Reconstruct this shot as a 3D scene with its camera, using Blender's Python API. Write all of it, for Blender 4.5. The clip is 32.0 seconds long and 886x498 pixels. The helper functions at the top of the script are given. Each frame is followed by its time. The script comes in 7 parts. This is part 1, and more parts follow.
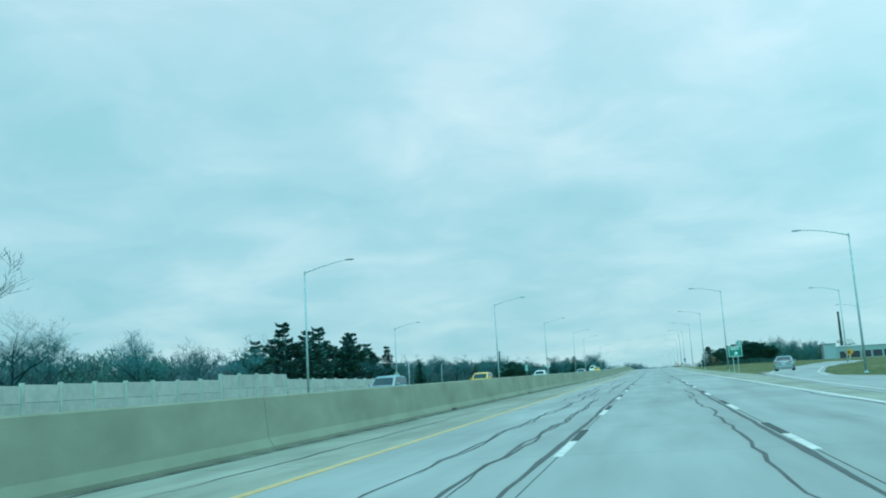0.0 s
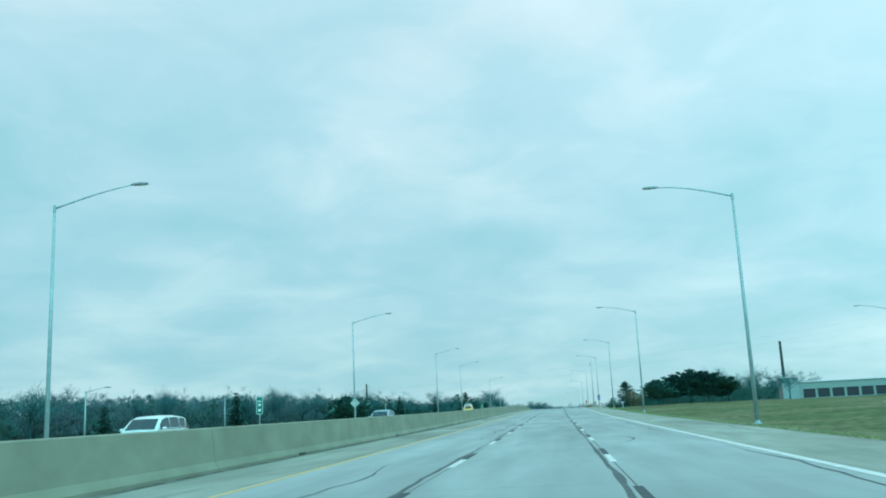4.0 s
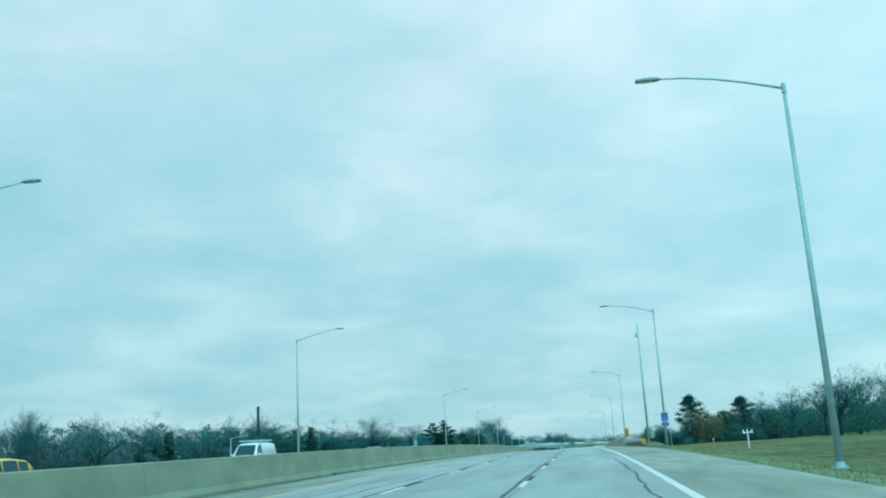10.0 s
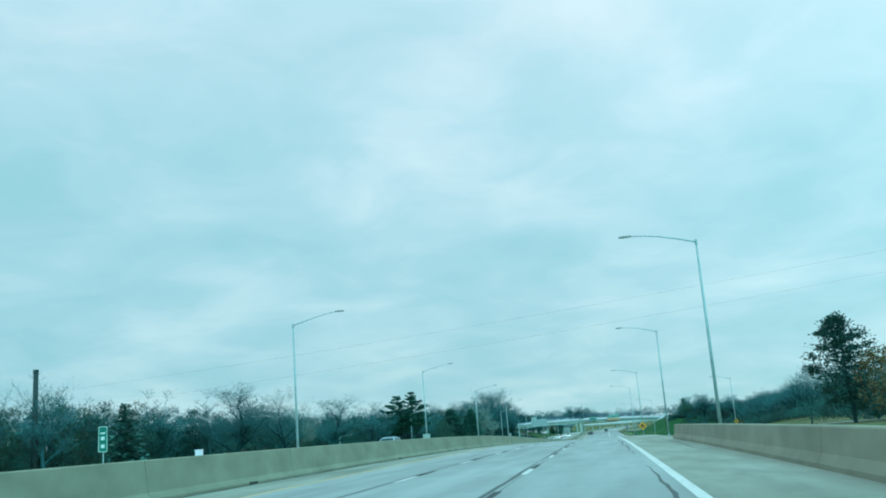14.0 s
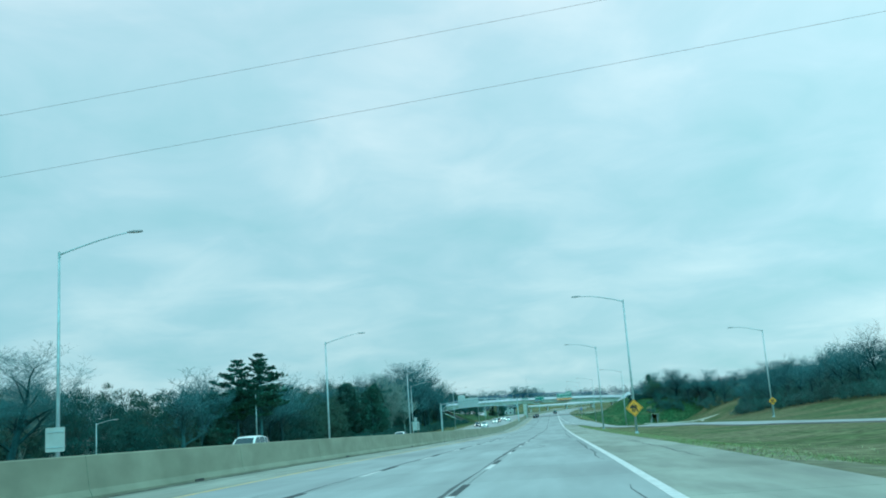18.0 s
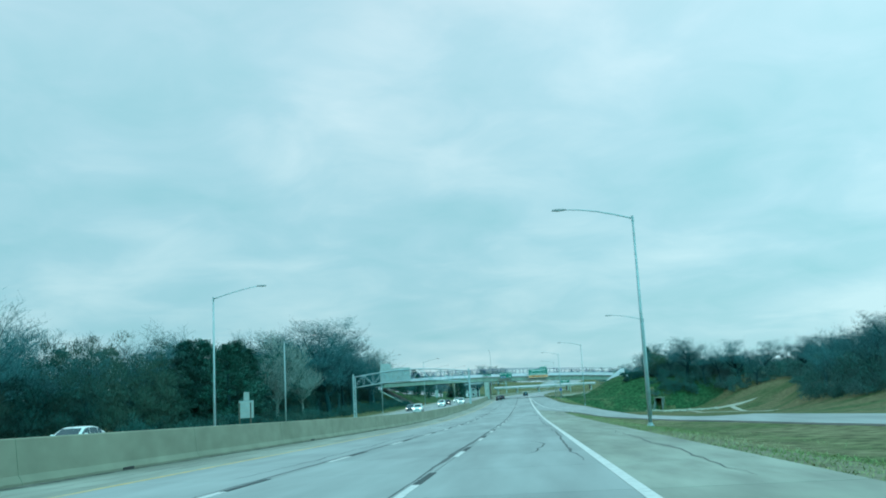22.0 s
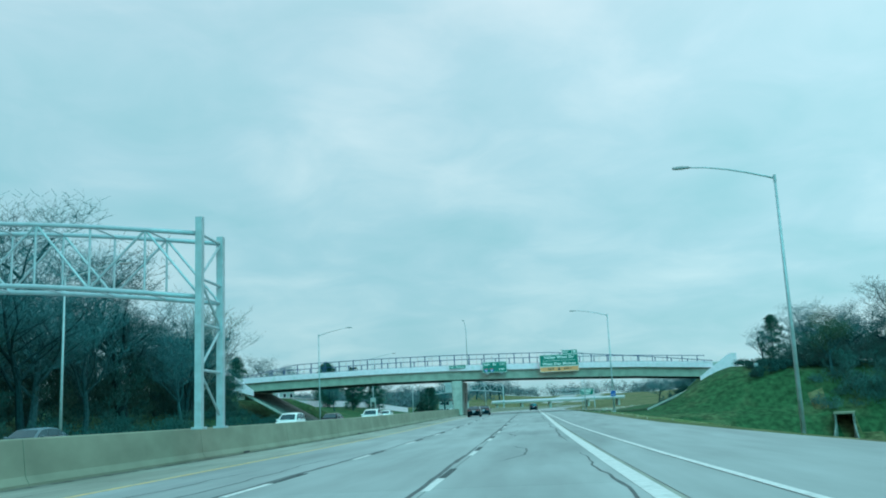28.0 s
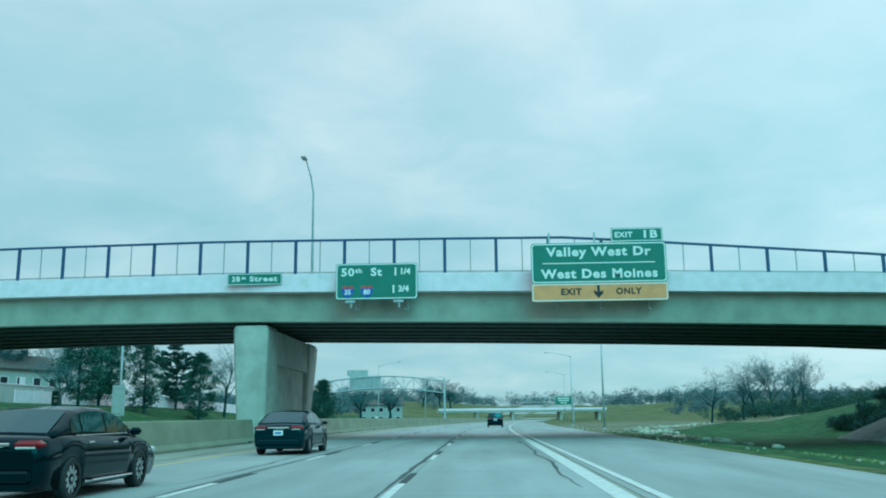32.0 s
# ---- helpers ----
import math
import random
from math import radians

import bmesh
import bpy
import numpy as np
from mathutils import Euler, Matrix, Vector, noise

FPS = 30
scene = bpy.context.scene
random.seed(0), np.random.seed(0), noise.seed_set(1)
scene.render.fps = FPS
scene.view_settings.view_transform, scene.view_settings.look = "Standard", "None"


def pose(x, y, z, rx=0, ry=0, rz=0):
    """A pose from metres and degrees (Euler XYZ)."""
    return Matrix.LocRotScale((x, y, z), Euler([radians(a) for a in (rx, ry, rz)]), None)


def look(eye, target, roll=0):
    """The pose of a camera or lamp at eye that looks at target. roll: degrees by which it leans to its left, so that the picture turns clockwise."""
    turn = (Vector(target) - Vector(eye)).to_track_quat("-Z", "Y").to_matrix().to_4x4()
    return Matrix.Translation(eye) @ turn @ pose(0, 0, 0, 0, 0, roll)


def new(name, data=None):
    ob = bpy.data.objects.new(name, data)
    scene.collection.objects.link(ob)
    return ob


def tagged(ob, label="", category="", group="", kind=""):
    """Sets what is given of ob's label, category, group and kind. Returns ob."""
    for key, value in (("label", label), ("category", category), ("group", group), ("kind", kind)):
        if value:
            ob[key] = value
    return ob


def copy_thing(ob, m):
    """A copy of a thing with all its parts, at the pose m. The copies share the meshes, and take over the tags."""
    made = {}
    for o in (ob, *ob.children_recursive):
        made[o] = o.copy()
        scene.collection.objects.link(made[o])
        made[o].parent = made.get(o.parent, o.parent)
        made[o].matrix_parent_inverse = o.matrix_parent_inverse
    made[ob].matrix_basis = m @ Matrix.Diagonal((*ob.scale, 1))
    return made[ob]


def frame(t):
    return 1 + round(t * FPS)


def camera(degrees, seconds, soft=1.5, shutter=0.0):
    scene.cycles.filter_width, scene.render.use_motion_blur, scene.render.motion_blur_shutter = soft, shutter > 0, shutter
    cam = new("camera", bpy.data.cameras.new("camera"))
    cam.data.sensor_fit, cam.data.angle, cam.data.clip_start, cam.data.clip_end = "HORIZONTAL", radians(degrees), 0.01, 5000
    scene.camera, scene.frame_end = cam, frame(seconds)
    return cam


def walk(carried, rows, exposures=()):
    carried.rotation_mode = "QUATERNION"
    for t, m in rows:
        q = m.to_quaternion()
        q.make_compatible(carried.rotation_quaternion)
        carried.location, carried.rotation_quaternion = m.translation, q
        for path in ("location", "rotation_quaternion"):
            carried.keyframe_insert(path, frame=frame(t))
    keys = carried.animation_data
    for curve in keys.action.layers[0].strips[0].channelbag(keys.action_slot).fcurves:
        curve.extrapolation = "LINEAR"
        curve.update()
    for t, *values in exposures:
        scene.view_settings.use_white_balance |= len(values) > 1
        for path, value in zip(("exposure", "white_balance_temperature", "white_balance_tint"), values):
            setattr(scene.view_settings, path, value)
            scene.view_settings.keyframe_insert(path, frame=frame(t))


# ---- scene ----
# ---- camera and its drive ----
cam = camera(52.26, 32.0, soft=1.9)
PATH = [
    (0.0, -5.87, 53.60, 1.889, 99.14, 3.25, 13.05),
    (0.5, -5.75, 66.99, 2.104, 99.38, 2.88, 11.79),
    (1.0, -5.60, 80.31, 2.332, 99.77, 2.90, 10.60),
    (1.5, -5.38, 93.50, 2.563, 100.07, 2.73, 9.37),
    (2.0, -5.19, 106.43, 2.790, 100.30, 2.68, 8.45),
    (2.5, -5.07, 119.01, 3.006, 100.55, 2.67, 7.81),
    (3.0, -4.98, 131.27, 3.209, 100.75, 2.62, 7.36),
    (3.5, -4.92, 143.46, 3.408, 100.93, 2.67, 7.15),
    (5.5, -3.78, 196.85, 4.321, 102.31, 3.02, 8.10),
    (6.0, -3.40, 209.87, 4.553, 102.90, 3.03, 8.37),
    (6.5, -3.05, 222.66, 4.786, 103.42, 2.95, 8.73),
    (7.0, -2.67, 235.61, 5.033, 103.68, 2.83, 9.06),
    (7.5, -2.44, 248.56, 5.296, 103.81, 3.05, 9.12),
    (8.0, -2.30, 261.42, 5.570, 103.87, 3.51, 8.85),
    (8.5, -2.18, 274.06, 5.845, 104.12, 3.44, 8.76),
    (9.0, -1.96, 286.42, 6.113, 104.03, 3.62, 8.79),
    (9.5, -1.77, 298.91, 6.380, 103.65, 3.31, 8.77),
    (10.0, -1.90, 311.94, 6.658, 103.18, 3.14, 8.72),
    (10.5, -1.90, 325.22, 6.943, 102.92, 3.23, 8.59),
    (11.0, -1.80, 338.61, 7.228, 102.78, 3.29, 8.44),
    (11.5, -1.67, 351.93, 7.494, 102.81, 3.38, 8.45),
    (12.0, -1.61, 365.44, 7.732, 102.56, 3.44, 8.31),
    (12.5, -1.35, 378.92, 7.931, 102.13, 3.41, 8.45),
    (13.0, -1.41, 392.70, 8.103, 101.62, 3.29, 9.10),
    (13.5, -1.56, 406.63, 8.252, 101.87, 3.71, 9.75),
    (14.0, -1.55, 420.15, 8.378, 101.88, 4.24, 10.24),
    (14.5, -1.55, 433.12, 8.478, 101.66, 4.25, 10.09),
    (16.5, -2.15, 480.72, 8.650, 101.35, 3.98, 8.37),
    (17.0, -2.27, 492.55, 8.639, 101.18, 3.74, 8.01),
    (17.5, -2.37, 504.59, 8.599, 100.87, 3.88, 7.56),
    (18.0, -2.47, 516.94, 8.523, 100.46, 3.95, 7.07),
    (18.5, -2.54, 529.44, 8.405, 100.40, 3.92, 7.06),
    (19.0, -2.73, 542.03, 8.249, 101.34, 3.98, 8.55),
    (19.5, -2.79, 554.40, 8.065, 100.59, 3.75, 10.93),
    (20.0, -2.74, 566.29, 7.867, 98.07, 2.42, 6.74),
    (20.5, -2.59, 578.14, 7.656, 99.39, 2.45, 5.40),
    (21.0, -2.56, 590.10, 7.440, 99.71, 2.48, 5.40),
    (21.5, -2.63, 602.30, 7.228, 99.48, 3.00, 5.30),
    (22.0, -2.67, 614.65, 7.028, 99.28, 3.00, 5.27),
    (22.5, -2.63, 627.25, 6.833, 99.04, 3.53, 5.29),
    (23.0, -2.65, 640.23, 6.635, 98.98, 3.12, 5.26),
    (23.5, -2.57, 653.42, 6.430, 98.83, 3.09, 5.21),
    (24.0, -2.47, 666.74, 6.222, 98.76, 2.99, 5.21),
    (24.5, -2.45, 680.09, 6.019, 98.74, 3.30, 5.32),
    (26.5, -2.84, 732.21, 5.471, 99.67, 2.21, 6.10),
    (27.0, -3.00, 745.21, 5.434, 100.13, 2.24, 5.77),
    (27.5, -3.18, 758.07, 5.419, 100.32, 2.48, 5.72),
    (28.0, -3.25, 770.85, 5.412, 100.41, 2.56, 5.69),
    (28.5, -3.26, 783.87, 5.416, 100.33, 2.14, 5.55),
    (29.0, -3.43, 797.45, 5.437, 100.32, 1.97, 5.17),
    (29.5, -3.72, 811.53, 5.487, 100.41, 1.83, 4.67),
    (30.0, -4.02, 825.86, 5.568, 100.51, 1.50, 4.00),
    (30.5, -4.22, 840.07, 5.674, 100.70, 1.29, 3.36),
    (31.0, -4.22, 854.00, 5.800, 100.52, 1.29, 3.10),
    (31.5, -4.07, 867.77, 5.935, 100.56, 0.72, 4.02),
    (32.0, -4.00, 881.92, 6.072, 100.86, 0.57, 2.93),
]
walk(cam, [(r[0], pose(*r[1:])) for r in PATH], [(0.0, 0.0), (17.0, 0.0), (24.0, -0.07), (32.0, -0.10)])

# the right edge line of the road, every 40 m: sideways and height
KNOT0, KNOT = -40.0, 40.0
KX = [
    0.01, -0.00, -0.05, -0.11, -0.09, 0.03, -0.00, -0.11, -0.15, 0.06, 0.12, -0.04, -0.25, -0.48,
    -0.73, -0.99, -1.03, -1.11, -1.13, -1.22, -1.36, -1.60, -1.78, -1.91, -2.11, -2.34, -1.54, -0.14,
    1.86, 4.46, 7.46, 10.66, 14.66, 18.66, 23.26, 28.46, 33.66, 40.16, 46.66, 53.16, 59.66,
]
KZ = [
    -0.02, 0.02, 0.37, 1.05, 1.76, 2.39, 3.10, 3.82, 4.71, 5.55, 6.43, 6.94, 7.28, 7.42,
    7.30, 6.74, 5.96, 5.37, 4.73, 4.18, 4.14, 4.13, 4.37, 4.80, 5.12, 5.35, 5.50, 5.65,
    5.77, 5.90, 6.02, 6.15, 6.30, 6.60, 7.20, 8.40, 10.30, 12.80, 15.40, 17.80, 19.50,
]
BARRIER_LAT, BARRIER_TOP = -13.82, 1.15
DASH1, DASH2 = 68.8, 69.2

# ---- world and light ----
world = bpy.data.worlds.new("overcast_sky")
scene.world = world
world.use_nodes = True
wn, wl = world.node_tree.nodes, world.node_tree.links
wn.clear()
w_out, w_bg = wn.new("ShaderNodeOutputWorld"), wn.new("ShaderNodeBackground")
w_sky = wn.new("ShaderNodeTexSky")
w_sky.sky_type, w_sky.sun_disc = "NISHITA", False
w_sky.sun_elevation, w_sky.sun_rotation = radians(38), radians(25)
w_co, w_sep = wn.new("ShaderNodeTexCoord"), wn.new("ShaderNodeSeparateXYZ")
wl.new(w_co.outputs["Generated"], w_sep.inputs[0])


def w_math(op, a, b=None):
    n = wn.new("ShaderNodeMath")
    n.operation = op
    for k, v in enumerate((a, b)):
        if v is None:
            continue
        if isinstance(v, (int, float)):
            n.inputs[k].default_value = v
        else:
            wl.new(v, n.inputs[k])
    return n.outputs[0]


# cloud deck: direction flattened onto a layer, so that the clouds draw together towards the horizon
up = w_math("MAXIMUM", w_sep.outputs[2], 0.0)
flat = w_math("ADD", up, 0.22)
w_comb = wn.new("ShaderNodeCombineXYZ")
wl.new(w_math("DIVIDE", w_sep.outputs[0], flat), w_comb.inputs[0])
wl.new(w_math("DIVIDE", w_sep.outputs[1], flat), w_comb.inputs[1])


def w_noise(scale, detail, distort, rough=0.5):
    n = wn.new("ShaderNodeTexNoise")
    n.inputs["Scale"].default_value, n.inputs["Detail"].default_value = scale, detail
    n.inputs["Distortion"].default_value, n.inputs["Roughness"].default_value = distort, rough
    wl.new(w_comb.outputs[0], n.inputs["Vector"])
    return n.outputs["Fac"]


w_ramp = wn.new("ShaderNodeValToRGB")
wl.new(w_math("ADD", w_math("MULTIPLY", w_noise(1.0, 2.6, 0.5, 0.45), 0.66), w_math("MULTIPLY", w_noise(3.4, 5, 0.5, 0.55), 0.34)), w_ramp.inputs[0])
el = w_ramp.color_ramp.elements
el[0].position, el[0].color = 0.36, (0.34, 0.71, 0.80, 1)
el[1].position, el[1].color = 0.62, (0.63, 0.905, 0.985, 1)
mid = el.new(0.49)
mid.color = (0.45, 0.78, 0.885, 1)
# the deck is brighter overhead than near the horizon
w_gain = wn.new("ShaderNodeMapRange")
w_gain.inputs["From Min"].default_value, w_gain.inputs["From Max"].default_value = 0.42, 0.95
w_gain.inputs["To Min"].default_value, w_gain.inputs["To Max"].default_value = 1.0, 1.45
wl.new(w_sep.outputs[2], w_gain.inputs["Value"])
w_scale = wn.new("ShaderNodeVectorMath")
w_scale.operation = "SCALE"
wl.new(w_ramp.outputs[0], w_scale.inputs[0])
w_low = wn.new("ShaderNodeMapRange")
w_low.inputs["From Min"].default_value, w_low.inputs["From Max"].default_value = 0.08, 0.36
w_low.inputs["To Min"].default_value, w_low.inputs["To Max"].default_value = 0.86, 1.0
wl.new(w_sep.outputs[2], w_low.inputs["Value"])
# and brighter towards the side where the sun stands behind it
w_side = wn.new("ShaderNodeMapRange")
w_side.interpolation_type = "SMOOTHSTEP"
w_side.inputs["From Min"].default_value, w_side.inputs["From Max"].default_value = -0.15, 0.60
w_side.inputs["To Min"].default_value, w_side.inputs["To Max"].default_value = 1.0, 1.20
wl.new(w_sep.outputs[0], w_side.inputs["Value"])
wl.new(w_math("MULTIPLY", w_math("MULTIPLY", w_gain.outputs[0], w_low.outputs[0]), w_side.outputs[0]), w_scale.inputs["Scale"])
# low down the deck is seen through more air and looks greener
w_air = wn.new("ShaderNodeMapRange")
w_air.interpolation_type = "SMOOTHSTEP"
w_air.inputs["From Min"].default_value, w_air.inputs["From Max"].default_value = 0.05, 0.50
w_air.inputs["To Min"].default_value, w_air.inputs["To Max"].default_value = 0.89, 1.09
wl.new(w_sep.outputs[2], w_air.inputs["Value"])
w_tone = wn.new("ShaderNodeCombineXYZ")
w_tone.inputs[1].default_value = w_tone.inputs[2].default_value = 1.0
wl.new(w_air.outputs[0], w_tone.inputs[0])
w_tint = wn.new("ShaderNodeVectorMath")
w_tint.operation = "MULTIPLY"
wl.new(w_scale.outputs[0], w_tint.inputs[0])
wl.new(w_tone.outputs[0], w_tint.inputs[1])
w_sky_dim = wn.new("ShaderNodeVectorMath")
w_sky_dim.operation = "SCALE"
w_sky_dim.inputs["Scale"].default_value = 0.10
wl.new(w_sky.outputs[0], w_sky_dim.inputs[0])
w_mix = wn.new("ShaderNodeMix")
w_mix.data_type = "RGBA"
w_mix.inputs[0].default_value = 0.93
wl.new(w_sky_dim.outputs[0], w_mix.inputs[6])
wl.new(w_tint.outputs[0], w_mix.inputs[7])
wl.new(w_mix.outputs[2], w_bg.inputs[0])
w_bg.inputs[1].default_value = 1.0
wl.new(w_bg.outputs[0], w_out.inputs[0])

sun_data = bpy.data.lights.new("sun", "SUN")
sun_data.energy, sun_data.angle, sun_data.color = 1.6, radians(45), (0.03, 1.0, 1.02)
sun = new("sun", sun_data)
sun.matrix_world = look((0, 0, 100), (-25, 62, 100 - 52))


# ---- materials ----
def material(name, color, rough=0.8, metal=0.0, grain=(8.0, 0.06), stain=None, bump=0.0, island=0.0, random_tint=0.0, spec=0.5, bump_scale=40.0, stretch=None, emit=0.0):
    """grain: scale and strength of the fine variation; stain: (colour, scale, low, high) of the broad one."""
    m = bpy.data.materials.new(name)
    m.use_nodes = True
    n, l = m.node_tree.nodes, m.node_tree.links
    b = n["Principled BSDF"]
    b.inputs["Roughness"].default_value, b.inputs["Metallic"].default_value = rough, metal
    b.inputs["Specular IOR Level"].default_value = spec
    geo, obi = n.new("ShaderNodeNewGeometry"), n.new("ShaderNodeObjectInfo")
    pos = geo.outputs["Position"]
    if stretch:
        mp = n.new("ShaderNodeMapping")
        mp.inputs["Scale"].default_value = stretch
        l.new(pos, mp.inputs["Vector"])
        pos = mp.outputs[0]

    def noise_tex(scale, detail=4.0):
        t = n.new("ShaderNodeTexNoise")
        t.inputs["Scale"].default_value, t.inputs["Detail"].default_value = scale, detail
        l.new(pos, t.inputs["Vector"])
        return t.outputs["Fac"]

    def rng(v, a, b_, lo, hi):
        r = n.new("ShaderNodeMapRange")
        for k, w in zip(("From Min", "From Max", "To Min", "To Max"), (a, b_, lo, hi)):
            r.inputs[k].default_value = w
        l.new(v, r.inputs["Value"])
        return r.outputs[0]

    def mixed(f, a, b_, mode="MIX"):
        x = n.new("ShaderNodeMix")
        x.data_type, x.blend_type = "RGBA", mode
        if isinstance(f, float):
            x.inputs[0].default_value = f
        else:
            l.new(f, x.inputs[0])
        for k, w in ((6, a), (7, b_)):
            if isinstance(w, tuple):
                x.inputs[k].default_value = (*w, 1)
            else:
                l.new(w, x.inputs[k])
        return x.outputs[2]

    col = tuple(color)
    if stain:
        col = mixed(rng(noise_tex(stain[1]), stain[2], stain[3], 0, 1), col, tuple(stain[0]))
    if grain[1]:
        g = rng(noise_tex(grain[0], 6.0), 0.3, 0.7, 1 - 2 * grain[1], 1 + grain[1])
        v = n.new("ShaderNodeVectorMath")
        v.operation = "SCALE"
        if isinstance(col, tuple):
            v.inputs[0].default_value = col
        else:
            l.new(col, v.inputs[0])
        l.new(g, v.inputs["Scale"])
        col = v.outputs[0]
    for src, amount in ((geo.outputs["Random Per Island"], island), (obi.outputs["Random"], random_tint)):
        if amount:
            v = n.new("ShaderNodeVectorMath")
            v.operation = "SCALE"
            if isinstance(col, tuple):
                v.inputs[0].default_value = col
            else:
                l.new(col, v.inputs[0])
            l.new(rng(src, 0, 1, 1 - amount, 1 + amount), v.inputs["Scale"])
            col = v.outputs[0]
    if isinstance(col, tuple):
        b.inputs["Base Color"].default_value = (*col, 1)
    else:
        l.new(col, b.inputs["Base Color"])
    if bump:
        bp = n.new("ShaderNodeBump")
        bp.inputs["Strength"].default_value, bp.inputs["Distance"].default_value = bump, 0.02
        l.new(noise_tex(bump_scale, 3.0), bp.inputs["Height"])
        l.new(bp.outputs[0], b.inputs["Normal"])
    if emit:
        b.inputs["Emission Color"].default_value, b.inputs["Emission Strength"].default_value = (*color, 1), emit
    return m


M = {}
M["lane"] = material("worn_concrete_pavement", (0.355, 0.382, 0.382), 0.75, 0, (1.1, 0.09), ((0.275, 0.302, 0.30), 0.35, 0.42, 0.7), 0.15, island=0.06, stretch=(1.0, 0.12, 1.0))
M["shoulder"] = material("shoulder_concrete", (0.325, 0.345, 0.295), 0.8, 0, (1.6, 0.14), ((0.22, 0.232, 0.19), 0.4, 0.45, 0.72), 0.2, island=0.06, stretch=(1.0, 0.2, 1.0))
M["joint"] = material("joint_bed", (0.10, 0.10, 0.095), 0.9)
M["tar"] = material("crack_sealant", (0.045, 0.075, 0.078), 0.6, 0, (2.0, 0.15))
M["black_paint"] = material("black_contrast_paint", (0.030, 0.056, 0.060), 0.7, 0, (5.0, 0.2))
M["white_paint"] = material("white_road_paint", (0.70, 0.68, 0.67), 0.6, 0, (6.0, 0.10), ((0.5, 0.51, 0.5), 2.0, 0.55, 0.8))
M["yellow_paint"] = material("yellow_road_paint", (0.66, 0.44, 0.20), 0.65, 0, (5.0, 0.12), ((0.45, 0.42, 0.3), 1.2, 0.45, 0.75))
M["barrier"] = material("barrier_concrete", (0.285, 0.300, 0.225), 0.85, 0, (1.4, 0.08), ((0.225, 0.245, 0.180), 0.5, 0.42, 0.72), 0.25, island=0.04, stretch=(1, 0.5, 1))
M["concrete"] = material("bridge_concrete", (0.50, 0.51, 0.465), 0.85, 0, (1.8, 0.08), ((0.30, 0.33, 0.30), 0.5, 0.5, 0.8), 0.2)
M["concrete_white"] = material("painted_concrete", (0.97, 0.78, 0.86), 0.8, 0, (2.0, 0.05), ((0.66, 0.66, 0.62), 0.7, 0.58, 0.82), 0.1)
M["girder"] = material("girder_concrete", (0.37, 0.40, 0.34), 0.85, 0, (1.0, 0.10), ((0.24, 0.275, 0.23), 0.3, 0.50, 0.75), 0.1)
# shade under the deck and inside the culvert, put into the colour
M["deep_shade"] = material("painted_deep_shade", (0.032, 0.070, 0.062), 0.7, 0, (1.5, 0.15))
M["steel"] = material("galvanised_steel", (0.42, 0.53, 0.56), 0.5, 0.15, (3.0, 0.08), ((0.37, 0.46, 0.48), 0.9, 0.45, 0.7))
M["alu"] = material("brushed_aluminium", (0.42, 0.52, 0.56), 0.45, 0.2, (3.0, 0.06))
M["lamp_head"] = material("lamp_housing", (0.30, 0.32, 0.33), 0.5, 0.3, (4.0, 0.06))
M["lens"] = material("lamp_lens", (0.55, 0.57, 0.55), 0.2, 0, (4.0, 0.04))
M["sign_green"] = material("green_sign_sheeting", (0.0, 0.19, 0.145), 0.5, 0, (2.0, 0.05))
M["sign_white"] = material("white_sign_sheeting", (0.82, 0.84, 0.83), 0.5, 0, (3.0, 0.03))
M["sign_yellow"] = material("yellow_sign_sheeting", (1.0, 0.37, 0.04), 0.5, 0, (2.0, 0.06))
M["sign_orange"] = material("exit_only_sheeting", (1.0, 0.36, 0.15), 0.5, 0, (2.0, 0.06))
M["sign_black"] = material("black_sign_sheeting", (0.02, 0.02, 0.02), 0.5, 0, (2.0, 0.1))
M["sign_blue"] = material("blue_sign_sheeting", (0.01, 0.10, 0.42), 0.5, 0, (2.0, 0.05))
M["sign_red"] = material("red_sign_sheeting", (0.65, 0.08, 0.06), 0.5, 0, (2.0, 0.05))
M["sign_back"] = material("bare_sign_back", (0.50, 0.53, 0.52), 0.55, 0.4, (1.2, 0.08), island=0.04)
M["rail_blue"] = material("blue_painted_steel", (0.010, 0.085, 0.20), 0.45, 0.0, (3.0, 0.08))
M["mesh_rail"] = material("grey_steel_picket", (0.36, 0.40, 0.42), 0.5, 0.4, (3.0, 0.06))
M["wood_post"] = material("weathered_wood", (0.16, 0.12, 0.09), 0.9, 0, (6.0, 0.2))
M["orange_plastic"] = material("orange_end_marker", (0.80, 0.27, 0.04), 0.5, 0, (3.0, 0.06))
M["grass"] = material("roadside_grass", (0.105, 0.150, 0.062), 0.95, 0, (1.4, 0.34), ((0.195, 0.195, 0.108), 0.11, 0.40, 0.60), 0.6, bump_scale=9.0, spec=0.1)
M["grass_green"] = material("green_grass", (0.036, 0.110, 0.048), 0.95, 0, (1.3, 0.26), ((0.090, 0.145, 0.070), 0.22, 0.52, 0.72), 0.6, bump_scale=9.0, spec=0.1)
M["grass_dry"] = material("dry_grass", (0.170, 0.172, 0.090), 0.95, 0, (1.5, 0.32), ((0.08, 0.135, 0.055), 0.09, 0.46, 0.64), 0.5, bump_scale=9.0, spec=0.1)
M["blades_green"] = material("grass_blades", (0.24, 0.33, 0.14), 0.9, 0, (1.0, 0.1), ((0.38, 0.38, 0.22), 0.11, 0.42, 0.62), island=0.15, spec=0.1)
M["bark"] = material("grey_bark", (0.034, 0.105, 0.115), 0.95, 0, (5.0, 0.2), random_tint=0.35, spec=0.1)
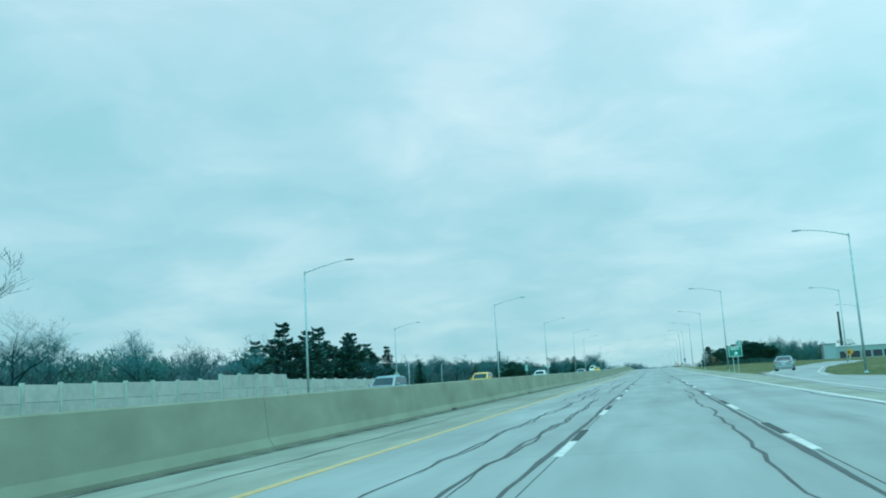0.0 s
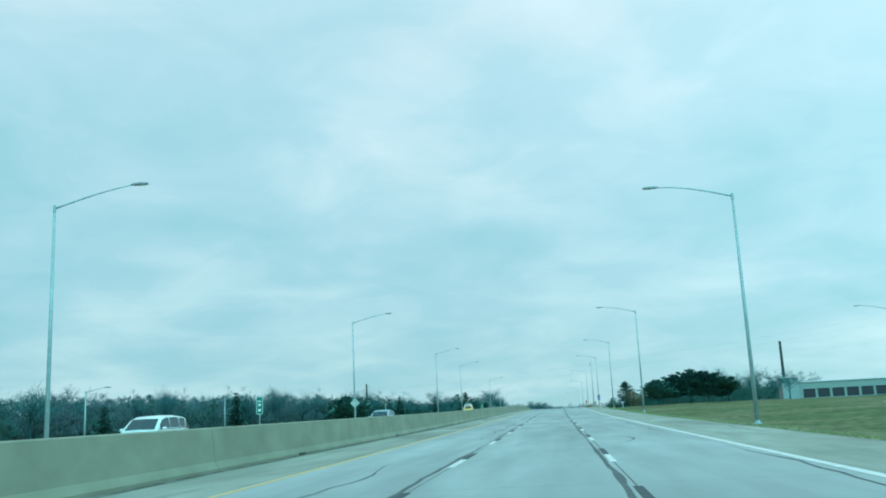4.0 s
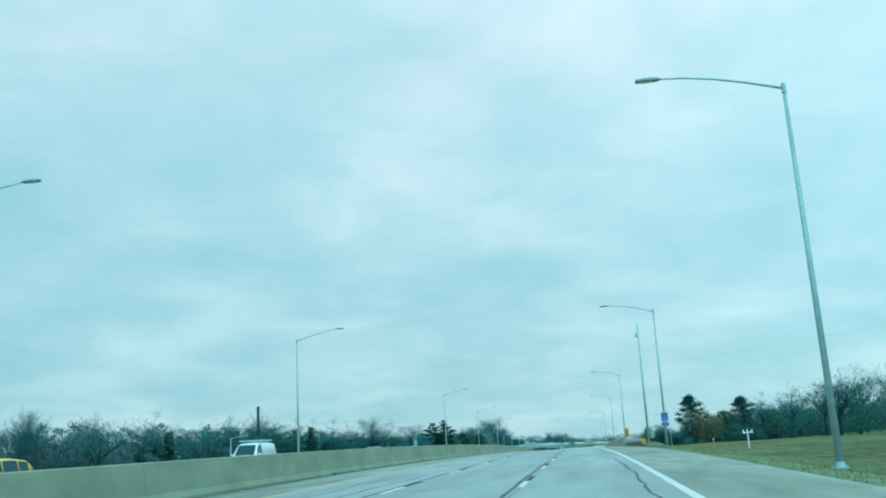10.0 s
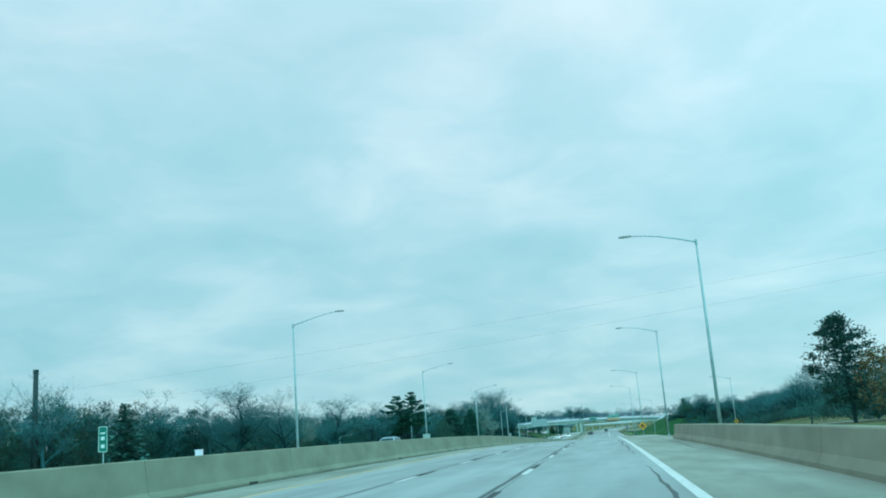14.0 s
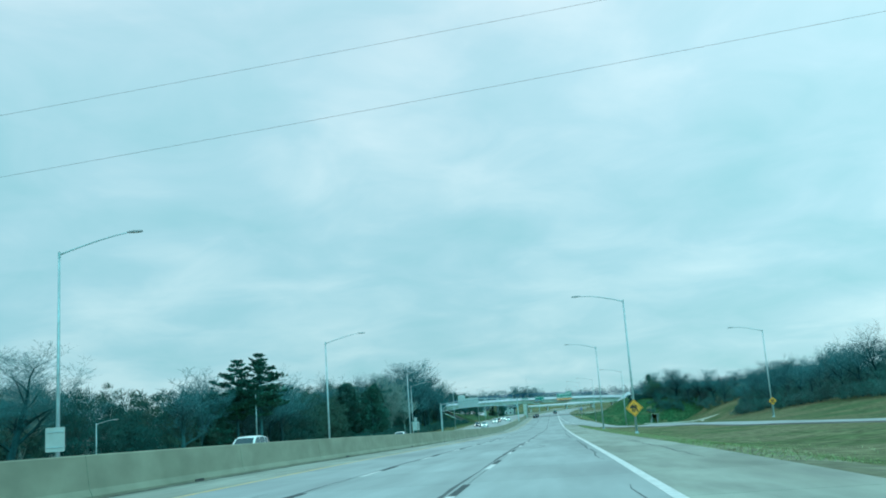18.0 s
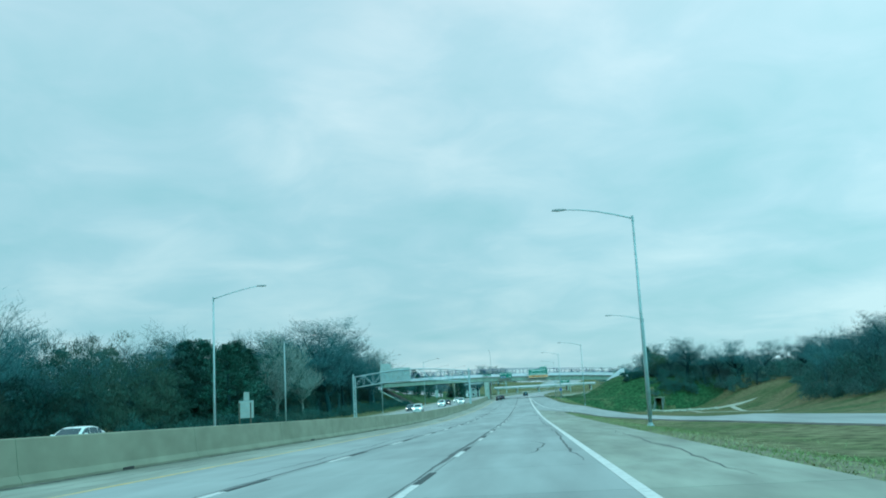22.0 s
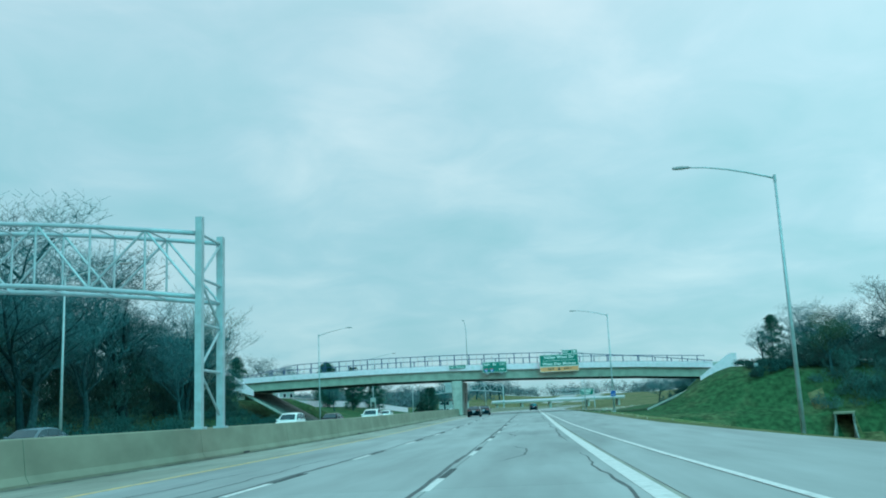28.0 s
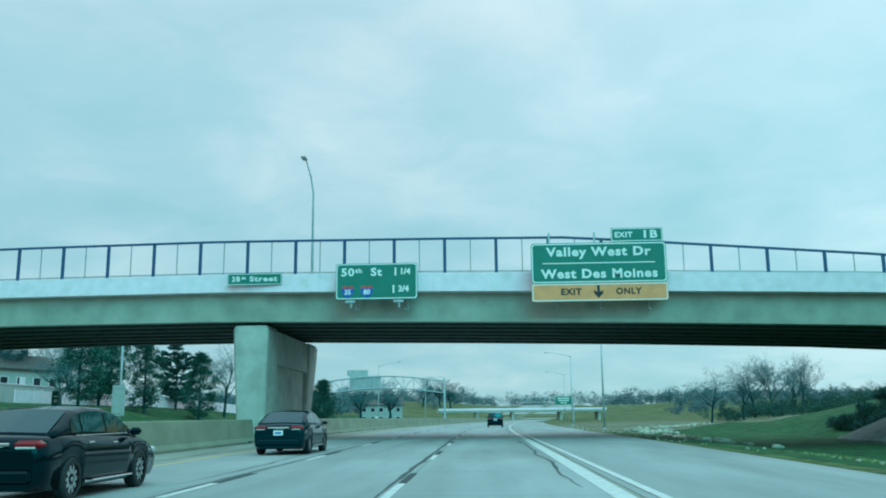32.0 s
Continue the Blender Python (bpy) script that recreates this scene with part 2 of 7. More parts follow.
M["bark_pale"] = material("pale_bark", (0.24, 0.31, 0.29), 0.95, 0, (4.0, 0.2), random_tint=0.2, spec=0.1)
M["bark_dark"] = material("dark_limbs", (0.012, 0.056, 0.062), 0.95, 0, (3.0, 0.2), random_tint=0.25, spec=0.1)
M["twigs"] = material("bare_twigs", (0.056, 0.175, 0.190), 0.95, 0, (0.5, 0.1), island=0.15, random_tint=0.3, spec=0.1)
# aerial haze over the far woods is put into this pale mauve
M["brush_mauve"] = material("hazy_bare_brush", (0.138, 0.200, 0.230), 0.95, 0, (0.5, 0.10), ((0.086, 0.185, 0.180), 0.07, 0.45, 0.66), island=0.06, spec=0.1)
M["brush_green"] = material("green_scrub", (0.055, 0.165, 0.150), 0.95, 0, (0.5, 0.12), ((0.092, 0.178, 0.172), 0.10, 0.45, 0.68), island=0.07, spec=0.1)
# darker brush: the shade within the near woods is in its colour
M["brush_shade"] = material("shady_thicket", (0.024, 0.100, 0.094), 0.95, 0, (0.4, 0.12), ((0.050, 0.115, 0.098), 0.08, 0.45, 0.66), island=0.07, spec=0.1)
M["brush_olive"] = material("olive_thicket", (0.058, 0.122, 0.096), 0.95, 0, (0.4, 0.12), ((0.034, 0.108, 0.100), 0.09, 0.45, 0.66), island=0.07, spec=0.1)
M["needles"] = material("pine_needles", (0.052, 0.210, 0.172), 0.85, 0, (1.0, 0.15), island=0.4, random_tint=0.25, spec=0.2)
# paler copy of the needles, with the haze of distance in its colour
M["needles_hazy"] = material("hazy_needles", (0.075, 0.215, 0.195), 0.85, 0, (1.0, 0.15), island=0.35, random_tint=0.2, spec=0.2)
M["leaf_rust"] = material("rust_leaves", (0.185, 0.140, 0.075), 0.85, 0, (1.0, 0.15), island=0.4, spec=0.2)
M["leaf_olive"] = material("olive_leaves", (0.058, 0.145, 0.090), 0.85, 0, (1.0, 0.15), island=0.4, random_tint=0.3, spec=0.2)
M["grime"] = material("barrier_foot_grime", (0.13, 0.13, 0.11), 0.95, 0, (2.5, 0.25), ((0.26, 0.26, 0.23), 0.8, 0.5, 0.7))
M["rubble"] = material("pale_rubble", (0.42, 0.43, 0.35), 0.9, 0, (2.0, 0.15), island=0.2, bump=0.4)
M["soil"] = material("bare_soil", (0.145, 0.150, 0.085), 0.95, 0, (2.0, 0.25), ((0.25, 0.25, 0.17), 0.3, 0.5, 0.7), 0.5, bump_scale=6.0)
M["slope"] = material("stained_slope_paving", (0.20, 0.25, 0.23), 0.9, 0, (2.0, 0.2), ((0.13, 0.17, 0.15), 0.3, 0.5, 0.7), 0.3)
M["brick"] = material("dark_chimney", (0.040, 0.062, 0.064), 0.9, 0, (2.0, 0.15))
M["siding"] = material("house_siding", (0.38, 0.42, 0.41), 0.8, 0, (2.0, 0.06), random_tint=0.2)
M["roofing"] = material("roof_shingles", (0.13, 0.12, 0.115), 0.9, 0, (4.0, 0.15), random_tint=0.2)
M["wall_panel"] = material("sound_wall_panel", (0.50, 0.51, 0.49), 0.85, 0, (2.0, 0.06), ((0.40, 0.42, 0.40), 0.6, 0.5, 0.75), 0.2, random_tint=0.06)
M["far_glass"] = material("dark_window", (0.03, 0.04, 0.05), 0.1, 0, (2.0, 0.05))
M["rubber"] = material("tyre_rubber", (0.012, 0.020, 0.022), 0.8, 0, (5.0, 0.1))
M["rim"] = material("alloy_rim", (0.55, 0.57, 0.58), 0.3, 0.9, (5.0, 0.05))
M["car_glass"] = material("tinted_glass", (0.012, 0.022, 0.025), 0.05, 0, (2.0, 0.02), spec=0.9)
M["plastic"] = material("black_plastic", (0.012, 0.020, 0.021), 0.5, 0, (4.0, 0.08))
M["chrome"] = material("chrome_trim", (0.75, 0.77, 0.78), 0.12, 1.0, (4.0, 0.02))
M["tail_red"] = material("tail_lamp", (0.26, 0.006, 0.010), 0.15, 0, (4.0, 0.03))
M["head_white"] = material("lit_headlamp", (0.95, 0.97, 0.9), 0.15, 0, (4.0, 0.02), emit=2.5)
M["car_glass"].node_tree.nodes["Principled BSDF"].inputs["Specular Tint"].default_value = (0.12, 0.85, 1.0, 1)
PAINT = {}


def paint(name, rgb, metal=0.2):
    if name not in PAINT:
        PAINT[name] = m = material("car_paint_" + name, rgb, 0.10, metal, (0.8, 0.03), spec=0.22)
        m.node_tree.nodes["Principled BSDF"].inputs["Specular Tint"].default_value = (0.12, 0.85, 1.0, 1)
    return PAINT[name]


# ---- builders ----
class Build:
    """Collects the faces of one mesh."""

    def __init__(self):
        self.v, self.f = [], []

    def face(self, *pts):
        k = len(self.v)
        self.v += [tuple(p) for p in pts]
        self.f.append(tuple(range(k, k + len(pts))))

    def box(self, c, size, bevel=0.0, rz=0.0):
        """A box with chamfered edges, turned by rz degrees about z."""
        h = [s / 2 for s in size]
        e = min(bevel, *(0.45 * a for a in size))
        k = len(self.v)
        cr, sr = math.cos(radians(rz)), math.sin(radians(rz))

        def put(x, y, z):
            self.v.append((c[0] + cr * x - sr * y, c[1] + sr * x + cr * y, c[2] + z))

        if e <= 0:
            for z in (-1, 1):
                for x, y in ((-1, -1), (1, -1), (1, 1), (-1, 1)):
                    put(x * h[0], y * h[1], z * h[2])
            self.f += [tuple(k + i for i in q) for q in ((3, 2, 1, 0), (4, 5, 6, 7), (0, 1, 5, 4), (1, 2, 6, 5), (2, 3, 7, 6), (3, 0, 4, 7))]
            return
        rings = []
        for dz, ins in ((-h[2], e), (-h[2] + e, 0), (h[2] - e, 0), (h[2], e)):
            ring = []
            a, b = h[0] - ins, h[1] - ins
            cut = e * 0.7
            for x, y in ((-a + cut, -b), (a - cut, -b), (a, -b + cut), (a, b - cut), (a - cut, b), (-a + cut, b), (-a, b - cut), (-a, -b + cut)):
                ring.append(len(self.v))
                put(x, y, dz)
            rings.append(ring)
        for p, q in zip(rings, rings[1:]):
            for i in range(8):
                j = (i + 1) % 8
                self.f.append((p[i], p[j], q[j], q[i]))
        self.f += [tuple(reversed(rings[0])), tuple(rings[-1])]

    def tube(self, p0, p1, r0, r1=None, n=8, caps=True):
        r1 = r0 if r1 is None else r1
        a, b = Vector(p0), Vector(p1)
        d = (b - a).normalized()
        s = d.cross(Vector((0, 0, 1)) if abs(d.z) < 0.95 else Vector((1, 0, 0))).normalized()
        t = d.cross(s)
        k = len(self.v)
        for c, r in ((a, r0), (b, r1)):
            for i in range(n):
                g = 2 * math.pi * i / n
                self.v.append(tuple(c + s * (r * math.cos(g)) + t * (r * math.sin(g))))
        for i in range(n):
            j = (i + 1) % n
            self.f.append((k + i, k + n + i, k + n + j, k + j))
        if caps:
            self.f += [tuple(k + i for i in range(n)), tuple(k + n + i for i in reversed(range(n)))]

    def path(self, pts, radii, n=8):
        """One bent tapering tube."""
        ps = [Vector(p) for p in pts]
        loops, side = [], None
        for i, (p, r) in enumerate(zip(ps, radii)):
            d = (ps[min(i + 1, len(ps) - 1)] - ps[max(i - 1, 0)]).normalized()
            if side is None:
                side = d.cross(Vector((0, 0, 1)) if abs(d.z) < 0.95 else Vector((1, 0, 0)))
            side = (side - d * side.dot(d)).normalized()
            t = d.cross(side)
            loops.append([p + side * (r * math.cos(2 * math.pi * j / n)) + t * (r * math.sin(2 * math.pi * j / n)) for j in range(n)])
        self.rings(loops)

    def rings(self, loops, closed=True, caps=True):
        """Skins a row of loops of equal length."""
        k, n = len(self.v), len(loops[0])
        for lp in loops:
            self.v += [tuple(p) for p in lp]
        for a in range(len(loops) - 1):
            for i in range(n if closed else n - 1):
                j = (i + 1) % n
                self.f.append((k + a * n + i, k + a * n + j, k + (a + 1) * n + j, k + (a + 1) * n + i))
        if caps:
            self.f += [tuple(k + i for i in reversed(range(n))), tuple(k + (len(loops) - 1) * n + i for i in range(n))]

    def mesh(self, name, smooth=False):
        me = bpy.data.meshes.new(name)
        me.from_pydata(self.v, [], self.f)
        bm = bmesh.new()
        bm.from_mesh(me)
        if len(self.f) < 30000:
            bmesh.ops.recalc_face_normals(bm, faces=bm.faces)
        bm.to_mesh(me)
        bm.free()
        if smooth:
            me.polygons.foreach_set("use_smooth", [len(p.vertices) <= 4 for p in me.polygons])
        return me


def part(name, b, mat, parent=None, label="", smooth=False, at=None, kind=""):
    """Links a Build (or a mesh) as one mesh object under a thing or a part."""
    me = b.mesh(name, smooth) if isinstance(b, Build) else b
    if not me.materials:
        me.materials.append(M[mat] if isinstance(mat, str) else mat)
    ob = new(name, me)
    if parent is not None:
        ob.parent = parent
    if at is not None:
        ob.matrix_basis = at
    return tagged(ob, label=label, kind=kind)


def thing(name, at, label, category, group="", kind=""):
    ob = new(name)
    ob.empty_display_size = 0.3
    ob.matrix_basis = at
    return tagged(ob, label, category, group, kind)


def text_mesh(body, size, align="CENTER", bold=0.0, track=1.0):
    cu = bpy.data.curves.new("lettering", "FONT")
    cu.body, cu.size, cu.align_x, cu.align_y, cu.extrude, cu.offset = body, size, align, "CENTER", 0.004, bold
    cu.resolution_u, cu.space_character = 3, track
    ob = new("lettering", cu)
    dg = bpy.context.evaluated_depsgraph_get()
    me = bpy.data.meshes.new_from_object(ob.evaluated_get(dg))
    bpy.data.objects.remove(ob)
    bpy.data.curves.remove(cu)
    me.materials.clear()
    return me


# ---- plan of the road: sideways and height of the right edge line along y ----
def spline(values, s):
    u = (s - KNOT0) / KNOT
    i = min(max(int(math.floor(u)), 1), len(values) - 3)
    f = min(max(u - i, 0.0), 1.0) if i in (1, len(values) - 3) else u - i
    a, b, c, d = values[i - 1: i + 3]
    return ((-a + 3 * b - 3 * c + d) * f**3 + 3 * (a - 2 * b + c) * f**2 + 3 * (c - a) * f + (a + 4 * b + c)) / 6


def RX(s):
    return spline(KX, s)


def RZ(s):
    return spline(KZ, s)


def lerp(s, xs, ys):
    return float(np.interp(s, xs, ys))


def smooth01(t):
    t = min(max(t, 0.0), 1.0)
    return t * t * (3 - 2 * t)


LW = 3.66
YELLOW, BARR = -3 * LW, BARRIER_LAT
BARR_H = BARRIER_TOP
OPP0, OPP1 = BARR - 0.75, BARR - 0.75 - 3.0 - 3 * LW - 3.2


def ground_dz(u, s):
    """Height of the land over the road's edge line, u metres to the side."""
    if u >= 0:
        edge = lerp(s, [-60, 60, 130, 560, 720, 780, 1200, 2000], [16, 14, 3.4, 3.4, 3.4, 8.0, 7.5, 7.5])
        d = u - edge
        if d < 0:
            return -0.08
        low = -0.10 - 0.45 * smooth01(d / 5) + 0.25 * smooth01((d - 6) / 10)
        rise = lerp(s, [-60, 420, 540, 620, 700, 780, 840, 878, 896, 904, 912, 918, 945, 960, 980, 1030, 1150, 1500, 2600], [-0.6, -0.6, 0.7, 2.3, 2.9, 3.3, 3.9, 3.9, 3.6, 5.0, 5.9, 6.1, 5.9, 3.8, 2.0, 1.6, 2.0, 3, 5])
        start = lerp(s, [-60, 420, 560, 640, 760, 840, 878, 895, 902, 908, 914, 922, 943, 950, 985, 1020, 1100, 1500], [30, 30, 28, 26, 36, 54, 55, 48, 18, 13, 15, 25.5, 25.5, 22, 20, 26, 30, 40])
        run = lerp(s, [-60, 420, 560, 700, 800, 878, 902, 914, 922, 943, 955, 990, 1040, 1500], [60, 60, 30, 24, 18, 20, 20, 15, 5, 5, 14, 20, 30, 60])
        dip = lerp(s, [690, 740, 770, 800, 835, 858, 878, 893, 896.5, 903], [0, 1.3, 2.3, 3.0, 3.6, 4.1, 4.5, 4.8, 1.0, 0]) * smooth01((u - 10) / 8) * (1 - smooth01((u - 46) / 18))
        return low - dip + rise * smooth01((u - start) / run) + (0.12 + 0.55 * smooth01((s - 955) / 15) * (1 - smooth01((s - 1040) / 30)) * smooth01(d / 4)) * noise.noise((u * 0.09 + (0.06 * u if s > 955 else 0), s * 0.05, 3.0)) * min(d / 6, 1)
    if u > OPP1 - 0.5:
        return -0.08
    d = OPP1 - 0.5 - u
    rise = lerp(s, [-60, 150, 250, 500, 700, 860, 930, 944, 962, 1030, 1200, 1500, 2600], [0.5, 0.3, -1.0, -1.5, -1.0, 0.6, 4.0, 6.5, 3.7, 3.7, 3.0, 4, 6])
    start = lerp(s, [-60, 860, 912, 921, 944, 952, 1040, 1500], [4, 4, 6, 19.5, 19.5, 4, 4, 10])
    run = lerp(s, [-60, 860, 912, 921, 944, 952, 1040, 1500], [30, 30, 16, 5, 5, 15, 20, 60])
    return -0.08 - 0.35 * smooth01(d / 4) + rise * smooth01((d - start) / run) + 0.10 * noise.noise((u * 0.09, s * 0.05, 7.0))


def land(u, s):
    return RZ(s) + ground_dz(u, s)


def at_road(u, s, dz=0.0, rz=0.0, on_land=False):
    return pose(RX(s) + u, s, (land(u, s) if on_land else RZ(s)) + dz, 0, 0, rz)


# ---- ground: one sheet to the horizon ----
def build_ground():
    us = [-3400, -2000, -1200, -700, -450, -300, -220, -170, -140, -115, -95, -80, -70, -62, -56, -50, -46, -42, -39, -37, -35, -33.5, -32, -24, -14, -7, 0, 2, 3.3, 4.2, 5.5, 7, 9, 11, 13, 15, 17, 19, 21.5, 24, 25.5, 27, 28.5, 30, 32, 34, 36, 38, 40.5, 43, 45.5, 48, 51, 54, 57, 60, 64, 68, 73, 78, 90, 110, 140, 180, 240, 320, 450, 700, 1200, 2000, 3200]
    ss = [-900, -500, -300, -200, -140, -100] + sorted([-80 + 8 * i for i in range(160)] + [852 + 8 * i for i in range(15)] + [850 + 8 * i for i in range(15)] + [854 + 8 * i for i in range(15)]) + [1210, 1240, 1280, 1330, 1400, 1500, 1650, 1900, 2200, 2700, 3400, 4200]
    b = Build()
    for s in ss:
        for u in us:
            far = smooth01((abs(u) - 350) / 2200)
            z = land(u, s) * (1 - far) + (-2.0 + 6.0 * smooth01((s - 1500) / 1500)) * far
            b.v.append((RX(s) + u, s, z))
    n = len(us)
    for i in range(len(ss) - 1):
        for j in range(n - 1):
            b.f.append((i * n + j, i * n + j + 1, (i + 1) * n + j + 1, (i + 1) * n + j))
    me = b.mesh("ground", True)
    me.materials.append(M["grass"])
    me.materials.append(M["grass_green"])
    me.materials.append(M["grass_dry"])
    me.materials.append(M["soil"])
    for p in me.polygons:
        c = p.center
        u, s = c.x - RX(c.y), c.y
        edge = 3.2 < u < 5.4 and 190 < s < 735
        u += 7 * noise.noise((u * 0.05, s * 0.03, 1.0))
        s += 9 * noise.noise((u * 0.05, s * 0.03, 5.0)) + 4 * noise.noise((c.x * 0.3, c.y * 0.3, 9.0))
        k = 0
        if (u > 10 and 868 < s < 962 and u < 60) or (u < OPP1 - 4 and 850 < s < 1300):
            k = 1
        if (u > 8 and 330 < s < 470) or (u > 15 and 560 < s < (868 if u < 35 else 894)):
            k = 2
        if 9 < u < 60 and 962 < s < 1150:
            k = 1 if s < 984 and u > 13 else (3 if u < 38 else 2)
        p.material_index = 3 if edge else k
    tagged(new("ground", me), "grassy roadside land, dry and green in patches", "ground", kind="structure")


build_ground()

S0, S1 = -60.0, 1500.0


def strip(b, u0, u1, s0, s1, dz, step=6.0, thick=0.05, gap=0.0, taper0=None, taper1=None):
    """Slabs along the road between two sideways lines; a line may be a function of s."""
    f0 = u0 if callable(u0) else (lambda s: u0)
    f1 = u1 if callable(u1) else (lambda s: u1)
    n = max(1, int(round((s1 - s0) / step)))
    for i in range(n):
        a, c = s0 + (s1 - s0) * i / n + gap / 2, s0 + (s1 - s0) * (i + 1) / n - gap / 2
        top = [(RX(s) + u, s, RZ(s) + dz) for s, u in ((a, f0(a)), (a, f1(a)), (c, f1(c)), (c, f0(c)))]
        low = [(x, y, z - thick) for x, y, z in top]
        k = len(b.v)
        b.v += top + low
        b.f += [(k, k + 1, k + 2, k + 3)] + [(k + j, k + 4 + j, k + 4 + (j + 1) % 4, k + (j + 1) % 4) for j in range(4)]


def carriageway(name, label, lanes, left_shoulder, right_shoulder, s0, s1):
    road = thing(name, pose(0, 0, 0), label, "road", kind="structure")
    bed = Build()
    strip(bed, left_shoulder[0], right_shoulder[1], s0, s1, -0.035, 12.0, 0.03)
    part("joint_bed", bed, "joint", road, "dark recessed pavement joints")
    for a, c in lanes:
        b = Build()
        strip(b, a + 0.012, c - 0.012, s0, s1, 0.0, 6.1, 0.05, 0.02)
        part("lane_slab_row", b, "lane", road, kind="stuff")
    for a, c in (left_shoulder, right_shoulder):
        b = Build()
        strip(b, a, c, s0, s1, -0.004, 6.1, 0.05, 0.03)
        part("shoulder_slab_row", b, "shoulder", road, kind="stuff")
    return road


road = carriageway("road_west", "three-lane concrete carriageway with tar-sealed joints", [(YELLOW, YELLOW + LW), (YELLOW + LW, -LW), (-LW, 0.1)], (BARR + 0.02, YELLOW), (0.1, 3.3), S0, S1)
o = OPP0 - 3.0
road_opp = carriageway("road_east", "opposite three-lane concrete carriageway behind the barrier", [(o - LW, o), (o - 2 * LW, o - LW), (o - 3 * LW, o - 2 * LW)], (OPP1, o - 3 * LW), (o, OPP0), S0, S1)


def line_paint(name, u, s0, s1, w, mat, parent, dz=0.006, label="", step=12.0):
    b = Build()
    f = u if callable(u) else (lambda s: u)
    strip(b, lambda s: f(s) - w / 2, lambda s: f(s) + w / 2, s0, s1, dz, step, 0.006)
    return part(name, b, mat, parent, label)


line_paint("edge_line", 0.0, S0, 735.0, 0.20, "white_paint", road, label="solid white edge line")
line_paint("edge_line", 0.02, 735.0, 946.0, 0.34, "white_paint", road, label="wide solid white line")
line_paint("edge_line", 0.0, 946.0, S1, 0.16, "white_paint", road)
line_paint("yellow_line", YELLOW + 0.1, S0, S1, 0.17, "yellow_paint", road, label="faded yellow edge line")
line_paint("edge_line", o - 3 * LW, S0, S1, 0.15, "white_paint", road_opp)
line_paint("yellow_line", o - 0.1, S0, S1, 0.15, "yellow_paint", road_opp)


def dashes(parent, u, s0, s1, phase, contrast, sign=1):
    white = black = None
    k = math.ceil((s0 - phase) / 12.19)
    while True:
        s = phase + 12.19 * k
        k += 1
        if s > s1:
            break
        for which, ds in (("white", 0.0), ("black", 3.05 * sign)):
            if which == "black" and not contrast:
                continue
            c = s + ds
            me = white if which == "white" else black
            if me is None:
                b = Build()
                b.box((0, 0, 0), (0.15, 3.0, 0.008), 0.002)
                me = b.mesh("lane_dash")
                if which == "white":
                    white = me
                else:
                    black = me
            pitch = math.degrees(math.atan2(RZ(c + 1.5) - RZ(c - 1.5), 3.0))
            yaw = math.degrees(math.atan2(RX(c - 1.5) - RX(c + 1.5), 3.0))
            part("lane_dash" if which == "white" else "contrast_dash", me, which + "_paint", parent, at=pose(RX(c) + u, c, RZ(c) + 0.005, pitch, 0, yaw))


dashes(road, -LW, -20, 1200, DASH1, True)
dashes(road, -2 * LW, -20, 1200, DASH2, True)
dashes(road_opp, o - LW, 0, 1100, 3.0, False)
dashes(road_opp, o - 2 * LW, 0, 1100, 3.0, False)


def tar_line(u, s0, s1, w, wobble, seed, parent=road, step=1.0):
    """A sealed crack that wanders along the pavement."""
    b = Build()
    n = max(3, int((s1 - s0) / step))
    prev = None
    for i in range(n + 1):
        s = s0 + (s1 - s0) * i / n
        f = i / n
        uu = (u(f) if callable(u) else u) + wobble * (noise.noise((s * 0.22, seed * 3.7, 0.0)) + 0.6 * noise.noise((s * 0.8, seed * 5.1, 2.0)))
        ww = w * (0.55 + 0.45 * abs(noise.noise((s * 0.35, seed, 4.0))) * 2.2) * min(1.0, 4 * f + 0.2, 4 * (1 - f) + 0.2)
        row = [(RX(s) + uu - ww / 2, s, RZ(s) + 0.0035), (RX(s) + uu + ww / 2, s, RZ(s) + 0.0035)]
        if prev:
            b.face(prev[0], prev[1], row[1], row[0])
        prev = row
    part("crack_seal", b, "tar", parent)


rr = random.Random(11)
for k in range(27):
    a = -30 + 44 * k
    tar_line(-LW - 0.17, a, a + 44.5, 0.16, 0.05, k)
    tar_line(-2 * LW - 0.17, a, a + 44.5, 0.15, 0.06, 100 + k)
    if k % 3 != 1:
        tar_line(-2 * LW - 0.75 - 0.3 * rr.random(), a + 5, a + 40, 0.09, 0.22, 200 + k)
    if k % 2 == 0:
        tar_line(-2 * LW - 1.7 - 0.5 * rr.random(), a + 8, a + 34, 0.08, 0.3, 300 + k)
    tar_line(YELLOW - 0.9 - 0.5 * rr.random(), a + rr.random() * 8, a + 30, 0.06, 0.25, 400 + k)
    tar_line(-0.35 - 0.3 * rr.random(), a + 6 * rr.random(), a + 36, 0.10, 0.18, 500 + k)
    if k % 2:
        tar_line(2.0 + rr.random(), a, a + 30, 0.06, 0.3, 600 + k)
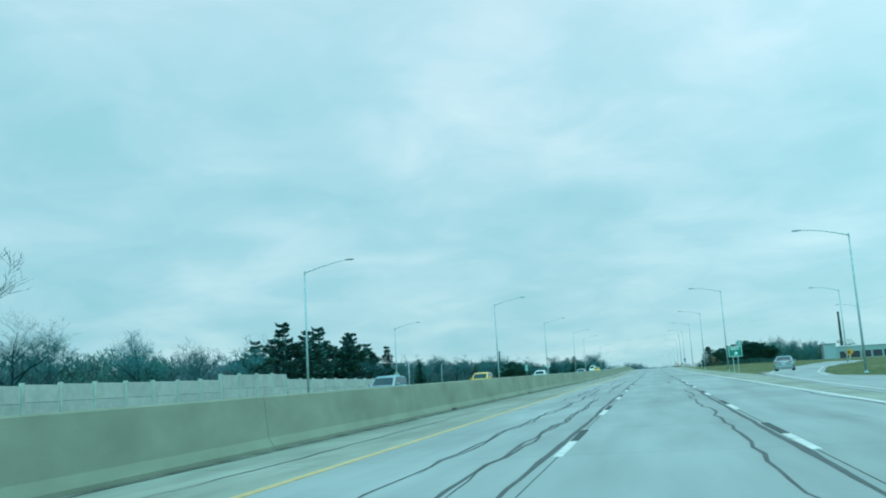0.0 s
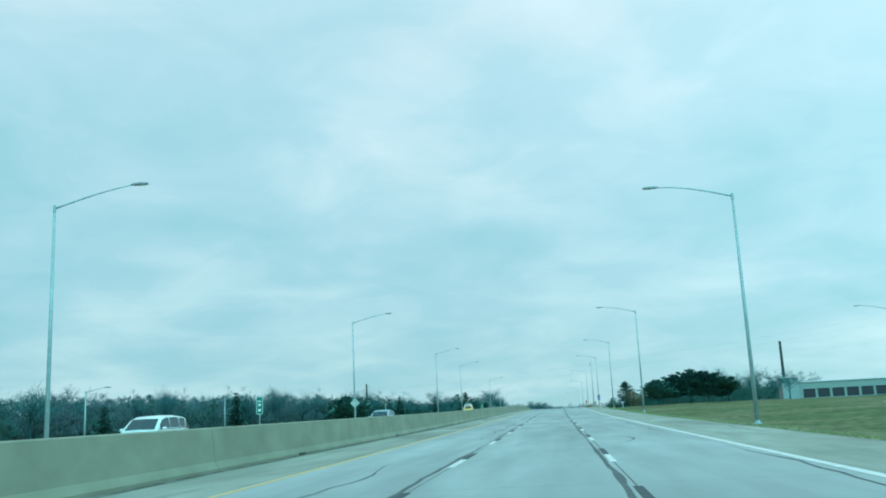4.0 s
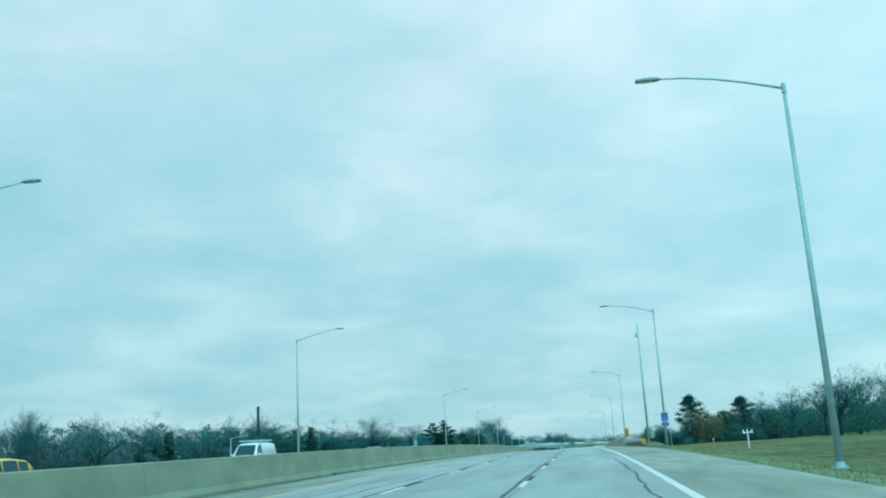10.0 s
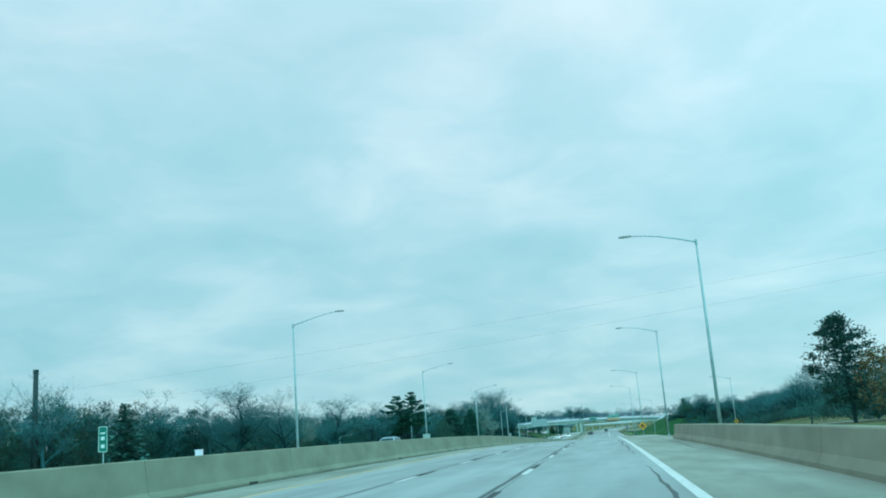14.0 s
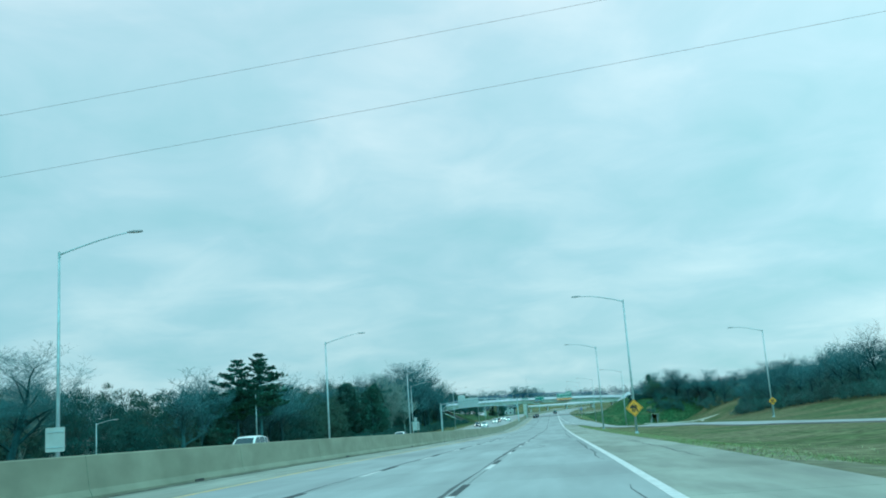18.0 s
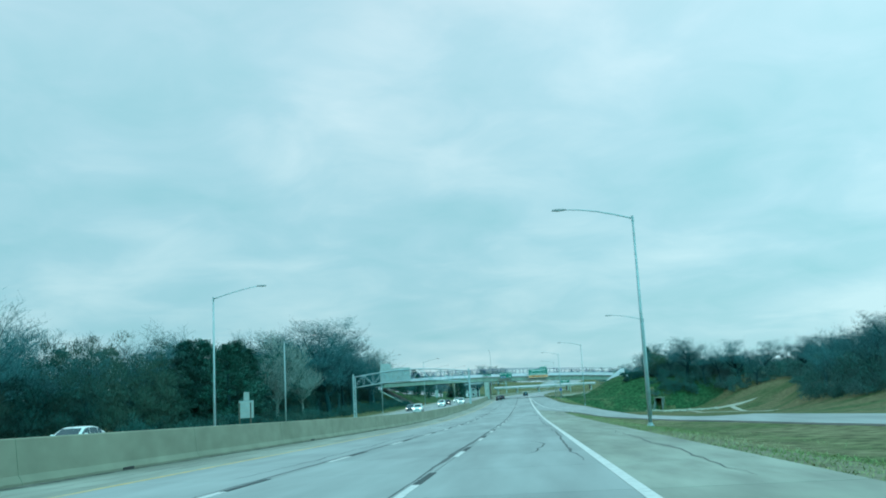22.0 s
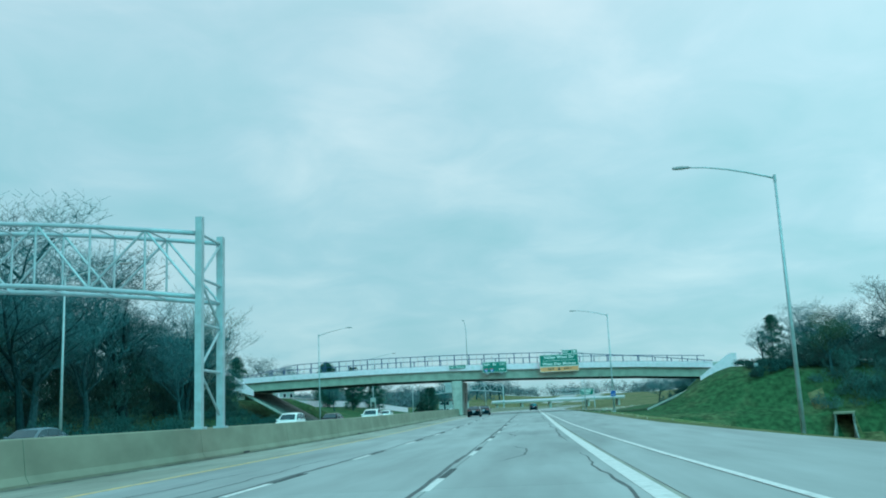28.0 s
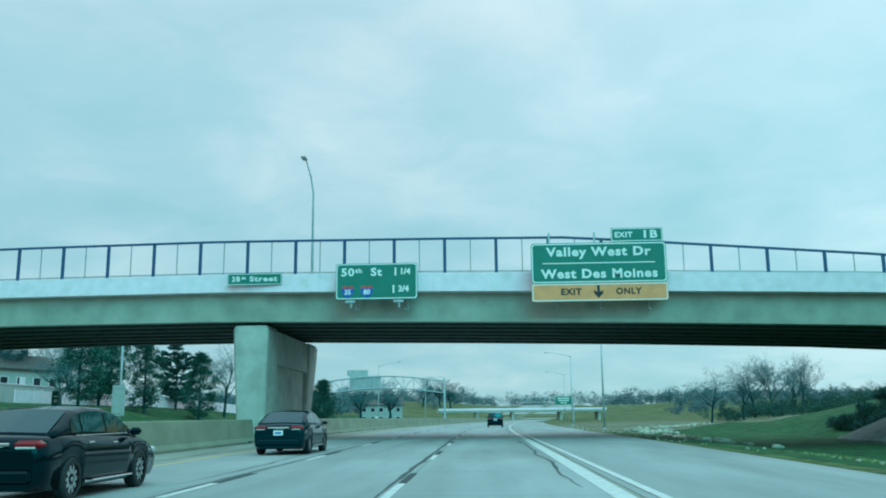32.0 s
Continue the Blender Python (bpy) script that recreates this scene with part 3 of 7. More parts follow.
for k, (u, s, ln, du) in enumerate([(-4.5, 60, 34, 0.15), (-9.4, 58, 60, 0.4), (-9.0, 122, 50, -0.4), (-8.35, 56, 40, 0.2), (-8.2, 100, 50, -0.2), (-9.9, 90, 40, 0.3), (-4.6, 36, 9, 0.5), (-5.0, 120, 10, 0.4), (-4.5, 90, 12, 0.3), (-3.0, 186, 7, 0.9), (-0.6, 300, 15, 0.4), (-2.3, 420, 9, 0.7), (-2.9, 560, 8, 0.5), (-1.9, 615, 6, -0.8), (-1.7, 640, 9, 0.6), (-2.6, 795, 10, 0.7), (-2.4, 815, 12, -0.5), (-3.1, 840, 5, 0.3), (-2.2, 872, 10, 0.6), (-1.6, 948, 12, 0.5), (-2.9, 1000, 14, 0.6)]):
    tar_line(lambda f, u=u, du=du: u + du * math.sin(3 * f), s, s + ln, 0.10, 0.25, 700 + k)


# ---- median barrier ----
barrier = thing("median_barrier", pose(0, 0, 0), "tall weathered concrete median barrier with stained foot", "barrier", kind="structure")
SEG = 12.0
for k in range(int((S1 - S0) / SEG)):
    a = S0 + SEG * k
    b = Build()
    loops = []
    for i in range(3):
        s = a + 0.014 + (SEG - 0.028) * i / 2
        x, z, h = RX(s) + BARR, RZ(s), BARR_H
        prof = [(0.0, -0.1), (0.0, 0.08), (-0.10, 0.26), (-0.20, h - 0.03), (-0.23, h), (-0.52, h), (-0.55, h - 0.03), (-0.65, 0.26), (-0.75, 0.08), (-0.75, -0.1)]
        loops.append([(x + p, s, z + q) for p, q in prof])
    b.rings(loops)
    part("barrier_segment", b, "barrier", barrier)
    if k % 2 == 0:
        d = Build()
        s = a + 3 + 5 * rr.random()
        d.box((RX(s) + BARR + 0.004, s, RZ(s) + 0.045), (0.03, 0.75, 0.10), 0.01)
        part("drain_slot", d, "plastic", barrier, "dark drainage slot at the foot")
    g = Build()
    strip(g, BARR + 0.01, lambda s: BARR + 0.22 + 0.16 * noise.noise((s * 0.13, 9.0, 1.0)), a, a + SEG, 0.012, 2.0, 0.01)
    part("grime_line", g, "grime", barrier)


# ---- lamp posts ----
POLE_H = 12.9


def lamp_post(m, arm_side, label, group, arm=4.25, height=POLE_H, rise=0.95, n=10, straight=0.55):
    """A tapered steel post with one raised arm; arm_side is +1 for an arm to the right."""
    t = thing("street_lamp", m, label, "street lamp", group)
    b = Build()
    b.tube((0, 0, 0.05), (0, 0, height), 0.125, 0.065, n)
    part("post", b, "steel", t, smooth=True)
    b = Build()
    b.box((0, 0, 0.03), (0.42, 0.42, 0.06), 0.01)
    b.tube((0, 0, 0.06), (0, 0, 0.22), 0.17, 0.14, n)
    part("base_plate", b, "steel", t)
    for x, y in ((-0.16, -0.16), (0.16, -0.16), (0.16, 0.16), (-0.16, 0.16)):
        b = Build()
        b.tube((x, y, 0.05), (x, y, 0.13), 0.022, n=6)
        part("bolt", b, "steel", t)
    b = Build()
    pts = [(arm_side * arm * f, 0, height - 0.12 + rise * (straight * f + (1 - straight) * math.sin(f * math.pi / 2))) for f in (0, 0.12, 0.3, 0.55, 0.8, 1.0)]
    b.path(pts, [0.055, 0.05, 0.045, 0.04, 0.035, 0.032], 8)
    part("arm", b, "steel", t, smooth=True)
    b = Build()
    b.tube((0, 0, height - 0.3), (0, 0, height + 0.06), 0.085, 0.075, n)
    part("collar", b, "steel", t)
    b = Build()
    e = Vector(pts[-1])
    b.rings([[(e.x + arm_side * x, y * w, e.z + z * h) for y, z in ((-1, -0.4), (-1, 0.3), (-0.5, 1), (0.5, 1), (1, 0.3), (1, -0.4))] for x, w, h in ((-0.05, 0.06, 0.05), (0.1, 0.13, 0.08), (0.5, 0.16, 0.09), (0.85, 0.12, 0.06))])
    head = part("lamp_head", b, "lamp_head", t)
    b = Build()
    b.box((e.x + arm_side * 0.5, 0, e.z - 0.045), (0.45, 0.2, 0.03), 0.01)
    part("lens", b, "lens", head)
    return t


post_r = lamp_post(at_road(6.2, 209.4, 0, 0, True), -1, "tall galvanised street lamp in the grass beside the road", "street lamps along the near verge", height=POLE_H + 0.35, rise=0.85, straight=0.1)
for u, s, k in [(13.0, 143.0, 0.97), (6.3, 675.4, 1.05), (5.85, 528.0, 0.91), (9.6, 897.5, 1.01)]:
    copy_thing(post_r, at_road(u, s, 0, 0, True) @ Matrix.Diagonal((k, k, k, 1)))
for u, s in [(6.3, 277.9), (6.1, 343.4), (5.95, 401.7), (6.1, 482.3), (6.2, 609.3), (15.0, 739.8), (11.45, 817.4), (10.5, 985.0), (11.0, 1060.0), (11.0, 1135.0)]:
    copy_thing(post_r, at_road(u, s, 0, 0, True))
for u, s in [(28.3, 229.0), (31.2, 661.6), (46.0, 300.0)]:
    copy_thing(post_r, at_road(u, s, 0, 0, True))
post_l = lamp_post(at_road(-30.2, 199.5, 0, 0, True), 1, "tall galvanised street lamp beyond the opposite lanes", "street lamps along the far verge")
for u, s in [(-38.2, 136.2), (-30.0, 269.1), (-30.0, 347.4), (-30.6, 402.9), (-29.6, 502.6), (-29.5, 565.9), (-30.3, 697.0), (-38.2, 752.0), (-36.1, 835.2), (-34.8, 962.0), (-31.0, 993.0), (-31.0, 1085.0), (-31.0, 1160.0)]:
    copy_thing(post_l, at_road(u, s, 0, 0, True))
copy_thing(post_l, at_road(-53.7, 222.0, -0.6, 0, True))
copy_thing(post_l, at_road(-57.0, 683.0, 0, 0, True))
for u, s in [(-30.2, 631.2), (-33.4, 907.0)]:
    copy_thing(post_l, at_road(u, s, 0, 0, True) @ Matrix.Diagonal((1.03, 1.03, 1.04, 1)))
small = lamp_post(at_road(-62.0, 262.0, 0, 0, True), 1, "low street lamp on a side street behind the trees", "side street lamps", 2.4, 7.0, 0.5)
for u, s in [(-70.0, 330.0), (-64.0, 470.0), (-66.0, 640.0)]:
    copy_thing(small, at_road(u, s, 0, 0, True))


def camera_mast():
    t = thing("traffic_mast", at_road(5.0, 411.6, 0, 0, True), "tall bare steel mast with a small device near its top", "mast")
    b = Build()
    b.tube((0, 0, 0), (0, 0, 13.2), 0.135, 0.065, 12)
    part("post", b, "steel", t, smooth=True)
    b = Build()
    b.box((0, 0, 0.05), (0.6, 0.6, 0.1), 0.02)
    part("base_plate", b, "steel", t)
    b = Build()
    b.box((-0.22, -0.05, 11.9), (0.25, 0.3, 0.4), 0.03)
    b.tube((-0.1, 0, 11.9), (0, 0, 11.9), 0.03)
    part("device", b, "alu", t)
    b = Build()
    b.box((0.42, 0.1, 1.35), (0.42, 0.35, 0.85), 0.03)
    part("cabinet", b, "girder", t, "grey equipment cabinet")


camera_mast()


# ---- signs ----
def post_leg(parent, x, y, z0, z1, w=0.09, mat="steel", name="post"):
    b = Build()
    b.box((x, y, (z0 + z1) / 2), (w, w * 0.8, z1 - z0), 0.012)
    return part(name, b, mat, parent)


def plate(parent, name, x0, x1, z0, z1, mat, y=0.0, thick=0.03, border=0.0, border_mat="sign_white", label="", cut=0.06):
    """A sign board facing -y with rounded corners, and a border line where asked."""

    def outline(a, b_, c, d, r):
        pts = []
        for cx, cz, a0 in ((b_ - r, c + r, -90), (b_ - r, d - r, 0), (a + r, d - r, 90), (a + r, c + r, 180)):
            for k in range(4):
                g = radians(a0 + 30 * k)
                pts.append((cx + r * math.cos(g), cz + r * math.sin(g)))
        return pts

    b = Build()
    o_ = outline(x0, x1, z0, z1, cut)
    b.rings([[(x, y, z) for x, z in o_], [(x, y + thick, z) for x, z in o_]])
    ob = part(name, b, mat, parent, label)
    if border:
        i0, i1 = outline(x0 + border * 0.5, x1 - border * 0.5, z0 + border * 0.5, z1 - border * 0.5, cut), outline(x0 + border * 1.5, x1 - border * 1.5, z0 + border * 1.5, z1 - border * 1.5, cut * 0.8)
        b = Build()
        k = len(i0)
        for j in range(k):
            a, c = i0[j], i0[(j + 1) % k]
            d, e = i1[(j + 1) % k], i1[j]
            b.face(*[(p[0], y - 0.004, p[1]) for p in (a, c, d, e)])
        part("border", b, border_mat, ob)
    return ob


def letters(parent, body, x, z, size, mat="sign_white", y=-0.006, align="CENTER", bold=0.01, width=0.0):
    """Lettering, spread to a width where one is given."""
    me = text_mesh(body, size, align, bold, 1.14 if width else 1.0)
    if width:
        xs = [v.co.x for v in me.vertices]
        k, c = width / (max(xs) - min(xs)), (max(xs) + min(xs)) / 2
        me.transform(Matrix.Diagonal((k, 1, 1, 1)) @ Matrix.Translation((-c, 0, 0)))
    return part("lettering", me, mat, parent, at=pose(x, y, z, 90, 0, 0))


def bar(parent, x, z, w, h, mat="sign_white", y=-0.006):
    b = Build()
    b.box((x, y, z), (w, 0.008, h), 0.0)
    return part("text_bar", b, mat, parent)


def arrow(parent, x, z, size, deg, mat, y=-0.006):
    """A straight arrow that points up at 0 degrees and turns clockwise."""
    pts = [(-0.10, -0.5), (0.10, -0.5), (0.10, 0.02), (0.36, -0.12), (0.36, 0.10), (0, 0.5), (-0.36, 0.10), (-0.36, -0.12), (-0.10, 0.02)]
    c, s_ = math.cos(radians(-deg)), math.sin(radians(-deg))
    b = Build()
    w = [(x + size * (c * p - s_ * q), z + size * (s_ * p + c * q)) for p, q in pts]
    for tri in ((0, 1, 2, 8), (2, 3, 4), (2, 4, 5), (8, 2, 5), (8, 5, 6), (8, 6, 7)):
        b.face(*[(w[i][0], y, w[i][1]) for i in tri])
    return part("arrow", b, mat, parent)


def exit_sign():
    t = thing("exit_sign", at_road(4.97, 180.0, 0, 0, False), "green gore exit sign with a number tab on steel posts", "road sign")
    z = ground_dz(4.97, 180)
    post_leg(t, 0.25, 0.08, z, 3.9)
    post_leg(t, -0.35, 0.08, z, 3.2)
    p = plate(t, "panel", -0.88, 0.88, 1.85, 3.26, "sign_green", border=0.05)
    letters(p, "EXIT", 0, 2.92, 0.52)
    arrow(p, 0.05, 2.28, 0.6, 40, "sign_white")
    q = plate(t, "number_tab", 0.30, 0.88, 3.30, 3.98, "sign_green", border=0.03)
    letters(q, "2", 0.59, 3.64, 0.62)


exit_sign()


def diamond(parent, cz, half, y=-0.16, mat="sign_yellow", merge=True):
    def sq(h, dy):
        return [(0, y + dy, cz - h), (h, y + dy, cz), (0, y + dy, cz + h), (-h, y + dy, cz)]

    b = Build()
    b.rings([sq(half, 0), sq(half, 0.025)])
    p = part("panel", b, mat, parent)
    if merge:
        b = Build()
        o_, i_ = sq(half * 0.93, -0.004), sq(half * 0.88, -0.004)
        for j in range(4):
            b.face(o_[j], o_[(j + 1) % 4], i_[(j + 1) % 4], i_[j])
        part("border", b, "sign_black", p)
        k = half / 0.87
        arrow(p, -0.17 * k, cz, 0.72 * k, 0, "sign_black", y - 0.006)
        b = Build()
        for (x0, z0), (x1, z1), w in (((0.33, -0.42), (0.14, 0.05), 0.07), ((-0.02, -0.42), (0.06, -0.05), 0.05)):
            b.face(((x0 - w) * k, y - 0.006, cz + z0 * k), ((x0 + w) * k, y - 0.006, cz + z0 * k), ((x1 + w) * k, y - 0.006, cz + z1 * k), ((x1 - w) * k, y - 0.006, cz + z1 * k))
        part("merge_stroke", b, "sign_black", p)
        arrow(p, 0.14 * k, cz + 0.12 * k, 0.42 * k, -12, "sign_black", y - 0.007)
        for d in (0.42, 0.52):
            bar(p, 0.0, cz + d * k, 0.04 * k, 0.07 * k, "sign_black", y - 0.006)
    return p


def merge_sign(u, s, half, cz, own_post, label):
    t = thing("merge_sign", at_road(u, s, 0, 0, True), label, "warning sign", "merge warning signs")
    if own_post:
        post_leg(t, 0, -0.1, 0, cz + half * 0.7, 0.07)
    else:
        for z in (-0.35, 0.35):
            b = Build()
            b.box((0, -0.13, cz + z), (0.3, 0.06, 0.05), 0.01)
            part("bracket", b, "steel", t)
    diamond(t, cz, half)
    return t


merge_sign(6.2, 609.3, 0.86, 2.5, False, "yellow diamond lane merge sign clamped to a lamp post")
merge_sign(31.2, 661.0, 0.62, 2.4, True, "smaller yellow diamond merge sign beside the ramp lamp")
merge_sign(28.9, 230.0, 0.78, 1.9, True, "yellow diamond warning sign beside the exit ramp")


def far_diamond(u, s, cz, label):
    t = thing("diamond_sign", at_road(u, s, 0, 0, True), label, "warning sign", "diamond signs seen from behind")
    post_leg(t, 0, 0.1, 0, cz + 0.5, 0.07)
    p = diamond(t, cz, 0.62, mat="sign_back", merge=False)
    for z in (-0.25, 0.25):
        b = Build()
        b.box((0, -0.175, cz + z), (0.5, 0.03, 0.05), 0.005)
        part("stiffener", b, "steel", p)


far_diamond(-53.4, 221.0, 3.4, "bare grey back of a diamond sign on the ramp verge")
far_diamond(-29.7, 268.0, 2.7, "bare grey back of a diamond sign by a lamp post")


def striped_marker():
    t = thing("hazard_marker", at_road(3.28, 420.6, 0, 0, False), "yellow and black striped hazard marker at the parapet end", "road sign")
    post_leg(t, 0, 0.04, -0.2, 1.9, 0.06)
    p = plate(t, "panel", -0.19, 0.19, 1.06, 2.02, "sign_yellow", cut=0.04)
    b = Build()
    for k in range(5):
        z = 0.86 + 0.22 * k
        q = [(-0.18, -0.005, min(z - 0.04, 2.01)), (0.18, -0.005, min(z + 0.28, 2.01)), (0.18, -0.005, min(z + 0.38, 2.01)), (-0.18, -0.005, min(z + 0.06, 2.01))]
        b.face(*[(x, y, max(v, 1.07)) for x, y, v in q])
    part("stripes", b, "sign_black", p, "black slanted stripes")


striped_marker()


def blue_sign(u, s, z, w, label, lower=True):
    t = thing("adoption_sign" if lower else "blue_sign", at_road(u, s, 0, 0, True), label, "road sign")
    for k in (0.25, 0.95):
        b = Build()
        b.box((0, -0.11, z + k), (0.3, 0.08, 0.05), 0.01)
        part("bracket", b, "steel", t)
    p = plate(t, "panel", -w, w, z + 0.52, z + 1.35, "sign_blue", y=-0.19, border=0.02)
    if lower:
        b = Build()
        b.tube((0, -0.205, z + 1.15), (0, -0.195, z + 1.15), 0.13, n=16)
        part("roundel", b, "sign_red", p, "red round emblem")
    for k, f in ((0.92, 0.55), (0.80, 0.75), (0.70, 0.75), (0.60, 0.3)):
        bar(p, 0, z + k, 2 * w * f, 0.03, "sign_back", y=-0.196)
    if lower:
        q = plate(t, "lower_panel", -w, w, z + 0.05, z + 0.48, "sign_blue", y=-0.19, border=0.02)
        for k in (0.36, 0.26, 0.15):
            bar(q, 0, z + k, 2 * w * 0.8, 0.026, "sign_back", y=-0.196)


blue_sign(5.95, 401.7, 2.0, 0.34, "blue roadside sponsor panels clamped to a lamp post")
blue_sign(9.6, 897.5, 1.6, 0.36, "small blue service sign clamped to a lamp post", False)


def mile_marker(u, s, z, label):
    t = thing("mile_marker", at_road(u, s, 0, 0, True), label, "mile marker", "green mile markers")
    post_leg(t, 0, 0.05, 0, z + 1.5, 0.06)
    p = plate(t, "panel", -0.29, 0.29, z, z + 1.5, "sign_green", border=0.03)
    bar(p, 0, z + 1.1, 0.3, 0.09)
    bar(p, 0, z + 0.8, 0.22, 0.2)
    bar(p, 0, z + 0.35, 0.22, 0.2)


for u, s in ((-30.0, 232.0), (-30.4, 470.0), (-31.5, 943.2)):
    mile_marker(u, s, 1.8, "narrow green mile marker beyond the opposite lanes")


def back_board(u, s, label):
    t = thing("board_sign", at_road(u, s, 0, 0, True), label, "road sign")
    for x in (-0.75, 0.45):
        post_leg(t, x, -0.05, 0, 3.2, 0.12, "wood_post")
    for name, a, c, d, e in (("panel", -0.85, 0.75, 1.6, 3.4), ("upper_panel", -0.3, 0.3, 3.42, 4.3)):
        p = plate(t, name, a, c, d, e, "sign_back", cut=0.05)
        for z in np.arange(d + 0.25, e, 0.5):
            b = Build()
            b.box(((a + c) / 2, -0.03, float(z)), ((c - a) * 0.9, 0.05, 0.06), 0.008)
            part("stiffener", b, "steel", p)


back_board(-31.0, 709.0, "bare grey back of a road sign on two wooden posts")


def utility_box(u, s, label, w=0.8, h=1.5, mat="plastic"):
    t = thing("utility_cabinet", at_road(u, s, 0, 12, True), label, "cabinet")
    b = Build()
    b.box((0, 0, h / 2 + 0.05), (w, w * 0.7, h), 0.05)
    part("body", b, mat, t)
    b = Build()
    b.box((0, 0, 0.04), (w * 1.2, w * 0.95, 0.1), 0.02)
    part("plinth", b, "concrete", t)
    b = Build()
    b.box((0, 0, h + 0.08), (w * 1.08, w * 0.78, 0.07), 0.02)
    part("lid", b, mat, t)


utility_box(31.0, 906.0, "pale metal cabinet on the grass bank", 0.55, 0.9, "alu")


def culvert(u, s, rz):
    """The mouth of a box culvert in the low ground."""
    t = thing("culvert", at_road(u, s, -0.1, rz, True), "concrete box culvert mouth with a dark opening and wing walls", "culvert")
    for x in (-1.08, 1.08):
        b = Build()
        b.box((x, 2.0, 1.8), (0.25, 4.0, 3.6), 0.03)
        part("side_wall", b, "slope", t)
    b = Build()
    b.box((0, 2.0, 3.74), (2.5, 4.0, 0.28), 0.03)
    part("roof_slab", b, "barrier", t)
    # the back wall is coloured dark for the shade inside
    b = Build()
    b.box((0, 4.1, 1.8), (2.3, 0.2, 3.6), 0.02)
    part("back", b, "deep_shade", t, "back wall with the shade of the opening in its colour")
    b = Build()
    b.box((0, 2.0, 0.02), (1.9, 4.2, 0.1), 0.02)
    part("floor_slab", b, "soil", t)
    for sg in (-1, 1):
        b = Build()
        q = [(sg * 0.98, -0.03), (sg * 1.2, -0.03), (sg * 1.6, -1.5), (sg * 1.4, -1.5)]
        b.rings([[(x, y, -0.4) for x, y in q], [(x, y, 2.4 if y > -1 else 0.2) for x, y in q]])
        part("wing_wall", b, "slope", t)


culvert(38.0, 892.5, -19)
utility_box(-29.0, 480.0, "small white cabinet beyond the opposite lanes", 0.5, 1.5, "concrete_white")


def lamp_back(u, s, z0, z1, w, label):
    """The bare back of a sign that is clamped to a lamp post."""
    t = thing("clamped_sign", at_road(u, s - 0.3, 0, 0, True), label, "road sign")
    p = plate(t, "panel", -w / 2, w / 2, z0, z1, "sign_back", cut=0.05)
    for z in (z0 + 0.25, z1 - 0.25):
        b = Build()
        b.box((0, -0.03, z), (w * 0.85, 0.05, 0.06), 0.008)
        part("stiffener", b, "steel", p)
        b = Build()
        b.box((0, 0.12, z), (0.28, 0.2, 0.05), 0.008)
        part("clamp", b, "steel", p)


lamp_back(-29.5, 565.9, 1.5, 2.85, 1.15, "pale square sign back clamped to a lamp post")
lamp_back(-34.8, 962.0, 1.9, 4.6, 1.15, "tall narrow sign back clamped to a lamp post")


# ---- right-hand parapet and guard rail ----
def parapet():
    t = thing("parapet", pose(0, 0, 0), "low weathered concrete parapet along the shoulder", "barrier", kind="structure")
    for k in range(6):
        a = 420.4 + 9.7 * k
        b = Build()
        loops = []
        for i in range(3):
            s = a + 0.01 + 9.68 * i / 2
            x, z = RX(s) + 2.74, RZ(s)
            loops.append([(x + p, s, z + q) for p, q in ((0, -0.2), (0, 0.1), (0.10, 0.3), (0.16, 0.80), (0.18, 0.83), (0.44, 0.83), (0.46, 0.80), (0.5, -0.3))])
        b.rings(loops)
        part("parapet_segment", b, "barrier", t)


parapet()


def guard_rail(u0, u1, s0, s1, label, end_marker=False):
    t = thing("guard_rail", pose(0, 0, 0), label, "guard rail")
    n = max(2, int(round((s1 - s0) / 1.9)))

    def u(s):
        return u0 + (u1 - u0) * (s - s0) / (s1 - s0)

    prof = [(0.0, 0.42), (-0.07, 0.46), (-0.07, 0.50), (0.0, 0.55), (0.0, 0.59), (-0.07, 0.64), (-0.07, 0.68), (0.0, 0.73)]
    b = Build()
    b.rings([[(RX(s) + u(s) + p, s, RZ(s) + q) for p, q in prof] for s in np.linspace(s0, s1, n + 1)], closed=False, caps=False)
    b.rings([[(RX(s) + u(s) + p + 0.012, s, RZ(s) + q) for p, q in prof] for s in np.linspace(s0, s1, n + 1)], closed=False, caps=False)
    part("w_beam", b, "alu", t, "corrugated galvanised beam")
    for i in range(n + 1):
        s = s0 + (s1 - s0) * i / n
        z = ground_dz(u(s) + 0.2, s) - 0.05
        b = Build()
        b.box((RX(s) + u(s) + 0.2, s, RZ(s) + (0.66 + z) / 2), (0.15, 0.18, 0.66 - z), 0.012)
        post = part("post", b, "wood_post", t)
        b = Build()
        b.box((RX(s) + u(s) + 0.07, s, RZ(s) + 0.58), (0.11, 0.15, 0.22), 0.01)
        part("block", b, "wood_post", post)
    if end_marker:
        b = Build()
        b.box((RX(s0) + u0, s0 - 0.1, RZ(s0) + 0.45), (0.38, 0.12, 0.52), 0.03)
        part("end_marker", b, "orange_plastic", t, "orange end marker")


guard_rail(3.75, 2.82, 401.0, 421.0, "galvanised guard rail with an orange end marker", True)


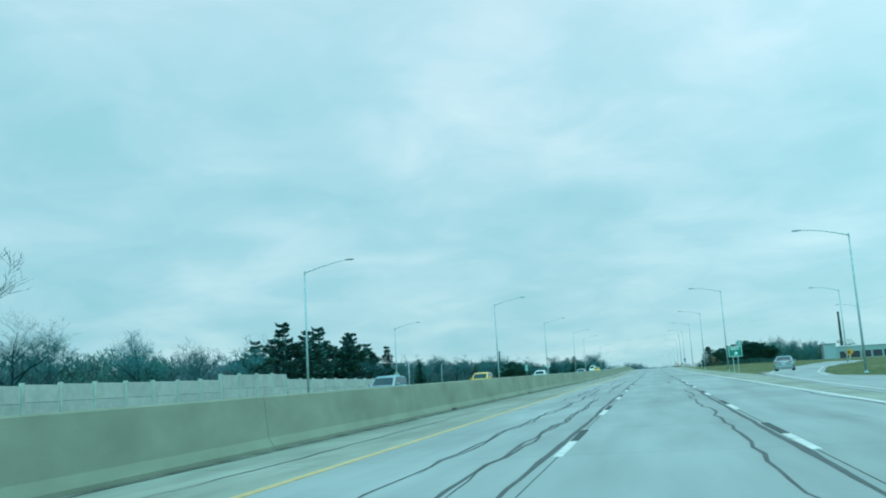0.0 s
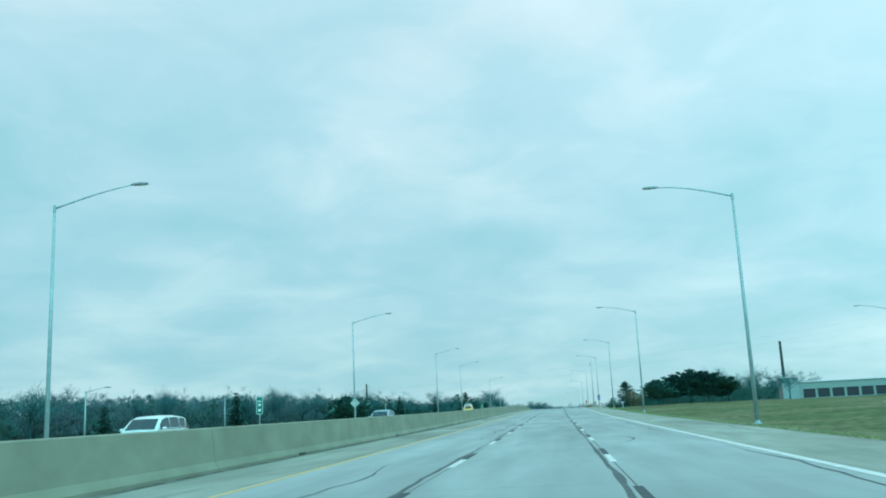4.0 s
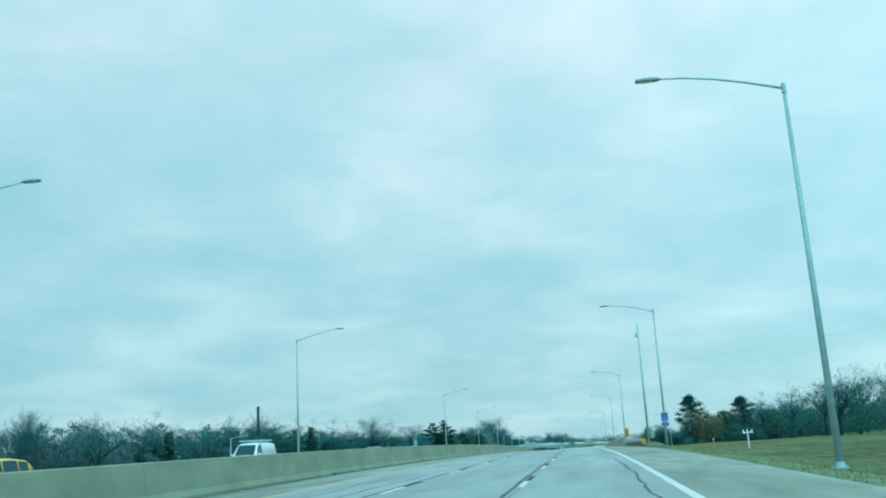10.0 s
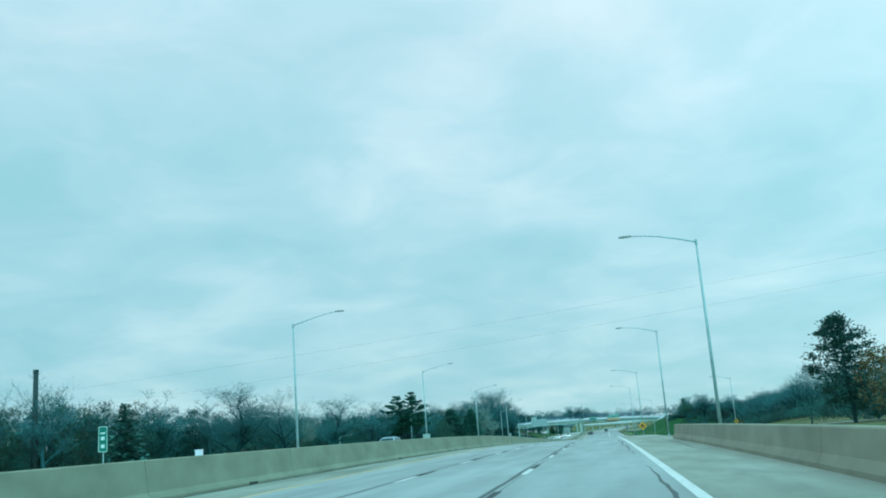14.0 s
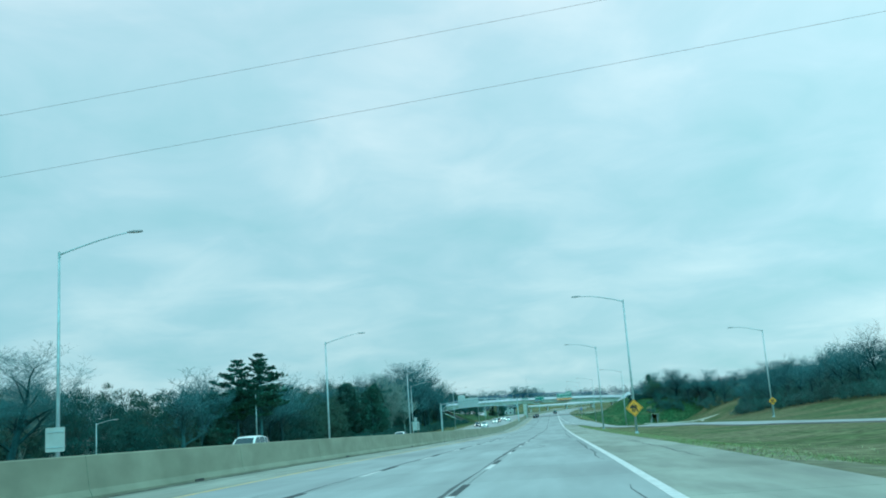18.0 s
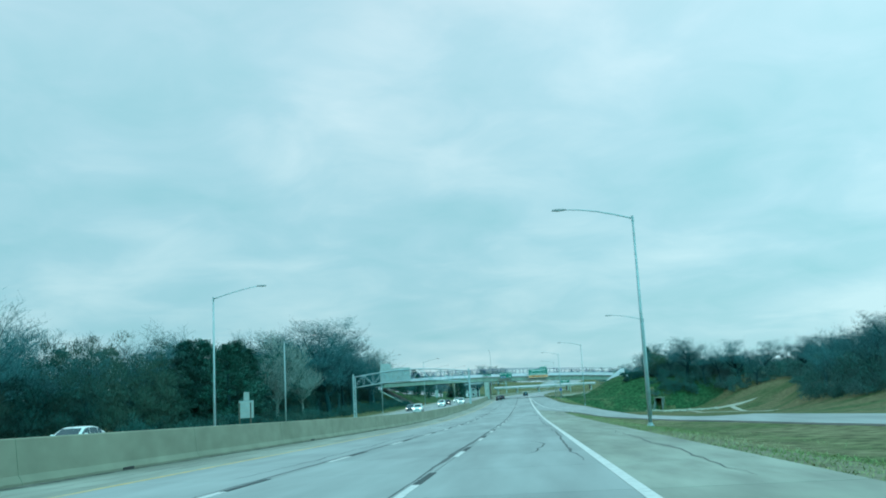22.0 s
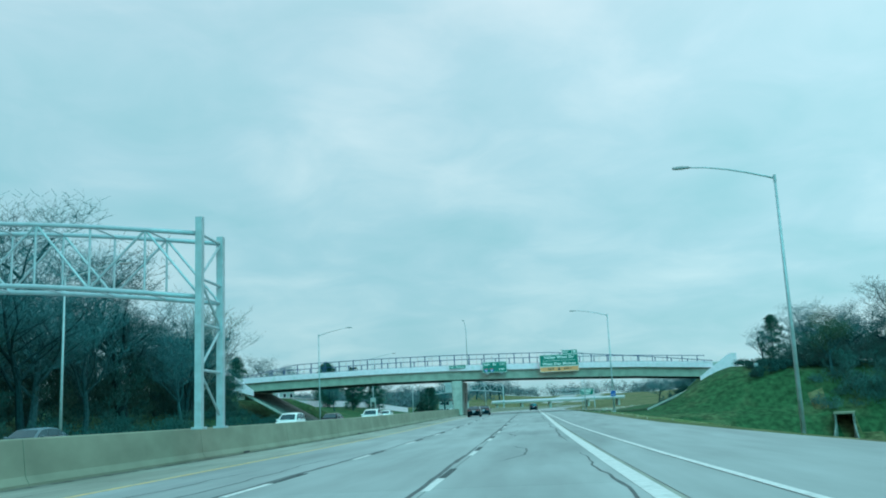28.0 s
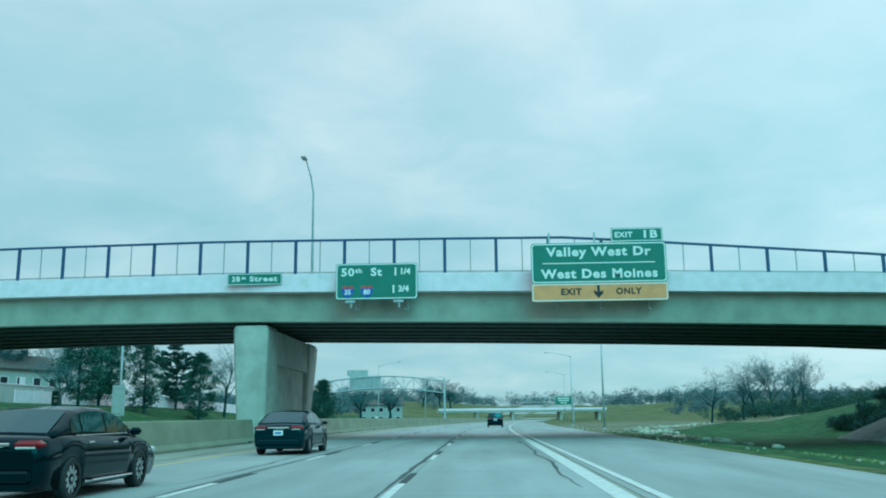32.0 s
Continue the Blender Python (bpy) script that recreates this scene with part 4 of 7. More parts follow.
def earth_bank():
    """The bank of earth that the guard rail's posts stand in."""
    b = Build()
    loops = []
    for k in range(23):
        s = 399.5 + k
        f = min(k, 22 - k, 3) / 3
        u = lerp(s, [401, 421], [3.75, 2.82])
        rough = 0.05 * noise.noise((s * 0.6, 2.0, 4.0))
        loops.append([(RX(s) + u + a, s, RZ(s) + (z + rough) * (f if z > 0 else 1)) for a, z in ((0.04, -0.3), (0.06 + rough, 0.26), (0.30, 0.38), (1.4, 0.34), (4.2, -0.75), (4.2, -0.9))])
    b.rings(loops)
    me = b.mesh("earth_bank", True)
    me.materials.append(M["soil"])
    tagged(new("earth_bank", me), "low bank of bare earth along the guard rail", "ground", kind="structure")


earth_bank()


def marker_post(u, s, h, mat, label):
    t = thing("marker_post", at_road(u, s, 0, 0, True), label, "marker post")
    b = Build()
    b.tube((0, 0, -0.1), (0, 0, h), 0.06, 0.05, 8)
    part("post", b, mat, t)
    b = Build()
    b.tube((0, 0, h), (0, 0, h + 0.08), 0.065, 0.03, 8)
    part("cap", b, "sign_white", t)


def vent_pipe(u, s):
    t = thing("vent_pipe", at_road(u, s, 0, 0, True), "white branched vent pipe standing in dry grass", "pipe")
    b = Build()
    b.tube((0, 0, -0.1), (0, 0, 1.5), 0.05, n=8)
    part("riser", b, "concrete_white", t)
    b = Build()
    b.tube((-0.3, 0, 1.2), (0.35, 0, 1.25), 0.05, n=8)
    part("branch", b, "concrete_white", t)
    for x in (-0.3, 0.35):
        b = Build()
        b.tube((x, 0, 1.15), (x, 0, 1.45), 0.07, 0.05, 8)
        part("cap", b, "concrete_white", t)


marker_post(9.7, 398.0, 0.85, "orange_plastic", "orange utility marker post in the grass")
vent_pipe(11.0, 388.0)


# ---- sound wall beyond the opposite lanes ----
def sound_wall():
    t = thing("sound_wall", pose(0, 0, 0), "grey concrete panel noise wall with posts", "wall", kind="structure")
    for k in range(34):
        s = 62 + 4.0 * k
        u = lerp(s, [60, 200], [-46.5, -46])
        h = 3.0 if s < 134 else (3.4 if s < 150 else 2.8 - 0.01 * (s - 150))
        base = land(u, s) - 0.1
        x = RX(s) + u
        b = Build()
        b.box((x, s + 2.0, base + h * 0.3), (0.14, 3.7, h * 0.6 - 0.02), 0.02)
        part("panel", b, "wall_panel", t)
        b = Build()
        b.box((x, s + 2.0, base + h * 0.8), (0.14, 3.7, h * 0.4 - 0.02), 0.02)
        part("panel", b, "wall_panel", t)
        b = Build()
        b.box((x, s, base + h / 2 + 0.05), (0.3, 0.28, h + 0.1), 0.03)
        part("post", b, "concrete", t)


sound_wall()


# ---- ramps ----
def ramp(name, label, f0, f1, s0, s1, dz=0.0, line=True):
    t = thing(name, pose(0, 0, 0), label, "road", kind="structure")
    b = Build()
    n = int((s1 - s0) / 5)
    loops = []
    for i in range(n + 1):
        s = s0 + (s1 - s0) * i / n
        row = [f0(s) + (f1(s) - f0(s)) * k / 8 for k in range(9)]
        top = [(RX(s) + u, s, RZ(s) + max(dz, 0) + 0.01 + (0 if abs(u) < 3.4 else max(ground_dz(u, s) + 0.10, -0.9))) for u in row]
        loops.append(top + [(x, y, z - 0.25) for x, y, z in reversed(top)])
    b.rings(loops)
    part("pavement", b, "lane", t)
    if line:
        for f, mat in ((f0, "white_paint"), (f1, "white_paint")):
            b = Build()
            sgn = 1 if f is f0 else -1
            for i in range(n):
                a, c = s0 + (s1 - s0) * i / n, s0 + (s1 - s0) * (i + 1) / n
                b.face(*[(RX(s) + f(s) + sgn * d, s, RZ(s) + max(dz, 0) + 0.022 + (0 if abs(f(s) + sgn * d) < 3.4 else max(ground_dz(f(s), s) + 0.10, -0.9))) for s, d in ((a, 0.5), (a, 0.66), (c, 0.66), (c, 0.5))])
            part("edge_line", b, mat, t)
    return t


ramp("ramp_exit", "concrete exit ramp that swings away from the road", lambda s: lerp(s, [40, 100, 130, 160, 190, 260], [0.2, 1.6, 3.0, 5.4, 10.5, 30]), lambda s: lerp(s, [40, 80, 130, 160, 190, 260], [6.5, 7.6, 8.6, 12.2, 18.0, 38]), 40, 260)
entry = ramp("ramp_entry", "concrete entry ramp that joins from the side", lambda s: lerp(s, [520, 600, 660, 700, 730, 745, 760, 1100], [28, 19, 14.5, 9.8, 4.8, 2.6, 0.3, 0.3]), lambda s: lerp(s, [520, 600, 660, 700, 740, 790, 830, 900, 1100], [33.5, 24.5, 20, 15.4, 11.0, 7.6, 6.4, 5.6, 5.6]), 520, 1100, line=False)


def gore_line(s):
    return lerp(s, [735, 759, 768, 785, 840, 898, 940], [4.4, 2.95, 2.45, 1.75, 1.0, 0.56, 0.42])


def outer_line(s):
    return lerp(s, [700, 740, 773, 790, 830, 890, 950, 1100], [13.0, 8.6, 5.55, 5.06, 4.2, 3.5, 3.6, 3.6])


line_paint("edge_line", gore_line, 735, 940, 0.17, "white_paint", entry, 0.024)
line_paint("edge_line", outer_line, 785, 1100, 0.16, "white_paint", entry, 0.024)


# ---- overpass ----
BR_S, BR_SKEW = 926.6, 0.1
BR = pose(RX(BR_S), BR_S, RZ(BR_S), 0, 0, -math.degrees(math.atan(BR_SKEW)))


def br_top(x):
    return lerp(x, [-60, -45, -28, -16, -4, 6, 16.5, 25.5, 32], [8.2, 8.5, 8.68, 8.6, 8.3, 8.0, 7.6, 7.05, 6.65])


DECK0, DECK1, DEPTH = -53.5, 28.6, 14.0


def overpass():
    t = thing("overpass", BR, "concrete girder overpass with a railing across the highway", "bridge", kind="structure")
    xs = [float(v) for v in np.linspace(DECK0, DECK1, 41)]
    for name, y0, y1, top, low, mat, lab in (("fascia", -0.35, 0.0, 0.0, 0.92, "concrete_white", "pale parapet band"), ("edge_girder", 0.12, 0.65, 0.92, 2.42, "girder", "stained concrete edge girder"), ("deck", 0.0, DEPTH, 0.55, 0.98, "concrete", ""), ("far_parapet", DEPTH - 0.3, DEPTH, 0.0, 0.92, "concrete_white", "")):
        b = Build()
        b.rings([[(x, y0, br_top(x) - top), (x, y1, br_top(x) - top), (x, y1, br_top(x) - low), (x, y0, br_top(x) - low)] for x in xs])
        part(name, b, mat, t, lab)
    b = Build()
    b.rings([[(x, 0.0, br_top(x) - 2.25), (x, 0.12, br_top(x) - 2.25), (x, 0.12, br_top(x) - 2.42), (x, 0.0, br_top(x) - 2.42)] for x in xs])
    part("flange", b, "girder", t)
    # inner girders carry the shade below the deck in their colour
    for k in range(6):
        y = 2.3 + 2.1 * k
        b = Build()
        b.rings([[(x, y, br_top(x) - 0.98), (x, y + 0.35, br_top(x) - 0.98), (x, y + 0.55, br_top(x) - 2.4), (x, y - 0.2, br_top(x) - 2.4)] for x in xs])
        part("girder", b, "deep_shade", t)
    # railing: posts, pickets between them, top and bottom rails
    n = int((DECK1 - DECK0) / 1.3)
    for side, y in (("front", -0.18), ("back", DEPTH - 0.15)):
        # the railing runs down into the parapet towards the wing wall
        ramped = (lambda x: lerp(x, [DECK0, -43.0, 2.0, 29.0], [0.10, 1.0, 1.0, 0.10])) if side == "front" else (lambda x: 1.0)
        for z, r, name in ((1.78, 0.055, "top_rail"), (0.10, 0.03, "bottom_rail")):
            b = Build()
            b.rings([[(x, y - r, br_top(x) + z * ramped(x) - r), (x, y + r, br_top(x) + z * ramped(x) - r), (x, y + r, br_top(x) + z * ramped(x) + r), (x, y - r, br_top(x) + z * ramped(x) + r)] for x in xs])
            part(name, b, "rail_blue" if name == "top_rail" else "mesh_rail", t)
        for k in range(n + 1):
            x = DECK0 + (DECK1 - DECK0) * k / n
            main = k % 2 == 0
            if not main and side == "back":
                continue
            b = Build()
            b.box((x, y, br_top(x) + 0.89 * ramped(x)), (0.15 if main else 0.05, 0.11 if main else 0.04, 1.78 * ramped(x)), 0.008)
            part("rail_post" if main else "picket", b, "rail_blue" if main else "mesh_rail", t)
    # wall pier in the median, wider at its top
    b = Build()
    z0 = -0.3
    x0 = BARR - 0.42
    for front in (True, False):
        b = Build()
        loops = []
        for z, w in ((z0, 0.74), (1.2, 0.76), (5.2, 0.92), (5.75, 0.95), (5.95, 0.85)):
            f = min(z / 5.2, 1.0)
            y0, y1 = (0.6 - 0.45 * f, 2.6) if front else (11.2, 12.3 + 1.5 * f)
            loops.append([(x0 + a * w - y * BR_SKEW, y, z) for a, y in ((-0.88, y0), (0.88, y0), (1, y0 + 0.12), (1, y1 - 0.12), (0.88, y1), (-0.88, y1), (-1, y1 - 0.12), (-1, y0 + 0.12))])
        b.rings(loops)
        part("pier_column", b, "concrete", t, "pale concrete pier column")
    b = Build()
    b.rings([[(x0 + a * 0.55 - y * BR_SKEW, y, z) for a, y in ((-1, 2.3), (1, 2.3), (1, 11.7), (-1, 11.7))] for z in (z0, 4.2)])
    part("pier_wall", b, "concrete", t, "recessed wall between the pier columns")
    b = Build()
    b.rings([[(x0 + a * 0.78 - y * BR_SKEW, y, z) for a, y in ((-1, 2.3), (1, 2.3), (1, 11.7), (-1, 11.7))] for z in (4.1, 5.9)])
    part("pier_cap", b, "concrete", t)
    # abutments with paved slopes and wing walls
    for sgn, x in ((1, DECK1), (-1, DECK0)):
        b = Build()
        b.box((x + sgn * 0.6, DEPTH / 2, br_top(x) - 1.9), (1.6, DEPTH - 0.6, 3.8), 0.05)
        part("abutment", b, "concrete", t)
        b = Build()
        foot, head = x - sgn * 11.0, x - sgn * 0.3
        q = [(foot, 0.4, -0.25), (foot, DEPTH - 0.4, -0.25), (head, DEPTH - 0.4, br_top(x) - 2.7), (head, 0.4, br_top(x) - 2.7)]
        b.rings([q, [(a, c, d - 0.14) for a, c, d in q]])
        part("slope_paving", b, "slope", t, "dark grey paved slope under the bridge end")
        b = Build()
        q = [(foot, -0.3, -0.18), (foot, 0.45, -0.18), (head, 0.45, br_top(x) - 2.62), (head, -0.3, br_top(x) - 2.62)]
        b.rings([q, [(a, c, d - 0.3) for a, c, d in q]])
        part("slope_kerb", b, "concrete", t, "paler concrete edge of the paved slope")
        b = Build()
        zt = br_top(x)
        pts = [(x - sgn * 2.2, zt - 3.2), (x + sgn * 1.0, zt - 2.3), (x + sgn * 3.8, zt - 1.5), (x + sgn * 3.8, zt + 1.25), (x + sgn * 2.6, zt + 1.2), (x - sgn * 2.2, zt - 2.3)]
        b.rings([[(a, -0.75, d) for a, d in pts], [(a, -0.38, d) for a, d in pts]])
        part("wing_wall", b, "concrete_white", t, "whitewashed sloping wing wall")
    # under-deck brackets that carry the signs
    for x in (-8.4, -5.9, 1.6, 3.7, 6.0):
        b = Build()
        b.box((x, -0.45, br_top(x) - 1.85), (0.06, 0.75, 0.06), 0.008)
        b.box((x, -0.08, br_top(x) - 1.2), (0.06, 0.06, 1.4), 0.008)
        part("sign_bracket", b, "steel", t)
    return t


overpass()


def on_bridge(x, y, z):
    return BR @ pose(x, y, z) @ pose(0, 0, 0, 0, 0, math.degrees(math.atan(BR_SKEW)))


def bridge_signs():
    t = thing("guide_sign", on_bridge(3.5, -0.95, 0.15), "large green guide sign with an exit-only panel on the overpass", "road sign", "guide signs on the overpass")
    p = plate(t, "panel", -3.1, 3.42, 7.30, 9.28, "sign_green", border=0.06, cut=0.15)
    letters(p, "Valley West Dr", 0.16, 8.82, 0.60, bold=0.022, width=5.05)
    letters(p, "West Des Moines", 0.16, 7.74, 0.60, bold=0.022, width=5.6)
    bar(p, 0.16, 8.28, 5.4, 0.05)
    q = plate(t, "exit_only_panel", -3.1, 3.42, 6.42, 7.29, "sign_orange", cut=0.1, border=0.05)
    letters(q, "EXIT", -1.20, 6.87, 0.42, "sign_black", bold=0.014, width=0.98)
    letters(q, "ONLY", 1.55, 6.87, 0.42, "sign_black", bold=0.014, width=1.22)
    arrow(q, 0.10, 6.87, 0.62, 180, "sign_black")
    r = plate(t, "exit_tab", 0.80, 3.30, 9.30, 9.98, "sign_green", border=0.04, cut=0.08)
    letters(r, "EXIT", 1.42, 9.63, 0.36, bold=0.014, width=0.86)
    letters(r, "1B", 2.72, 9.64, 0.52, bold=0.018, width=0.66)
    for x in (-2.2, 0, 2.2):
        b = Build()
        b.box((x, 0.08, 8.1), (0.09, 0.08, 3.4), 0.01)
        part("mounting_rail", b, "steel", t)
    t = thing("guide_sign", on_bridge(-7.4, -0.95, 0), "green distance sign with two route shields on the overpass", "road sign", "guide signs on the overpass")
    p = plate(t, "panel", -1.98, 2.12, 6.98, 8.80, "sign_green", border=0.05, cut=0.12)
    letters(p, "50", -1.38, 8.34, 0.54, bold=0.018, width=0.66)
    letters(p, "th", -0.84, 8.42, 0.30, bold=0.012, width=0.34)
    letters(p, "St", 0.06, 8.34, 0.54, bold=0.018, width=0.56)
    letters(p, "1", 1.02, 8.34, 0.54, bold=0.018)
    letters(p, "1/4", 1.50, 8.36, 0.42, bold=0.016)
    letters(p, "1", 0.92, 7.46, 0.54, bold=0.018)
    letters(p, "3/4", 1.42, 7.48, 0.42, bold=0.016)
    for x, num in ((-1.38, "35"), (-0.42, "80")):
        b = Build()
        pts = [(-0.30, 0.22), (-0.2, 0.30), (0, 0.25), (0.2, 0.30), (0.30, 0.22), (0.31, -0.02), (0.2, -0.22), (0, -0.34), (-0.2, -0.22), (-0.31, -0.02)]
        b.face(*[(x + a, -0.005, 7.38 + c) for a, c in pts])
        sh = part("route_shield", b, "sign_blue", p, "blue route shield with a red head")
        b = Build()
        b.face(*[(x + a, -0.007, 7.38 + c) for a, c in ((-0.30, 0.16), (0.30, 0.16), (0.30, 0.22), (0.2, 0.30), (0, 0.25), (-0.2, 0.30), (-0.30, 0.22))])
        part("shield_head", b, "sign_red", sh)
        letters(sh, num, x, 7.34, 0.34, y=-0.010)
    for x in (-1.2, 1.2):
        b = Build()
        b.box((x, 0.08, 7.6), (0.09, 0.08, 2.1), 0.01)
        part("mounting_rail", b, "steel", t)
        b = Build()
        b.box((x, -0.3, 6.82), (0.5, 0.18, 0.12), 0.03)
        part("sign_light", b, "alu", t)
    t = thing("street_sign", on_bridge(-13.85, -0.56, 0.03), "narrow green street name sign on the parapet", "road sign")
    p = plate(t, "panel", -1.42, 1.42, 7.94, 8.54, "sign_green", border=0.03, cut=0.05)
    letters(p, "28", -0.98, 8.24, 0.36, bold=0.012, width=0.44)
    letters(p, "th", -0.58, 8.30, 0.19, width=0.22)
    letters(p, "Street", 0.46, 8.24, 0.36, bold=0.012, width=1.45)


bridge_signs()


def bridge_lamp():
    t = thing("street_lamp", on_bridge(-13.7, 9.0, br_top(-13.7) - 0.6), "street lamp standing on the overpass", "street lamp")
    b = Build()
    b.path([(0, 0, 0), (0, 0, 7.3), (-0.1, -0.4, 8.3), (-0.25, -1.2, 9.1)], [0.1, 0.06, 0.05, 0.04], 8)
    part("post", b, "steel", t, smooth=True)
    b = Build()
    b.box((-0.32, -1.5, 9.15), (0.3, 0.75, 0.12), 0.04)
    part("lamp_head", b, "lamp_head", t)


bridge_lamp()


# ---- sign gantry over the opposite lanes ----
def gantry(u0, u1, s, hz, panels, label, depth=1.9):
    t = thing("sign_gantry", pose(RX(s), s, RZ(s)), label, "sign gantry")
    n = max(6, int(abs(u1 - u0) / 1.9))

    def zz(f):
        return hz + 1.0 * math.sin(f * math.pi)

    for y in (0.0, depth):
        for lo in (0.0, -2.2):
            b = Build()
            b.path([(u0 + (u1 - u0) * k / n, y, zz(k / n) + lo) for k in range(n + 1)], [0.085] * (n + 1), 8)
            part("chord", b, "alu", t, smooth=True)
        for k in range(n):
            f, g = k / n, (k + 1) / n
            xa, xb = u0 + (u1 - u0) * f, u0 + (u1 - u0) * g
            b = Build()
            up_ = k % 2 == 0
            b.tube((xa, y, zz(f) - (2.2 if up_ else 0)), (xb, y, zz(g) - (0 if up_ else 2.2)), 0.045, n=6)
            part("brace", b, "alu", t)
            b = Build()
            b.tube((xa, y, zz(f) - 2.2), (xa, y, zz(f)), 0.04, n=6)
            part("strut", b, "alu", t)
    for k in range(n + 1):
        f = k / n
        x = u0 + (u1 - u0) * f
        b = Build()
        for lo in (0.0, -2.2):
            b = Build()
            b.tube((x, 0, zz(f) + lo), (x, depth, zz(f) + lo), 0.035, n=6)
            part("cross_strut", b, "alu", t)
    for x in (u0, u1):
        z0 = ground_dz(x, s) if x == u0 else BARR_H - 0.02
        for y in (-0.1, depth + 0.1):
            b = Build()
            b.rings([[(x + a, y + c, z) for a, c in ((-0.115, -0.13), (0.115, -0.13), (0.115, 0.13), (-0.115, 0.13))] for z in (z0, hz + (0.55 if y < 0 else 0.25))])
            part("leg", b, "steel", t)
            b = Build()
            b.box((x, y, z0 + 0.04), (0.4, 0.45, 0.08), 0.01)
            part("base_plate", b, "steel", t)
        for k in range(4):
            za, zb = z0 + 0.4 + 1.55 * k, z0 + 0.4 + 1.55 * (k + 1)
            if zb > hz:
                break
            b = Build()
            b.tube((x, -0.1, za if k % 2 else zb), (x, depth + 0.1, zb if k % 2 else za), 0.05, n=6)
            part("leg_brace", b, "steel", t)
            b = Build()
            b.tube((x, -0.1, zb), (x, depth + 0.1, zb), 0.05, n=6)
            part("leg_brace", b, "steel", t)
    for x0, x1, z0, z1 in panels:
        b = Build()
        b.box(((x0 + x1) / 2, depth + 0.22, (z0 + z1) / 2), (x1 - x0, 0.05, z1 - z0), 0.01)
        p = part("sign_panel", b, "sign_back", t, "bare aluminium back of a guide sign")
        k = max(2, int((x1 - x0) / 1.0))
        for j in range(k + 1):
            b = Build()
            b.box((x0 + (x1 - x0) * (j + 0.5) / (k + 1), depth + 0.16, (z0 + z1) / 2), (0.07, 0.08, z1 - z0), 0.01)
            part("stiffener", b, "alu", p)
        for j in range(int((z1 - z0) / 0.3)):
            b = Build()
            b.box(((x0 + x1) / 2, depth + 0.185, z0 + 0.15 + 0.3 * j), (x1 - x0 - 0.06, 0.02, 0.03), 0.0)
            part("seam", b, "alu", p)
    return t


gantry(-36.6, -12.7, 800.4, 7.75, [(-31.3, -25.0, 6.3, 9.2), (-31.2, -29.0, 9.22, 10.2)], "galvanised truss gantry over the opposite lanes seen from behind")
gantry(-36.0, -12.9, 1052.0, 8.0, [(-31.0, -25.0, 6.3, 9.2), (-31.5, -27.5, 9.2, 10.3)], "far truss gantry with a blank panel over the opposite lanes")


def right_gantry():
    s = 1200.0
    t = thing("cantilever_sign", at_road(14.0, s, 0, 0, False), "green guide sign on a cantilever mast beyond the overpass", "road sign")
    b = Build()
    b.tube((0, 0, -0.6), (0, 0, 8.4), 0.22, 0.18, 10)
    part("post", b, "steel", t)
    for z in (6.4, 8.1):
        b = Build()
        b.tube((0, 0, z), (-18.0, 0, z), 0.11, n=8)
        part("arm", b, "alu", t)
    for k in range(12):
        b = Build()
        b.tube((-1.5 * k, 0, 6.4 if k % 2 else 8.1), (-1.5 * (k + 1), 0, 8.1 if k % 2 else 6.4), 0.05, n=6)
        part("brace", b, "alu", t)
    p = plate(t, "panel", -6.2, -0.4, 5.4, 8.3, "sign_green", y=-0.2, border=0.05)
    bar(p, -3.3, 7.6, 4.2, 0.36, y=-0.21)
    bar(p, -3.3, 6.9, 3.6, 0.36, y=-0.21)
    bar(p, -3.3, 6.1, 2.4, 0.3, y=-0.21)


right_gantry()


def far_viaduct():
    """A second overpass far beyond."""
    s = 1290.0
    t = thing("overpass", pose(RX(s), s, RZ(s) - 2.6, 0, 0, 6), "distant pale overpass far along the road", "bridge", kind="structure")
    b = Build()
    b.box((-10, 0, 6.4), (74, 10, 0.9), 0.05)
    part("deck", b, "concrete", t)
    b = Build()
    b.box((-10, -5.2, 7.2), (74, 0.4, 0.9), 0.05)
    part("fascia", b, "concrete_white", t)
    for x in (-44, -30, -14.2, 7, 24):
        b = Build()
        b.box((x, 0, 2.8), (1.2, 7, 6.4), 0.1)
        part("pier", b, "concrete", t)


far_viaduct()


# ---- vehicles ----
def wheel(parent, x, y, r, w, side):
    t = Build()
    prof = [(0.70 * r, -w / 2), (0.92 * r, -w / 2), (r, -w * 0.36), (r, w * 0.36), (0.92 * r, w / 2), (0.70 * r, w / 2)]
    n = 22
    t.rings([[(dx, rr_ * math.cos(2 * math.pi * k / n), rr_ * math.sin(2 * math.pi * k / n)) for k in range(n)] for rr_, dx in prof], caps=False)
    wh = part("wheel", t, "rubber", parent, "black tyre on an alloy rim", at=pose(x, y, r))
    t = Build()
    o_ = side * w * 0.40
    t.tube((o_ - side * 0.05, 0, 0), (o_ - side * 0.03, 0, 0), 0.71 * r, n=n)
    part("rim_well", t, "plastic", wh)
    t = Build()
    t.rings([[(o_, q * math.cos(2 * math.pi * k / n), q * math.sin(2 * math.pi * k / n)) for k in range(n)] for q in (0.74 * r, 0.66 * r)], caps=False)
    for k in range(10):
        g = 2 * math.pi * k / 10
        c, s_ = math.cos(g), math.sin(g)
        t.face(*[(o_, a * c - b_ * s_, a * s_ + b_ * c) for a, b_ in ((0.08 * r, -0.045), (0.68 * r, -0.026), (0.68 * r, 0.026), (0.08 * r, 0.045))])
    t.tube((o_ - 0.01, 0, 0), (o_ + side * 0.01, 0, 0), 0.13 * r, n=12)
    part("rim", t, "rim", wh)


